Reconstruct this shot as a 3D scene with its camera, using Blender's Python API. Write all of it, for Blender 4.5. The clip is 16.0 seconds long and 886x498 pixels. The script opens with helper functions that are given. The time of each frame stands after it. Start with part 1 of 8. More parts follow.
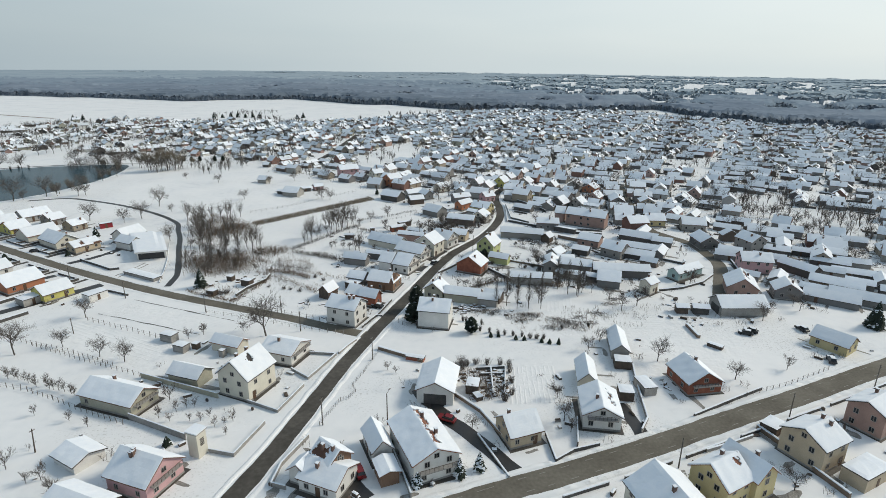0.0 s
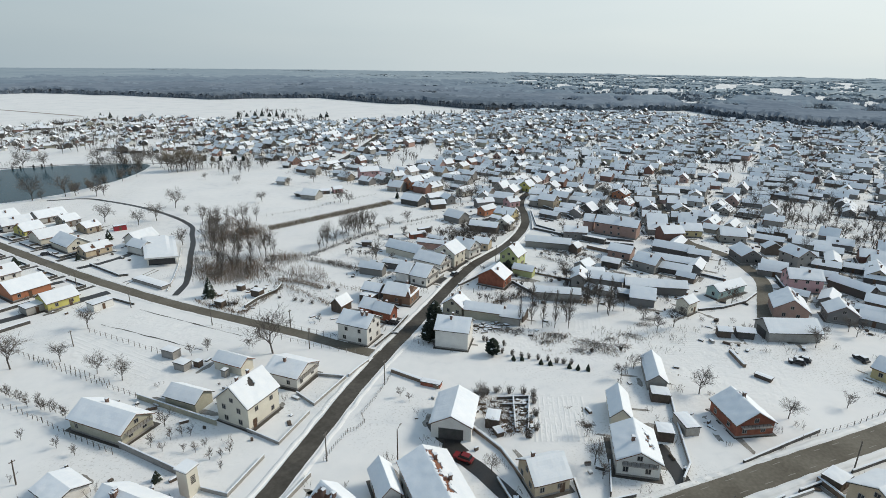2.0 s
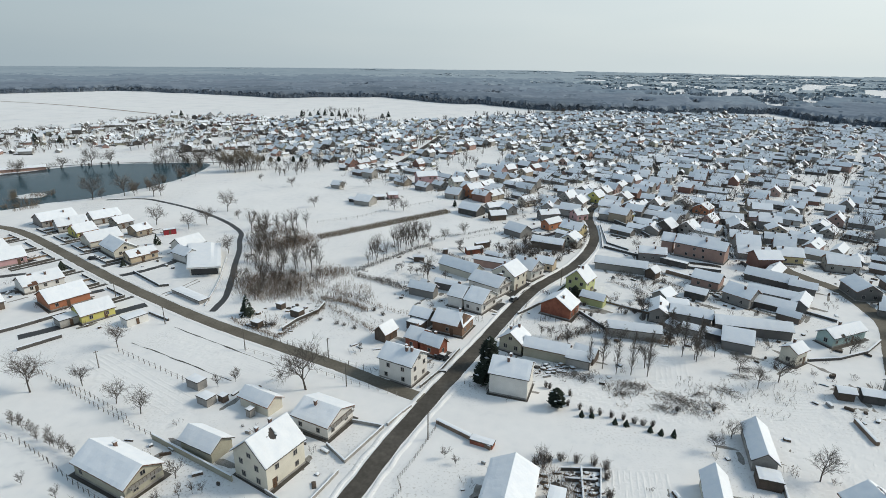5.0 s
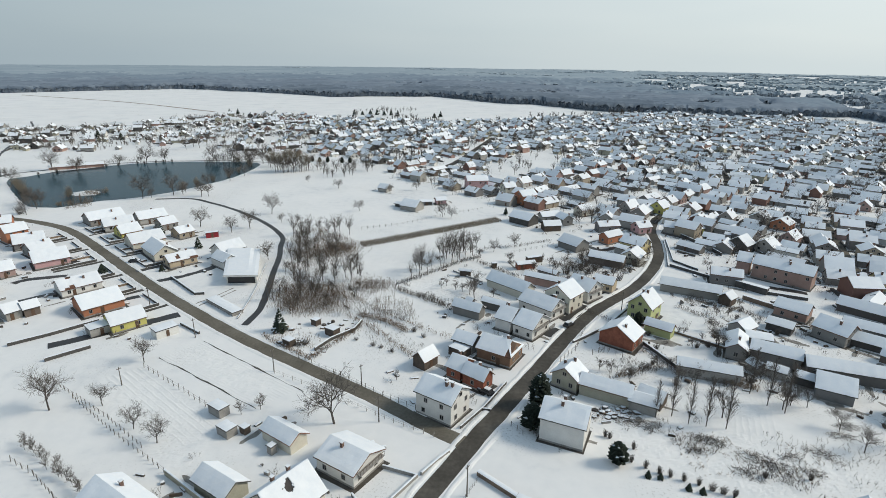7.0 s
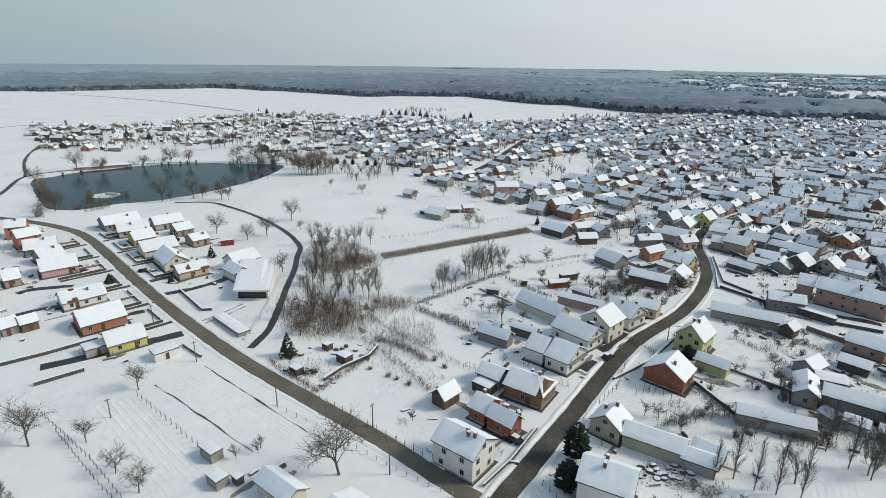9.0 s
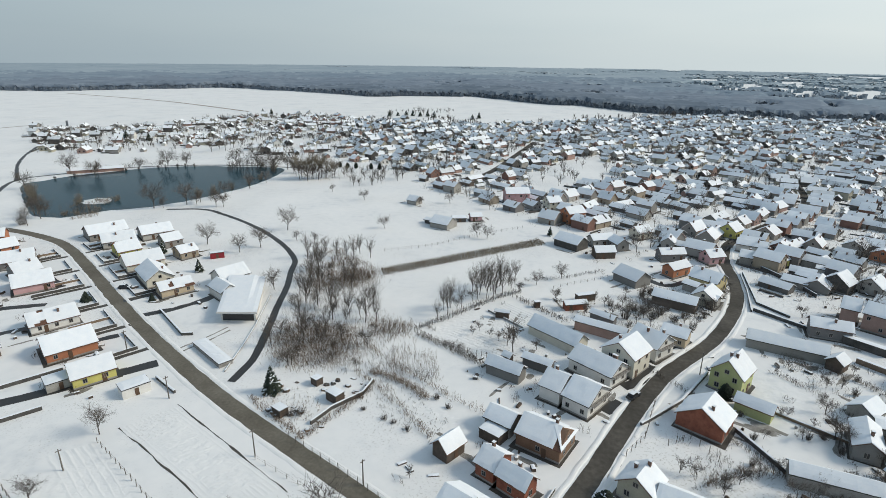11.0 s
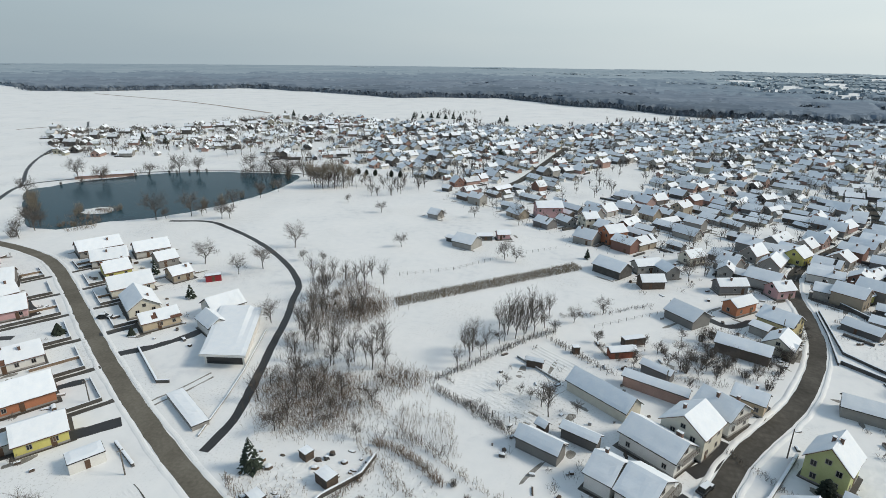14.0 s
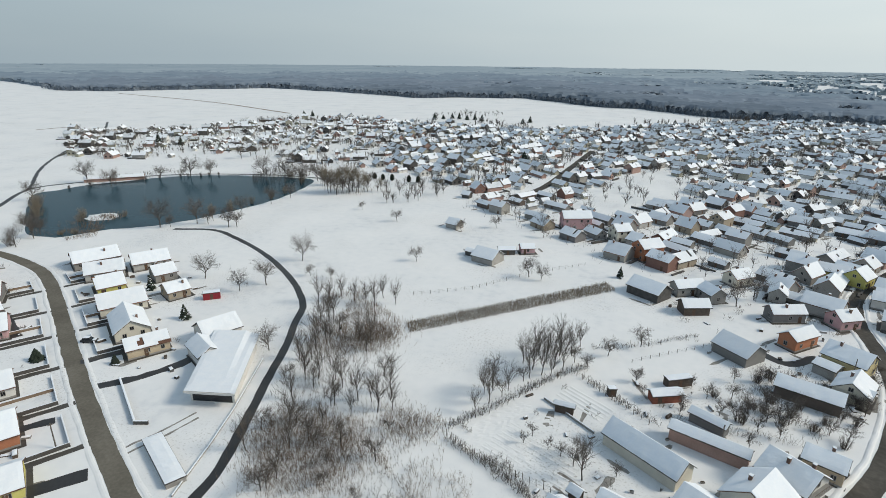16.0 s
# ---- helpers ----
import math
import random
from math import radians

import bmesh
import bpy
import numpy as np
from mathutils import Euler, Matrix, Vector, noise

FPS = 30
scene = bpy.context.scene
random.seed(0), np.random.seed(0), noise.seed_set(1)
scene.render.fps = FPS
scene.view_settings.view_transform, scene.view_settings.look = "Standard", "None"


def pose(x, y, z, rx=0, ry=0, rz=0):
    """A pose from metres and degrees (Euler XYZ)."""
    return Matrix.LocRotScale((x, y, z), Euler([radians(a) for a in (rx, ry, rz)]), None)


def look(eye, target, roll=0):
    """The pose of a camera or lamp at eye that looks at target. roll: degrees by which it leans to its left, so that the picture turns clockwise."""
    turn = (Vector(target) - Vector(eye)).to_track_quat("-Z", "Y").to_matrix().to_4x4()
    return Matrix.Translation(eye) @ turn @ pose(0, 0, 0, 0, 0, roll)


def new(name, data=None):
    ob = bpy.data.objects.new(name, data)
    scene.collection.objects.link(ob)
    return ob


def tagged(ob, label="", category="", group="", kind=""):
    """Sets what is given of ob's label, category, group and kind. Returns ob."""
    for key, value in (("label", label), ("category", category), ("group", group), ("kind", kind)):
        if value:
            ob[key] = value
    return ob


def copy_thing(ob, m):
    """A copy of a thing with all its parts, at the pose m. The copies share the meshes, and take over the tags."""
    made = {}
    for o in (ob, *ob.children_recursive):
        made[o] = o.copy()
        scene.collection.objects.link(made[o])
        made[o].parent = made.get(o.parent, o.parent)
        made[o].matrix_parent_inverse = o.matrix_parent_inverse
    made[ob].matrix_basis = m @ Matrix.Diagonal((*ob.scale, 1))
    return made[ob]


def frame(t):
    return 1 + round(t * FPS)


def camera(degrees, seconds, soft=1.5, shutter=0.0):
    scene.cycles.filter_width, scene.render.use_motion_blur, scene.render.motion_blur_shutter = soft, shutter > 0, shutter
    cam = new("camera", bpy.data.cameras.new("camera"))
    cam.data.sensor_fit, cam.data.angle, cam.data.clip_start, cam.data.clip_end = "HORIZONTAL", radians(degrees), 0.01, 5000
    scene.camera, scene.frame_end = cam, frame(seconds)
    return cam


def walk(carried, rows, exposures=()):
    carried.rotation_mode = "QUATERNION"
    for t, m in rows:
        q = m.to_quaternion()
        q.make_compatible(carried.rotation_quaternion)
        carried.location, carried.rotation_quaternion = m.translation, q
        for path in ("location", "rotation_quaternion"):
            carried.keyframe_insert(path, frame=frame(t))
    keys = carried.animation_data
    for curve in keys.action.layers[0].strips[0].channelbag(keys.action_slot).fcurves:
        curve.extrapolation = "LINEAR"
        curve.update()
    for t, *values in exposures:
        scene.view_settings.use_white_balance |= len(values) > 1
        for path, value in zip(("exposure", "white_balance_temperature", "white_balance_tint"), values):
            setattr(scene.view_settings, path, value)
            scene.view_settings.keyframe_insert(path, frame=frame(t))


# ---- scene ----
cam = camera(77.5, 16.0, soft=0.55)
PATH = [
    (0, (0.6, 4.691, 75.629), (0.758, 6.581, 74.994), 0.6),
    (0.5, (1.137, 7.732, 75.69), (1.283, 9.622, 75.053), 0.6),
    (1, (1.602, 10.887, 75.746), (1.721, 12.779, 75.109), 0.7),
    (1.5, (1.994, 14.151, 75.799), (2.09, 16.044, 75.16), 0.7),
    (2, (2.313, 17.519, 75.848), (2.388, 19.412, 75.209), 0.7),
    (2.5, (2.559, 20.985, 75.893), (2.614, 22.878, 75.252), 0.7),
    (3, (2.732, 24.544, 75.934), (2.762, 26.439, 75.294), 0.7),
    (3.5, (2.833, 28.193, 75.971), (2.832, 30.087, 75.329), 0.7),
    (4, (2.862, 31.926, 76.003), (2.821, 33.819, 75.362), 0.7),
    (6.5, (1.945, 51.698, 76.105), (1.67, 53.569, 75.455), 0.7),
    (7, (1.557, 55.845, 76.112), (1.245, 57.71, 75.463), 0.7),
    (7.5, (1.103, 60.046, 76.115), (0.756, 61.905, 75.464), 0.7),
    (8, (0.585, 64.298, 76.114), (0.204, 66.15, 75.462), 0.7),
    (8.5, (0.004, 68.598, 76.108), (-0.396, 70.445, 75.455), 0.7),
    (9, (-0.636, 72.941, 76.097), (-1.048, 74.786, 75.445), 0.7),
    (11.5, (-4.678, 95.2, 75.977), (-5.127, 97.036, 75.323), 0.7),
    (12, (-5.637, 99.738, 75.938), (-6.099, 101.571, 75.285), 0.7),
    (12.5, (-6.64, 104.299, 75.895), (-7.117, 106.128, 75.241), 0.7),
    (13, (-7.685, 108.879, 75.847), (-8.179, 110.704, 75.194), 0.7),
    (13.5, (-8.768, 113.477, 75.795), (-9.276, 115.297, 75.14), 0.7),
    (14, (-9.886, 118.089, 75.737), (-10.412, 119.905, 75.084), 0.7),
    (14.5, (-11.036, 122.714, 75.674), (-11.58, 124.525, 75.02), 0.7),
    (15, (-12.215, 127.349, 75.606), (-12.778, 129.154, 74.953), 0.6),
    (15.5, (-13.418, 131.993, 75.534), (-13.995, 133.792, 74.879), 0.6),
    (16, (-14.642, 136.643, 75.456), (-15.238, 138.436, 74.801), 0.6),
]
walk(cam, [(t, look(eye, target, roll)) for t, eye, target, roll in PATH])

# ---- world and sun ----
SUN_DIR = Vector((0.90, 0.22, 0.68)).normalized()
world = bpy.data.worlds.new("hazy_winter_sky")
scene.world = world
world.use_nodes = True
wn, wl = world.node_tree.nodes, world.node_tree.links
wn.clear()
sky = wn.new("ShaderNodeTexSky")
sky.sky_type = "NISHITA"
sky.sun_disc = False
sky.sun_elevation = math.asin(SUN_DIR.z)
sky.sun_rotation = math.atan2(SUN_DIR.x, SUN_DIR.y)
sky.air_density, sky.dust_density, sky.ozone_density = 1.0, 2.0, 1.0
# a thin high overcast veils the blue
veil = wn.new("ShaderNodeMix")
veil.data_type = "RGBA"
veil.inputs[0].default_value = 0.86
veil_coord = wn.new("ShaderNodeTexCoord")
veil_map = wn.new("ShaderNodeMapping")
veil_map.inputs["Scale"].default_value = (1.2, 1.2, 7.0)
veil_noise = wn.new("ShaderNodeTexNoise")
veil_noise.inputs["Scale"].default_value = 1.3
veil_noise.inputs["Detail"].default_value = 3.0
veil_ramp = wn.new("ShaderNodeValToRGB")
veil_ramp.color_ramp.elements[0].position, veil_ramp.color_ramp.elements[0].color = 0.3, (5.35, 6.15, 6.5, 1)
veil_ramp.color_ramp.elements[1].position, veil_ramp.color_ramp.elements[1].color = 0.7, (6.0, 6.65, 6.85, 1)
back = wn.new("ShaderNodeBackground")
back.inputs["Strength"].default_value = 0.095
wout = wn.new("ShaderNodeOutputWorld")
wl.new(veil_coord.outputs["Generated"], veil_map.inputs["Vector"])
wl.new(veil_map.outputs["Vector"], veil_noise.inputs["Vector"])
wl.new(veil_noise.outputs["Fac"], veil_ramp.inputs["Fac"])
# the haze is brighter on the sun's side
toward = wn.new("ShaderNodeVectorMath")
toward.operation = "DOT_PRODUCT"
toward.inputs[1].default_value = (0.90, 0.30, 0.30)
glow = wn.new("ShaderNodeMapRange")
glow.inputs["From Min"].default_value, glow.inputs["From Max"].default_value = -0.6, 0.9
side_tint = wn.new("ShaderNodeValToRGB")
side_tint.color_ramp.elements[0].color, side_tint.color_ramp.elements[1].color = (0.67, 0.745, 0.805, 1), (1.48, 1.46, 1.42, 1)
scaled = wn.new("ShaderNodeVectorMath")
scaled.operation = "MULTIPLY"
wl.new(veil_coord.outputs["Generated"], toward.inputs[0])
wl.new(toward.outputs["Value"], glow.inputs["Value"])
# bluer overhead, where the veil is thinner
parts = wn.new("ShaderNodeSeparateXYZ")
height = wn.new("ShaderNodeMapRange")
height.inputs["From Min"].default_value, height.inputs["From Max"].default_value = 0.14, 0.55
overhead = wn.new("ShaderNodeMix")
overhead.data_type = "RGBA"
overhead.inputs[7].default_value = (3.05, 4.0, 4.92, 1)
wl.new(veil_coord.outputs["Generated"], parts.inputs[0])
wl.new(parts.outputs["Z"], height.inputs["Value"])
wl.new(height.outputs["Result"], overhead.inputs[0])
wl.new(veil_ramp.outputs["Color"], overhead.inputs[6])
wl.new(overhead.outputs[2], scaled.inputs[0])
wl.new(glow.outputs["Result"], side_tint.inputs["Fac"])
wl.new(side_tint.outputs["Color"], scaled.inputs[1])
wl.new(sky.outputs["Color"], veil.inputs[6])
wl.new(scaled.outputs["Vector"], veil.inputs[7])
wl.new(veil.outputs[2], back.inputs["Color"])
wl.new(back.outputs["Background"], wout.inputs["Surface"])

sun_data = bpy.data.lights.new("sun", "SUN")
sun_data.energy, sun_data.angle, sun_data.color = 2.35, radians(16), (1.0, 0.90, 0.74)
sun = new("sun", sun_data)
sun.matrix_world = look(SUN_DIR * 400, (0, 0, 0))
scene.view_settings.exposure = 0.0


# ---- materials ----
def material(name, colours, rough=0.8, scale=1.0, fine=8.0, bump=0.0, metal=0.0, spread=0.0, spec=0.5, space="Object"):
    """Colours blended by a coarse and a fine noise, with fine relief; spread: how far it varies from thing to thing."""
    m = bpy.data.materials.new(name)
    m.use_nodes = True
    n, l = m.node_tree.nodes, m.node_tree.links
    b = n["Principled BSDF"]
    b.inputs["Roughness"].default_value, b.inputs["Metallic"].default_value = rough, metal
    b.inputs["Specular IOR Level"].default_value = spec
    co = n.new("ShaderNodeTexCoord")
    big, small = n.new("ShaderNodeTexNoise"), n.new("ShaderNodeTexNoise")
    big.inputs["Scale"].default_value, small.inputs["Scale"].default_value = scale, scale * fine
    big.inputs["Detail"].default_value = small.inputs["Detail"].default_value = 4.0
    mix = n.new("ShaderNodeMath")
    mix.operation = "MULTIPLY_ADD"
    mix.inputs[1].default_value = 0.4
    half = n.new("ShaderNodeMath")
    half.operation = "MULTIPLY"
    half.inputs[1].default_value = 0.6
    ramp = n.new("ShaderNodeValToRGB")
    ramp.color_ramp.elements[0].position, ramp.color_ramp.elements[1].position = 0.32, 0.68
    ramp.color_ramp.elements[0].color, ramp.color_ramp.elements[1].color = (*colours[0], 1), (*colours[-1], 1)
    for k, c in enumerate(colours[1:-1]):
        e = ramp.color_ramp.elements.new(0.32 + 0.36 * (k + 1) / (len(colours) - 1))
        e.color = (*c, 1)
    for t in (big, small):
        l.new(co.outputs[space], t.inputs["Vector"])
    l.new(big.outputs["Fac"], half.inputs[0])
    l.new(small.outputs["Fac"], mix.inputs[0])
    l.new(half.outputs[0], mix.inputs[2])
    l.new(mix.outputs[0], ramp.inputs["Fac"])
    out = ramp.outputs["Color"]
    if spread:
        info, hsv, span = n.new("ShaderNodeObjectInfo"), n.new("ShaderNodeHueSaturation"), n.new("ShaderNodeMapRange")
        span.inputs["To Min"].default_value, span.inputs["To Max"].default_value = 1 - spread, 1 + spread
        l.new(info.outputs["Random"], span.inputs["Value"])
        l.new(span.outputs["Result"], hsv.inputs["Value"])
        l.new(out, hsv.inputs["Color"])
        out = hsv.outputs["Color"]
    l.new(out, b.inputs["Base Color"])
    if bump:
        bp = n.new("ShaderNodeBump")
        bp.inputs["Strength"].default_value, bp.inputs["Distance"].default_value = 0.7, bump
        l.new(mix.outputs[0], bp.inputs["Height"])
        l.new(bp.outputs["Normal"], b.inputs["Normal"])
    return m


def palette(name, colours, rough=0.85):
    """One plaster or paint colour out of a few for each thing, with stains."""
    m = material(name, [(0.8, 0.8, 0.8), (1, 1, 1)], rough, 0.35, 9.0, 0.01)
    n, l = m.node_tree.nodes, m.node_tree.links
    info, ramp, mul = n.new("ShaderNodeObjectInfo"), n.new("ShaderNodeValToRGB"), n.new("ShaderNodeMix")
    ramp.color_ramp.interpolation = "CONSTANT"
    for k, c in enumerate(colours):
        e = ramp.color_ramp.elements[k] if k < 2 else ramp.color_ramp.elements.new(k / len(colours))
        e.position, e.color = k / len(colours), (*c, 1)
    mul.data_type, mul.blend_type = "RGBA", "MULTIPLY"
    mul.inputs[0].default_value = 1.0
    l.new(info.outputs["Random"], ramp.inputs["Fac"])
    old = [k for k in n if k.type == "VALTORGB" and k != ramp][0]
    l.new(ramp.outputs["Color"], mul.inputs[6])
    l.new(old.outputs["Color"], mul.inputs[7])
    l.new(mul.outputs[2], n["Principled BSDF"].inputs["Base Color"])
    return m


M = {}
M["snow"] = material("ground_snow", [(0.67, 0.69, 0.71), (0.775, 0.785, 0.79), (0.81, 0.815, 0.815), (0.84, 0.84, 0.835)], 0.75, 0.035, 9.0, 0.16, spec=0.25)
def stubble(m):
    """Dead grass and clods that show through thin snow in the gardens."""
    n, l = m.node_tree.nodes, m.node_tree.links
    co = [k for k in n if k.type == "TEX_COORD"][0]
    ramp = [k for k in n if k.type == "VALTORGB"][0]
    patch, tuft, ps, ts = n.new("ShaderNodeTexNoise"), n.new("ShaderNodeTexNoise"), n.new("ShaderNodeMapRange"), n.new("ShaderNodeMapRange")
    patch.inputs["Scale"].default_value, tuft.inputs["Scale"].default_value = 0.03, 1.9
    patch.inputs["Detail"].default_value, tuft.inputs["Detail"].default_value = 2.0, 6.0
    ps.inputs["From Min"].default_value, ps.inputs["From Max"].default_value = 0.50, 0.66
    ts.inputs["From Min"].default_value, ts.inputs["From Max"].default_value = 0.55, 0.70
    both, mix = n.new("ShaderNodeMath"), n.new("ShaderNodeMix")
    both.operation = "MULTIPLY"
    mix.data_type = "RGBA"
    mix.inputs[7].default_value = (0.44, 0.43, 0.41, 1)
    for t, r in ((patch, ps), (tuft, ts)):
        l.new(co.outputs["Object"], t.inputs["Vector"])
        l.new(t.outputs["Fac"], r.inputs["Value"])
    l.new(ps.outputs["Result"], both.inputs[0])
    l.new(ts.outputs["Result"], both.inputs[1])
    l.new(both.outputs[0], mix.inputs[0])
    l.new(ramp.outputs["Color"], mix.inputs[6])
    l.new(mix.outputs[2], n["Principled BSDF"].inputs["Base Color"])


stubble(M["snow"])
M["roof_snow"] = material("roof_snow", [(0.775, 0.825, 0.88), (0.855, 0.882, 0.91)], 0.7, 0.5, 5.0, 0.05, spec=0.25, spread=0.05)
M["thin_snow"] = material("thin_wet_roof_snow", [(0.50, 0.54, 0.58), (0.66, 0.70, 0.735), (0.74, 0.77, 0.795)], 0.7, 0.4, 7.0, 0.04, spec=0.25)
M["asphalt"] = material("worn_asphalt", [(0.10, 0.090, 0.072), (0.142, 0.130, 0.106), (0.19, 0.175, 0.146)], 0.85, 0.12, 12.0, 0.01, spec=0.25)
M["slush"] = material("trodden_slush", [(0.13, 0.12, 0.105), (0.24, 0.23, 0.21), (0.42, 0.41, 0.40)], 0.7, 0.5, 8.0, 0.03)
M["wet_asphalt"] = material("wet_brown_asphalt", [(0.046, 0.042, 0.036), (0.076, 0.070, 0.061), (0.125, 0.115, 0.100)], 0.85, 0.10, 9.0, 0.01, spec=0.25)
M["umber"] = material("brown_render", [(0.17, 0.10, 0.065), (0.24, 0.15, 0.10)], 0.9, 0.5, 8.0, 0.02)
M["tarmac"] = material("wet_dark_tarmac", [(0.022, 0.021, 0.021), (0.045, 0.043, 0.042)], 0.45, 0.2, 10.0, 0.01)
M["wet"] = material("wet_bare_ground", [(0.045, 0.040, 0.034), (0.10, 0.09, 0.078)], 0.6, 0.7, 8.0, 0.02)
M["line"] = material("road_paint", [(0.20, 0.19, 0.165), (0.27, 0.26, 0.235)], 0.7, 1.5)
M["water"] = material("pond_water", [(0.018, 0.054, 0.074), (0.028, 0.068, 0.090)], 0.16, 0.05, 20.0, 0.02, spec=0.06)
M["white"] = material("white_plaster", [(0.60, 0.59, 0.56), (0.74, 0.73, 0.70)], 0.85, 0.4, 10.0, 0.01)
M["cream"] = material("cream_plaster", [(0.56, 0.53, 0.45), (0.67, 0.64, 0.55)], 0.85, 0.4, 10.0, 0.01)
M["yellow"] = material("yellow_plaster", [(0.50, 0.42, 0.22), (0.60, 0.51, 0.29)], 0.85, 0.4, 10.0, 0.01)
M["lemon"] = material("lemon_plaster", [(0.50, 0.46, 0.13), (0.60, 0.55, 0.19)], 0.85, 0.4, 10.0, 0.01)
M["green"] = material("lime_green_plaster", [(0.40, 0.44, 0.20), (0.50, 0.53, 0.27)], 0.85, 0.4, 10.0, 0.01)
M["pink"] = material("pink_plaster", [(0.48, 0.29, 0.30), (0.58, 0.37, 0.375)], 0.85, 0.4, 10.0, 0.01)
M["orange"] = material("orange_plaster", [(0.36, 0.14, 0.075), (0.46, 0.20, 0.11)], 0.85, 0.4, 10.0, 0.01)
M["tan"] = material("tan_plaster", [(0.42, 0.34, 0.24), (0.54, 0.45, 0.33)], 0.85, 0.4, 10.0, 0.01)
M["grey"] = material("grey_render", [(0.26, 0.25, 0.23), (0.40, 0.39, 0.37)], 0.9, 0.5, 8.0, 0.02)
M["olive"] = material("olive_grey_render", [(0.33, 0.32, 0.25), (0.45, 0.43, 0.35)], 0.9, 0.4, 8.0, 0.02)
M["rose"] = material("faded_rose_render", [(0.30, 0.20, 0.17), (0.40, 0.27, 0.23)], 0.9, 0.5, 8.0, 0.02)
M["teal"] = material("pale_teal_plaster", [(0.32, 0.45, 0.44), (0.42, 0.54, 0.52)], 0.9, 0.5, 8.0, 0.01)
M["brick"] = material("red_brick", [(0.16, 0.055, 0.035), (0.26, 0.09, 0.055), (0.34, 0.13, 0.08)], 0.9, 0.8, 14.0, 0.02)
M["wood"] = material("weathered_boards", [(0.06, 0.045, 0.035), (0.13, 0.10, 0.08)], 0.9, 0.8, 10.0, 0.02)
M["mixed_wall"] = palette("village_walls", [(0.46, 0.455, 0.44), (0.34, 0.33, 0.305), (0.25, 0.245, 0.235), (0.16, 0.155, 0.15), (0.36, 0.31, 0.24), (0.22, 0.12, 0.095), (0.29, 0.28, 0.265), (0.40, 0.28, 0.255), (0.19, 0.185, 0.185)])
M["shed_wall"] = palette("shed_walls", [(0.22, 0.215, 0.205), (0.10, 0.09, 0.085), (0.30, 0.29, 0.27), (0.15, 0.12, 0.10), (0.14, 0.135, 0.13), (0.20, 0.20, 0.20)])
M["tile"] = material("brown_roof_tiles", [(0.09, 0.045, 0.03), (0.17, 0.085, 0.055)], 0.85, 1.2, 9.0, 0.03)
M["dark_tile"] = material("dark_roof_tiles", [(0.035, 0.033, 0.033), (0.075, 0.065, 0.06)], 0.85, 1.0, 9.0, 0.03)
M["red_tile"] = material("orange_red_roof_tiles", [(0.17, 0.07, 0.042), (0.28, 0.125, 0.075)], 0.85, 1.2, 9.0, 0.03)
M["glass"] = material("dark_window_glass", [(0.015, 0.017, 0.02), (0.03, 0.033, 0.037)], 0.12, 0.3)
M["frame"] = material("pale_window_frame", [(0.26, 0.24, 0.22), (0.38, 0.36, 0.33)], 0.5, 2.0)
M["door"] = material("brown_door", [(0.08, 0.045, 0.025), (0.13, 0.075, 0.045)], 0.6, 2.0)
M["chimney"] = material("chimney_brick", [(0.10, 0.07, 0.06), (0.20, 0.12, 0.09)], 0.9, 2.0, 8.0, 0.02)
M["concrete"] = material("concrete", [(0.22, 0.21, 0.20), (0.36, 0.35, 0.33)], 0.9, 0.6, 10.0, 0.02)
M["dark_wall"] = material("dark_stone_wall", [(0.05, 0.048, 0.046), (0.11, 0.105, 0.10)], 0.9, 0.6, 10.0, 0.02)
M["bark"] = material("grey_brown_bark", [(0.060, 0.052, 0.046), (0.12, 0.105, 0.093)], 0.95, 1.0, 8.0, spread=0.25)
M["twig"] = material("bare_twigs", [(0.085, 0.073, 0.064), (0.155, 0.136, 0.120)], 0.95, 0.8, 6.0, spread=0.25)
M["brush"] = material("dry_brown_brush", [(0.15, 0.108, 0.076), (0.25, 0.187, 0.137)], 0.95, 0.3, 10.0)
M["willow"] = material("olive_brown_willow_twigs", [(0.17, 0.145, 0.11), (0.26, 0.225, 0.175)], 0.95, 0.4, 8.0)
M["reed"] = material("dry_reeds", [(0.20, 0.165, 0.12), (0.31, 0.26, 0.195)], 0.95, 0.5, 10.0)
M["needles"] = material("dark_conifer_needles", [(0.012, 0.020, 0.014), (0.03, 0.043, 0.028)], 0.9, 0.8, 8.0)
M["post"] = material("grey_fence_post", [(0.09, 0.08, 0.07), (0.2, 0.18, 0.16)], 0.9, 2.0, spread=0.2)
# woods: air haze is painted into these base colours, bluer and paler with distance
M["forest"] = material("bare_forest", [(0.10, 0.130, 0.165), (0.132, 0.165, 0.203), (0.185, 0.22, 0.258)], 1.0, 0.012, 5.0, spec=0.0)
M["near_forest"] = material("haze_tinted_near_forest", [(0.125, 0.160, 0.203), (0.162, 0.200, 0.246), (0.215, 0.255, 0.30)], 1.0, 0.010, 5.0, spec=0.0)
M["mid_forest"] = material("haze_tinted_middle_forest", [(0.16, 0.203, 0.256), (0.206, 0.25, 0.305), (0.262, 0.307, 0.36)], 1.0, 0.007, 5.0, spec=0.0)
M["haze"] = material("haze_painted_far_woods", [(0.185, 0.240, 0.300), (0.232, 0.288, 0.345), (0.285, 0.340, 0.395)], 1.0, 0.005, 5.0, spec=0.0)
M["haze_far"] = material("haze_painted_farthest_woods", [(0.27, 0.335, 0.39), (0.315, 0.38, 0.43), (0.365, 0.425, 0.47)], 1.0, 0.003, 5.0, spec=0.0)
M["car_red"] = material("red_car_paint", [(0.17, 0.010, 0.012), (0.21, 0.014, 0.016)], 0.3, 1.0)
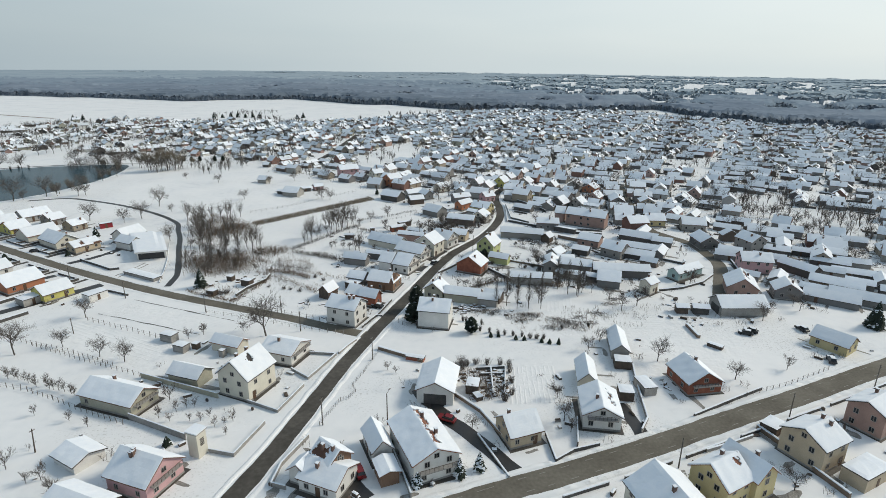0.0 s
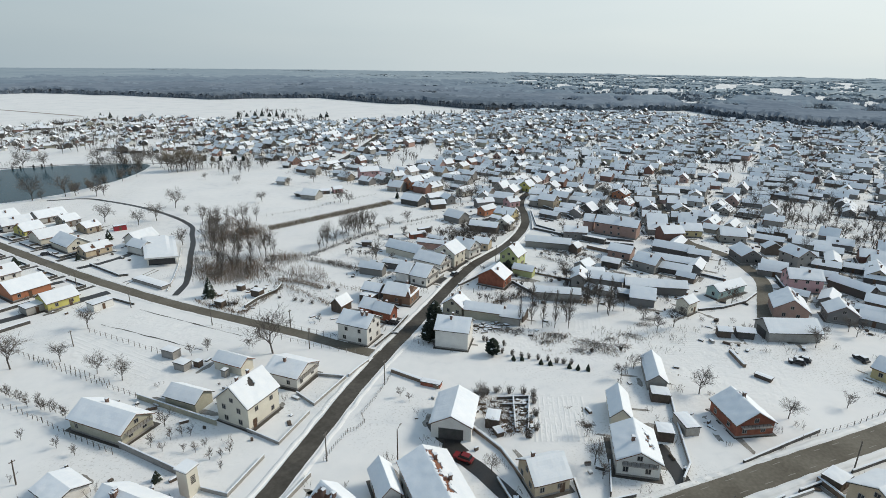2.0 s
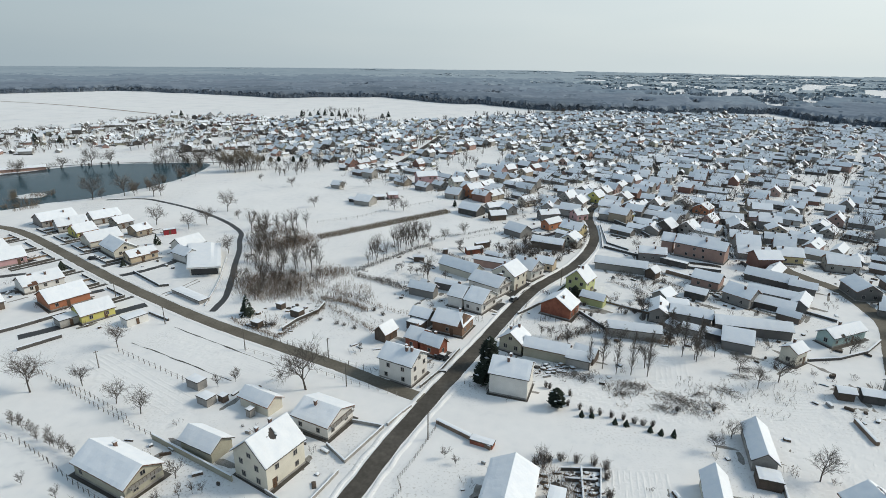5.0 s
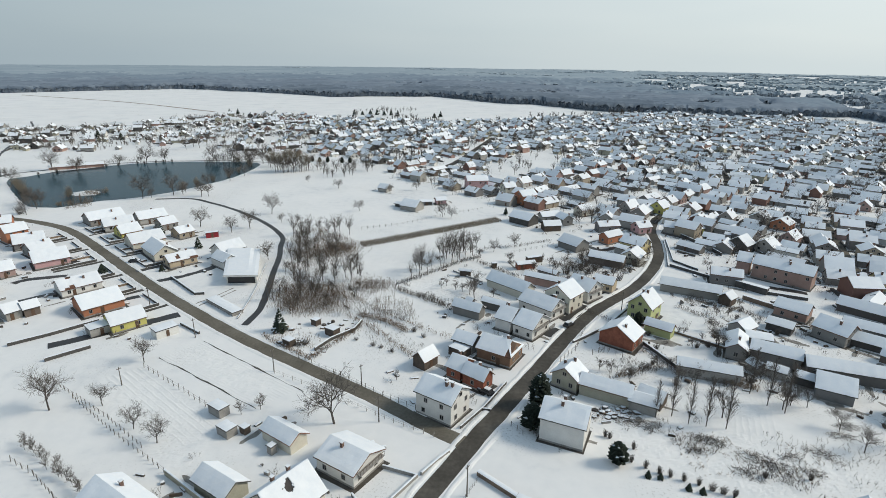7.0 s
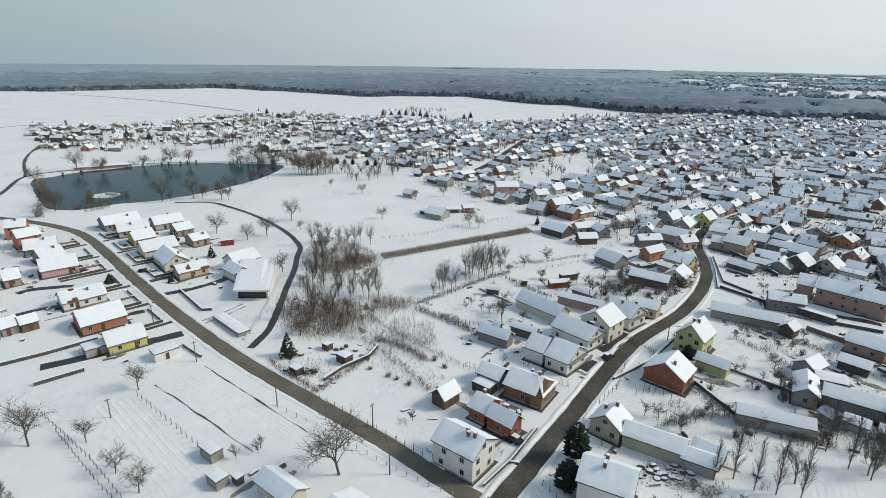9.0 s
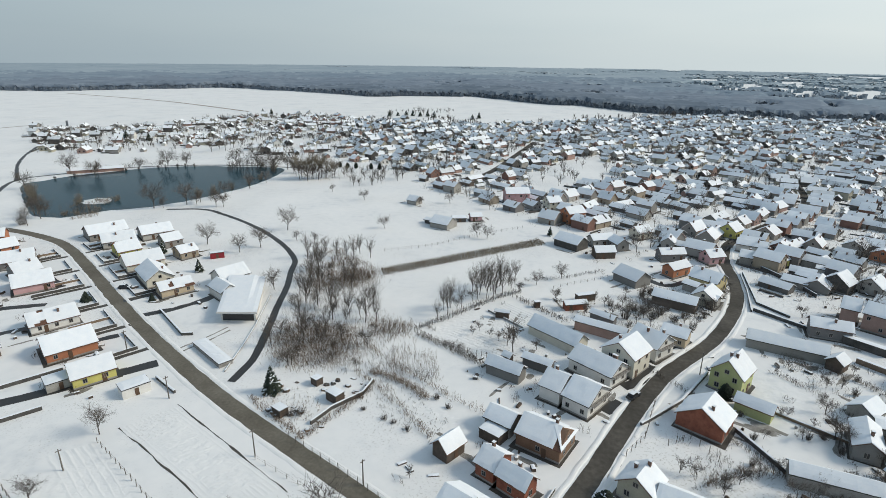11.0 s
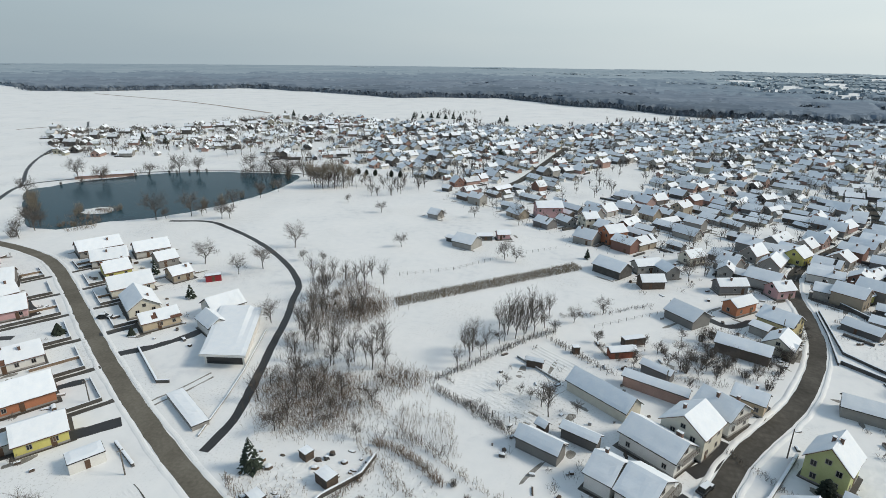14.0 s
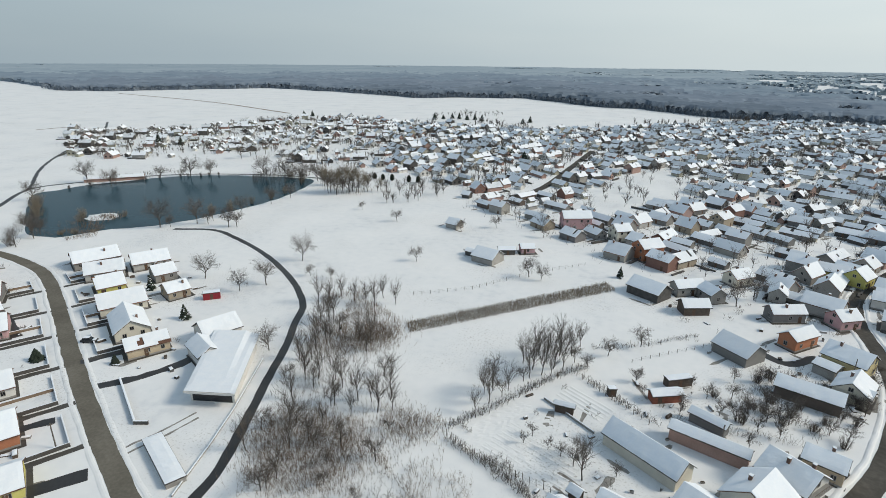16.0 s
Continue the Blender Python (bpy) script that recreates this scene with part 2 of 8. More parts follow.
M["car_dark"] = material("dark_car_paint", [(0.02, 0.022, 0.026), (0.03, 0.033, 0.038)], 0.3, 1.0)
M["tyre"] = material("tyre_rubber", [(0.015, 0.015, 0.015), (0.025, 0.025, 0.025)], 0.9, 3.0)
M["red_steel"] = material("dark_red_steel", [(0.22, 0.012, 0.02), (0.28, 0.02, 0.03)], 0.6, 1.0)


# ---- mesh helpers ----
class Build:
    """Gathers corners and faces, then makes one mesh object of them."""

    def __init__(self):
        self.v, self.f, self.mi = [], [], []

    def add(self, verts, faces, slot=0):
        k = len(self.v)
        self.v.extend(verts)
        self.f.extend([tuple(k + i for i in f) for f in faces])
        self.mi.extend([slot] * len(faces))

    def box(self, x0, x1, y0, y1, z0, z1, slot=0):
        self.add([(x0, y0, z0), (x1, y0, z0), (x1, y1, z0), (x0, y1, z0), (x0, y0, z1), (x1, y0, z1), (x1, y1, z1), (x0, y1, z1)],
                 [(0, 3, 2, 1), (4, 5, 6, 7), (0, 1, 5, 4), (1, 2, 6, 5), (2, 3, 7, 6), (3, 0, 4, 7)], slot)

    def tube(self, a, b, ra, rb, sides=4, slot=0):
        a, b = Vector(a), Vector(b)
        d = (b - a).normalized()
        u = d.orthogonal().normalized()
        w = d.cross(u)
        ring = [(math.cos(6.28318 * k / sides), math.sin(6.28318 * k / sides)) for k in range(sides)]
        self.add([tuple(a + (u * c + w * s) * ra) for c, s in ring] + [tuple(b + (u * c + w * s) * rb) for c, s in ring],
                 [(k, (k + 1) % sides, sides + (k + 1) % sides, sides + k) for k in range(sides)], slot)

    def spike(self, a, b, r):
        """A twig: three thin faces that run out to a point."""
        dx, dy, dz = b[0] - a[0], b[1] - a[1], b[2] - a[2]
        d = math.sqrt(dx * dx + dy * dy + dz * dz) or 1.0
        if abs(dz) > 0.9 * d:
            ux, uy, uz = 0.0, dz, -dy
        else:
            ux, uy, uz = dy, -dx, 0.0
        m = r / (math.sqrt(ux * ux + uy * uy + uz * uz) or 1.0)
        ux, uy, uz = ux * m, uy * m, uz * m
        wx, wy, wz = (dy * uz - dz * uy) / d, (dz * ux - dx * uz) / d, (dx * uy - dy * ux) / d
        k = len(self.v)
        self.v += [(a[0] + ux, a[1] + uy, a[2] + uz), (a[0] - 0.5 * ux + 0.866 * wx, a[1] - 0.5 * uy + 0.866 * wy, a[2] - 0.5 * uz + 0.866 * wz),
                   (a[0] - 0.5 * ux - 0.866 * wx, a[1] - 0.5 * uy - 0.866 * wy, a[2] - 0.5 * uz - 0.866 * wz), (b[0], b[1], b[2])]
        self.f += [(k, k + 1, k + 3), (k + 1, k + 2, k + 3), (k + 2, k, k + 3)]
        self.mi += [0, 0, 0]

    def extrude(self, profile, x0, x1, slot=0):
        """A closed (y, z) outline, counter-clockwise seen from +x, drawn out along x."""
        n = len(profile)
        self.add([(x0, y, z) for y, z in profile] + [(x1, y, z) for y, z in profile],
                 [(k, (k + 1) % n, n + (k + 1) % n, n + k) for k in range(n)] + [tuple(range(n - 1, -1, -1)), tuple(range(n, 2 * n))], slot)

    def mesh(self, name, *mats):
        me = bpy.data.meshes.new(name)
        me.from_pydata(self.v, [], self.f)
        for m in mats:
            me.materials.append(M[m] if isinstance(m, str) else m)
        if len(mats) > 1:
            me.polygons.foreach_set("material_index", self.mi)
        me.update()
        return me


def part(name, shape, mat, parent=None, label=""):
    """Link a Build (or a mesh) as one mesh object under a thing or a part."""
    me = shape.mesh(name, *(mat if isinstance(mat, tuple) else (mat,))) if isinstance(shape, Build) else shape
    ob = new(name, me)
    ob.parent = parent
    if label:
        ob["label"] = label
    return ob


def inside(x, y, poly):
    hit = False
    for (ax, ay), (bx, by) in zip(poly, poly[1:] + poly[:1]):
        if (ay > y) != (by > y) and x < (bx - ax) * (y - ay) / (by - ay) + ax:
            hit = not hit
    return hit


def smooth(points, step=4.0):
    """A gently bending line through points, cut into even steps."""
    p = [Vector((*q, 0)) for q in points]
    p = [p[0] * 2 - p[1]] + p + [p[-1] * 2 - p[-2]]
    out = []
    for k in range(1, len(p) - 2):
        n = max(2, int((p[k + 1] - p[k]).length / step))
        for i in range(n):
            t = i / n
            a, b, c, d = p[k - 1], p[k], p[k + 1], p[k + 2]
            out.append(0.5 * (2 * b + (c - a) * t + (2 * a - 5 * b + 4 * c - d) * t * t + (3 * b - a - 3 * c + d) * t ** 3))
    return out + [p[-2]]


def ribbon(name, points, width, z, mat, wobble=0.25, label="", category="road", thick=0.03):
    """A strip of paving along a line, with uneven edges where the snow lies on it."""
    line = smooth(points, 2.0)
    b = Build()
    left, right = [], []
    for k, q in enumerate(line):
        d = (line[min(k + 1, len(line) - 1)] - line[max(k - 1, 0)]).normalized()
        n = Vector((-d.y, d.x, 0))
        for side, s in ((left, 1), (right, -1)):
            w = width / 2 + wobble * noise.noise(q * 0.25 + Vector((9 * s, 0, 0))) + 0.4 * wobble * noise.noise(q * 1.3 + Vector((0, 7 * s, 0)))
            side.append(q + n * s * w)
    m = len(line)
    top = [(p.x, p.y, z) for p in left] + [(p.x, p.y, z) for p in right]
    low = [(p.x, p.y, z - thick) for p in left] + [(p.x, p.y, z - thick) for p in right]
    faces = []
    for k in range(m - 1):
        faces += [(k, m + k, m + k + 1, k + 1), (k, k + 1, 2 * m + k + 1, 2 * m + k), (m + k + 1, m + k, 3 * m + k, 3 * m + k + 1)]
    b.add(top + low, faces)
    ob = part(name, b, mat)
    return tagged(ob, label or "asphalt road with snow on its verges", category, kind="structure")


def bank(name, points, offset, width, height, label):
    """A low ridge of cleared snow along a road's edge."""
    line = smooth(points, 1.5)
    b = Build()
    rows = []
    for k, q in enumerate(line):
        d = (line[min(k + 1, len(line) - 1)] - line[max(k - 1, 0)]).normalized()
        n = Vector((-d.y, d.x, 0)) * (1 if offset > 0 else -1)
        o = abs(offset) + 0.35 * noise.noise(q * 0.2)
        h = height * (0.7 + 0.6 * noise.noise(q * 0.7))
        rows.append([tuple(q + n * (o + width * f) + Vector((0, 0, h * g))) for f, g in ((0, 0), (0.2, 0.8), (0.5, 1), (0.8, 0.6), (1, 0))])
    for k in range(len(rows) - 1):
        for j in range(4):
            b.add([rows[k][j], rows[k][j + 1], rows[k + 1][j + 1], rows[k + 1][j]], [(0, 1, 2, 3) if offset < 0 else (3, 2, 1, 0)])
    return tagged(part(name, b, "snow"), label, "snow", kind="stuff")


# ---- ground, water, roads ----
def make_ground():
    b = Build()
    b.add([(4950 * math.cos(k * math.pi / 60), 4950 * math.sin(k * math.pi / 60), 0) for k in range(120)], [tuple(range(120))])
    tagged(part("ground", b, "snow"), "flat snow-covered fields and gardens", "ground", kind="structure")


make_ground()
POND = [(-262, 298), (-290, 318), (-314, 337), (-332, 354), (-328, 364), (-325, 379), (-311, 400), (-298, 417), (-271, 434), (-240, 441), (-215, 446),
        (-203, 440), (-198, 416), (-197, 392), (-201, 371), (-208, 350), (-214, 337), (-224, 324), (-234, 317), (-240, 308), (-246, 299)]


def make_pond():
    edge = smooth(POND + [POND[0]], 5.0)[:-1]
    pts = [(p.x + 1.2 * noise.noise(p * 0.15), p.y + 1.2 * noise.noise(p * 0.15 + Vector((5, 5, 0)))) for p in edge]
    b = Build()
    b.add([(x, y, 0.03) for x, y in pts], [tuple(range(len(pts)))])
    tagged(part("water", b, "water"), "dark teal pond with thin rippled water", "pond", kind="structure")


make_pond()
MAIN = [(-98, -70), (-70, -6), (-44, 55), (-30.6, 88.6), (-24.5, 104.5), (-15.1, 133.3), (-7, 154), (4, 180.3), (15.5, 208), (24.5, 225.5), (40.2, 248.5), (52.2, 276.3), (56.5, 300), (57.8, 320), (63.0, 340), (70.5, 354.5), (79.5, 367), (91.6, 383), (106, 405), (119, 423.5), (128.5, 446), (136, 478), (138.6, 505), (138, 522)]
LEFT = [(-9, 151.5), (-20, 157), (-32, 163.6), (-52.7, 173.4), (-79.5, 186.3), (-108.7, 202.8), (-142.1, 223.7), (-185.8, 252.7), (-206, 265), (-222, 271.5), (-249.1, 276.9), (-290, 279)]
RIGHT = [(-37, 68), (14.8, 85.5), (32.3, 90.8), (50.9, 96.8), (76.1, 105.8), (98, 113.4), (130.5, 125.2), (200, 150)]
FAR = [(111.1, 172.3), (121.5, 190), (128.5, 203), (131.2, 217), (131, 232), (125.5, 244), (122.3, 253.5), (124, 271), (130, 294), (137, 318.5), (143.5, 340), (147, 357)]
LANE = [(-81.5, 193), (-82.2, 203.6), (-85.6, 215.1), (-92.1, 233.4), (-97.8, 250.7), (-103.4, 264), (-108.8, 276.8), (-124.4, 293.7), (-148.6, 312.3), (-173.5, 326), (-190.3, 332), (-208, 327)]
ribbon("road_main", MAIN, 4.15, 0.035, "wet_asphalt", label="worn grey-brown asphalt village road between snow banks")
ribbon("road_side", LEFT, 4.1, 0.031, "asphalt", label="worn asphalt side road bending to the houses")
ribbon("road_cross", RIGHT, 5.6, 0.043, "asphalt", 0.3, label="wide wet asphalt road with faded edge lines")
ribbon("road_far", FAR, 5.2, 0.035, "asphalt", label="curving asphalt street between old houses")
ribbon("road_lane", LANE, 2.2, 0.035, "tarmac", 0.25, label="narrow dark tarmac lane curving round the field")
ribbon("road_north", [(-75, 445), (-62, 475), (-53, 550), (-44, 636)], 5.0, 0.035, "wet_asphalt", label="straight asphalt street between far houses")
ribbon("road_pond", [(-188, 449), (-240, 447), (-300, 424), (-335, 385), (-345, 360), (-318, 322), (-290, 280)], 2.6, 0.03, "tarmac", label="narrow track round the pond")
ribbon("road_field", [(-345, 360), (-420, 430), (-534, 574), (-600, 640)], 2.2, 0.03, "tarmac", 0.8, label="dark farm track beside the open field")
ribbon("drive_car_yard", [(22.6, 92), (19.5, 97), (13, 107), (8, 112), (9.5, 117)], 3.6, 0.05, "tarmac", label="cleared tarmac drive into a yard", category="driveway")
ribbon("drive_white_house", [(52.3, 101), (52.5, 104), (51.5, 113)], 3.2, 0.05, "tarmac", label="cleared drive beside a white house", category="driveway")
ribbon("drive_yellow_house", [(-105, 196), (-112, 188), (-121, 178), (-128, 171)], 3.6, 0.05, "tarmac", label="cleared drive past the yellow house", category="driveway")
for k, (off, w) in enumerate(((2.5, 1.2), (-2.5, 1.2))):
    bank("snow_bank", MAIN[:20], off, w, 0.35, "ploughed snow bank along the village road")
    bank("snow_bank", LEFT[1:], off * 0.86, w, 0.16, "ploughed snow bank along the side road")
    bank("snow_bank", RIGHT, off * 1.14, w * 1.3, 0.45, "ploughed snow bank along the wide road")


def dashes():
    line = smooth(RIGHT, 1.0)
    b = Build()
    for off, dash, gap in ((-1.7, 2, 4), (1.7, 2, 4)):
        for k in range(0, len(line) - dash, dash + gap):
            d = (line[k + dash] - line[k]).normalized()
            n = Vector((-d.y, d.x, 0))
            a, c = line[k] + n * off, line[k + dash] + n * off
            b.add([tuple(a - n * 0.07 + Vector((0, 0, 0.05))), tuple(c - n * 0.07 + Vector((0, 0, 0.05))), tuple(c + n * 0.07 + Vector((0, 0, 0.05))), tuple(a + n * 0.07 + Vector((0, 0, 0.05)))], [(0, 1, 2, 3)])
    tagged(part("road_marking", b, "line"), "faded white broken road lines", "road marking", kind="structure")


dashes()


# ---- far distance ----
def make_forest():
    """A canopy of bare crowns from the field's edge to the horizon, thinning into clearings; haze is painted in by
    distance.
    """
    rng = random.Random(5)

    def edge(a):
        """How far off the woods begin, by compass angle in degrees to the right of +y."""
        table = [(-72, 2250), (-54, 2250), (-49, 1600), (-45, 1520), (-33, 1600), (-20, 1262), (-10, 1290), (-4, 1120), (0, 1100), (5, 1010), (11, 990), (18, 1010), (25, 1120), (29, 970), (35, 925), (41, 925), (60, 930), (80, 930)]
        for (a0, r0), (a1, r1) in zip(table, table[1:]):
            if a0 <= a <= a1:
                return r0 + (r1 - r0) * (a - a0) / (a1 - a0)
        return 1000

    def clearing(x, y, r):
        s = noise.noise(Vector((x * 0.0016, y * 0.0016, 3.7)))
        a = math.degrees(math.atan2(x, y))
        s2 = noise.noise(Vector((a * 0.13, r * 0.0042, 5.1))) + 0.55 * noise.noise(Vector((a * 0.9, r * 0.011, 2.3)))
        if a > 9 + 5 * noise.noise(Vector((r * 0.002, 1, 1))) and 1600 < r < 3700:
            return noise.noise(Vector((a * 0.45, r * 0.0042, 4))) + 0.6 * noise.noise(Vector((a * 2.6, r * 0.011, 9))) + 0.25 * noise.noise(Vector((a * 9, r * 0.03, 2))) < 0.16
        glades = noise.noise(Vector((a * 0.45, r * 0.006, 7.3))) + 0.35 * noise.noise(Vector((a * 1.6, r * 0.014, 1.9)))
        if r > 1160 and glades > (0.28 if a > 16 else (0.38 if a > 8 else (0.50 if a > -8 else 0.66))):
            return True
        return r > 1400 and ((a > 10 and s2 > 0.16) or (a > 0 and s2 > 0.34) or (a > -14 and s2 > 0.62) or s > 0.6)

    # distance bands, each with more haze painted into its colour
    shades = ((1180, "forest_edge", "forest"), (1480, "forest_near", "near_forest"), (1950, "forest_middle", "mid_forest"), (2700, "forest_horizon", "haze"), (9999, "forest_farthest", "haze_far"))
    sheets = [Build() for k in shades]
    rings = [900.0]
    while rings[-1] < 4900:
        rings.append(rings[-1] * 1.0085)
    cols = 640
    spot, here, haze_depth = {}, {}, {}
    for i, r in enumerate(rings):
        for k in range(cols):
            a = -72 + 152 * (k + 0.35 * rng.uniform(-1, 1)) / cols
            rr = r * (1 + 0.0028 * rng.uniform(-1, 1))
            x, y = rr * math.sin(math.radians(a)), rr * math.cos(math.radians(a))
            h = 12.5 + 1.6 * noise.noise(Vector((x * 0.012, y * 0.012, 1))) + rng.uniform(-1.0, 1.0) + 1.5 * noise.noise(Vector((x * 0.004, y * 0.004, 8)))
            spot[i, k] = (x, y, h if r < 2400 else h * 0.85)
            here[i, k] = rr > edge(a) + 25 * noise.noise(Vector((a * 0.4, 0, 1))) and not clearing(x, y, rr)
            # picks the painted haze step: paler farther off and towards the sun's side
            haze_depth[i, k] = rr * (1 + 0.6 * min(1, max(0, (a + 6) / 28))) * (1 + 0.16 * noise.noise(Vector((a * 0.3, rr * 0.001, 1))) + 0.12 * noise.noise(Vector((a * 1.5, rr * 0.005, 1))) + 0.05 * rng.uniform(-1, 1))
    for (i, k), (x, y, h) in list(spot.items()):
        if not all(here.get((i + p, k + q), True) for p in (-1, 0, 1) for q in (-1, 0, 1)):
            spot[i, k] = (x, y, h * rng.uniform(0.35, 0.85))
            if here[i, k] and rings[i] < 1700:
                fringe = sheets[0 if rings[i] < 1250 else 1]
                for c in range(4):
                    u, v, g = x + rng.uniform(-9, 9), y + rng.uniform(-14, 5), h * rng.uniform(0.45, 1.1)
                    for q in range(8):
                        z, f = g * rng.uniform(0, 0.45), rng.uniform(0.1, 0.32) * g
                        fringe.spike((u, v, z), (u + rng.gauss(0, f), v + rng.gauss(0, f), z + g * rng.uniform(0.3, 0.65)), rng.uniform(0.25, 0.5))
    corner = {}
    for i in range(len(rings) - 1):
        for k in range(cols - 1):
            if not here[i, k]:
                continue
            n = [q for q, s in enumerate(shades) if haze_depth[i, k] < s[0]][0]

            def face(*keys):
                """One face between corners that its neighbours share; a third entry sets a corner on the ground."""
                b = sheets[n]
                for key in keys:
                    if (n, key) not in corner:
                        corner[n, key] = len(b.v)
                        x, y, z = spot[key[:2]]
                        b.v.append((x, y, 0.0 if len(key) > 2 else z))
                b.f.append(tuple(corner[n, key] for key in keys))
                b.mi.append(0)

            face((i + 1, k), (i + 1, k + 1), (i, k + 1), (i, k))
            if not here.get((i - 1, k), False):
                face((i, k, 0), (i, k + 1, 0), (i, k + 1), (i, k))
            if k and not here[i, k - 1]:
                face((i + 1, k, 0), (i, k, 0), (i, k), (i + 1, k))
            if not here.get((i, k + 1), True):
                face((i, k + 1, 0), (i + 1, k + 1, 0), (i + 1, k + 1), (i, k + 1))
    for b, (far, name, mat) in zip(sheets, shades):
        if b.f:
            woods = tagged(part(name, b, mat), "bare winter forest tinted grey-blue for distance haze", "forest", kind="stuff")
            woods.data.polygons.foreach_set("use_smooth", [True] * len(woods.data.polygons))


make_forest()


# ---- houses ----
def slab_snow(b, x0, x1, y0, z0, y1, z1, thick, cell, melt, rng, bare=None):
    """Snow on one slope from the eave (y0, z0) to the ridge (y1, z1); melt bares the tiles in patches."""
    nx = max(2, int((x1 - x0) / cell))
    run = math.hypot(y1 - y0, z1 - z0)
    ny = max(2, int(run / cell))
    ox, oy = rng.uniform(0, 50), rng.uniform(0, 50)
    nrm = Vector((0, -(z1 - z0), (y1 - y0))) / run
    if nrm.z < 0:
        nrm = -nrm

    def at(i, j, up):
        fx, fy = i / nx, j / ny
        e = min(i, nx - i, j, 99) if j else 0
        jit = 0.10 * cell * noise.noise(Vector((i * 1.7 + ox, j * 1.7 + oy, 1)))
        p = Vector((x0 + (x1 - x0) * fx, y0 + (y1 - y0) * fy, z0 + (z1 - z0) * fy))
        if 0 < i < nx and j < ny:
            p.x += jit
        if j == 0:
            p.y += 0.10 * noise.noise(Vector((i * 0.9 + ox, 3, oy))) * (1 if y0 < y1 else -1)
        lift = thick * (0.6 if e == 0 else 1.0) * (1 + 0.35 * noise.noise(Vector((p.x * 0.6 + ox, p.y * 0.6 + oy, 7)))) if up else 0.0
        if j == ny and up:
            return (p.x, p.y, p.z + thick)
        return tuple(p + nrm * (lift + 0.01))

    keep = {}
    for i in range(nx):
        for j in range(ny):
            s = 0.5 + 0.5 * noise.noise(Vector(((i + 0.5) * cell * 0.35 + ox, (j + 0.5) * cell * 0.35 + oy, 2)))
            edge_keep = 1.15 if j == 0 else 1.0
            gone = s * edge_keep < melt
            if bare:
                fx, fy = (i + 0.5) / nx, (j + 0.5) / ny
                m = min((fx - bare[0]) * (x1 - x0), (bare[1] - fx) * (x1 - x0), (fy - bare[2]) * run, (bare[3] - fy) * run)
                q = Vector((fx * (x1 - x0), fy * run, ox))
                gone = gone or m + 0.9 * noise.noise(q * 0.9) + 0.7 * noise.noise(q * 2.3) > 0.45
            keep[i, j] = not gone
    for (i, j), k in keep.items():
        if not k:
            continue
        c = [(i, j), (i + 1, j), (i + 1, j + 1), (i, j + 1)]
        up = [at(*q, True) for q in c]
        flip = y1 < y0
        b.add(up, [(3, 2, 1, 0) if flip else (0, 1, 2, 3)])
        for (di, dj), (p, q) in (((0, -1), (0, 1)), ((1, 0), (1, 2)), ((0, 1), (2, 3)), ((-1, 0), (3, 0))):
            if not keep.get((i + di, j + dj), False):
                if dj == 1 and j == ny - 1:
                    continue
                b.add([up[p], up[q], at(*c[q], False), at(*c[p], False)], [(0, 1, 2, 3) if flip else (3, 2, 1, 0)])


WIN = {}


def window_mesh(w, h, cross=True):
    """A frame proud of the wall with a sill, and its dark pane; faces +x."""
    key = (w, h)
    if key not in WIN:
        f, g = Build(), Build()
        t = 0.09
        ys = (-w / 2, -w / 2 + t, -0.035, 0.035, w / 2 - t, w / 2)
        zs = (-0.02, t, h - t, h)
        f.add([(d, y, z) for d in (0.0, 0.06) for y in ys for z in zs], [])
        solid = {(i, j) for i in range(5) for j in range(3)} - {(1, 1), (3, 1)}
        for i, j in solid:
            c = ((i, j), (i + 1, j), (i + 1, j + 1), (i, j + 1))
            f.f.append(tuple(24 + a * 4 + b for a, b in c))
            for (di, dj), (p, q) in (((0, -1), (0, 1)), ((1, 0), (1, 2)), ((0, 1), (2, 3)), ((-1, 0), (3, 0))):
                if (i + di, j + dj) not in solid:
                    k0, k1 = c[p][0] * 4 + c[p][1], c[q][0] * 4 + c[q][1]
                    f.f.append((k0, k1, 24 + k1, 24 + k0))
        f.mi = [0] * len(f.f)
        g.add([(0.025, -w / 2 + t, t), (0.025, w / 2 - t, t), (0.025, w / 2 - t, h - t), (0.025, -w / 2 + t, h - t)], [(0, 1, 2, 3)])
        WIN[key] = (f.mesh("window", "frame"), g.mesh("pane", "glass"))
    return WIN[key]


def window(parent, x, y, z, turn, w=1.1, h=1.3):
    fr, gl = window_mesh(w, h)
    ob = part("window", fr, None, parent)
    ob.matrix_basis = pose(x, y, z, 0, 0, turn)
    part("pane", gl, None, ob)


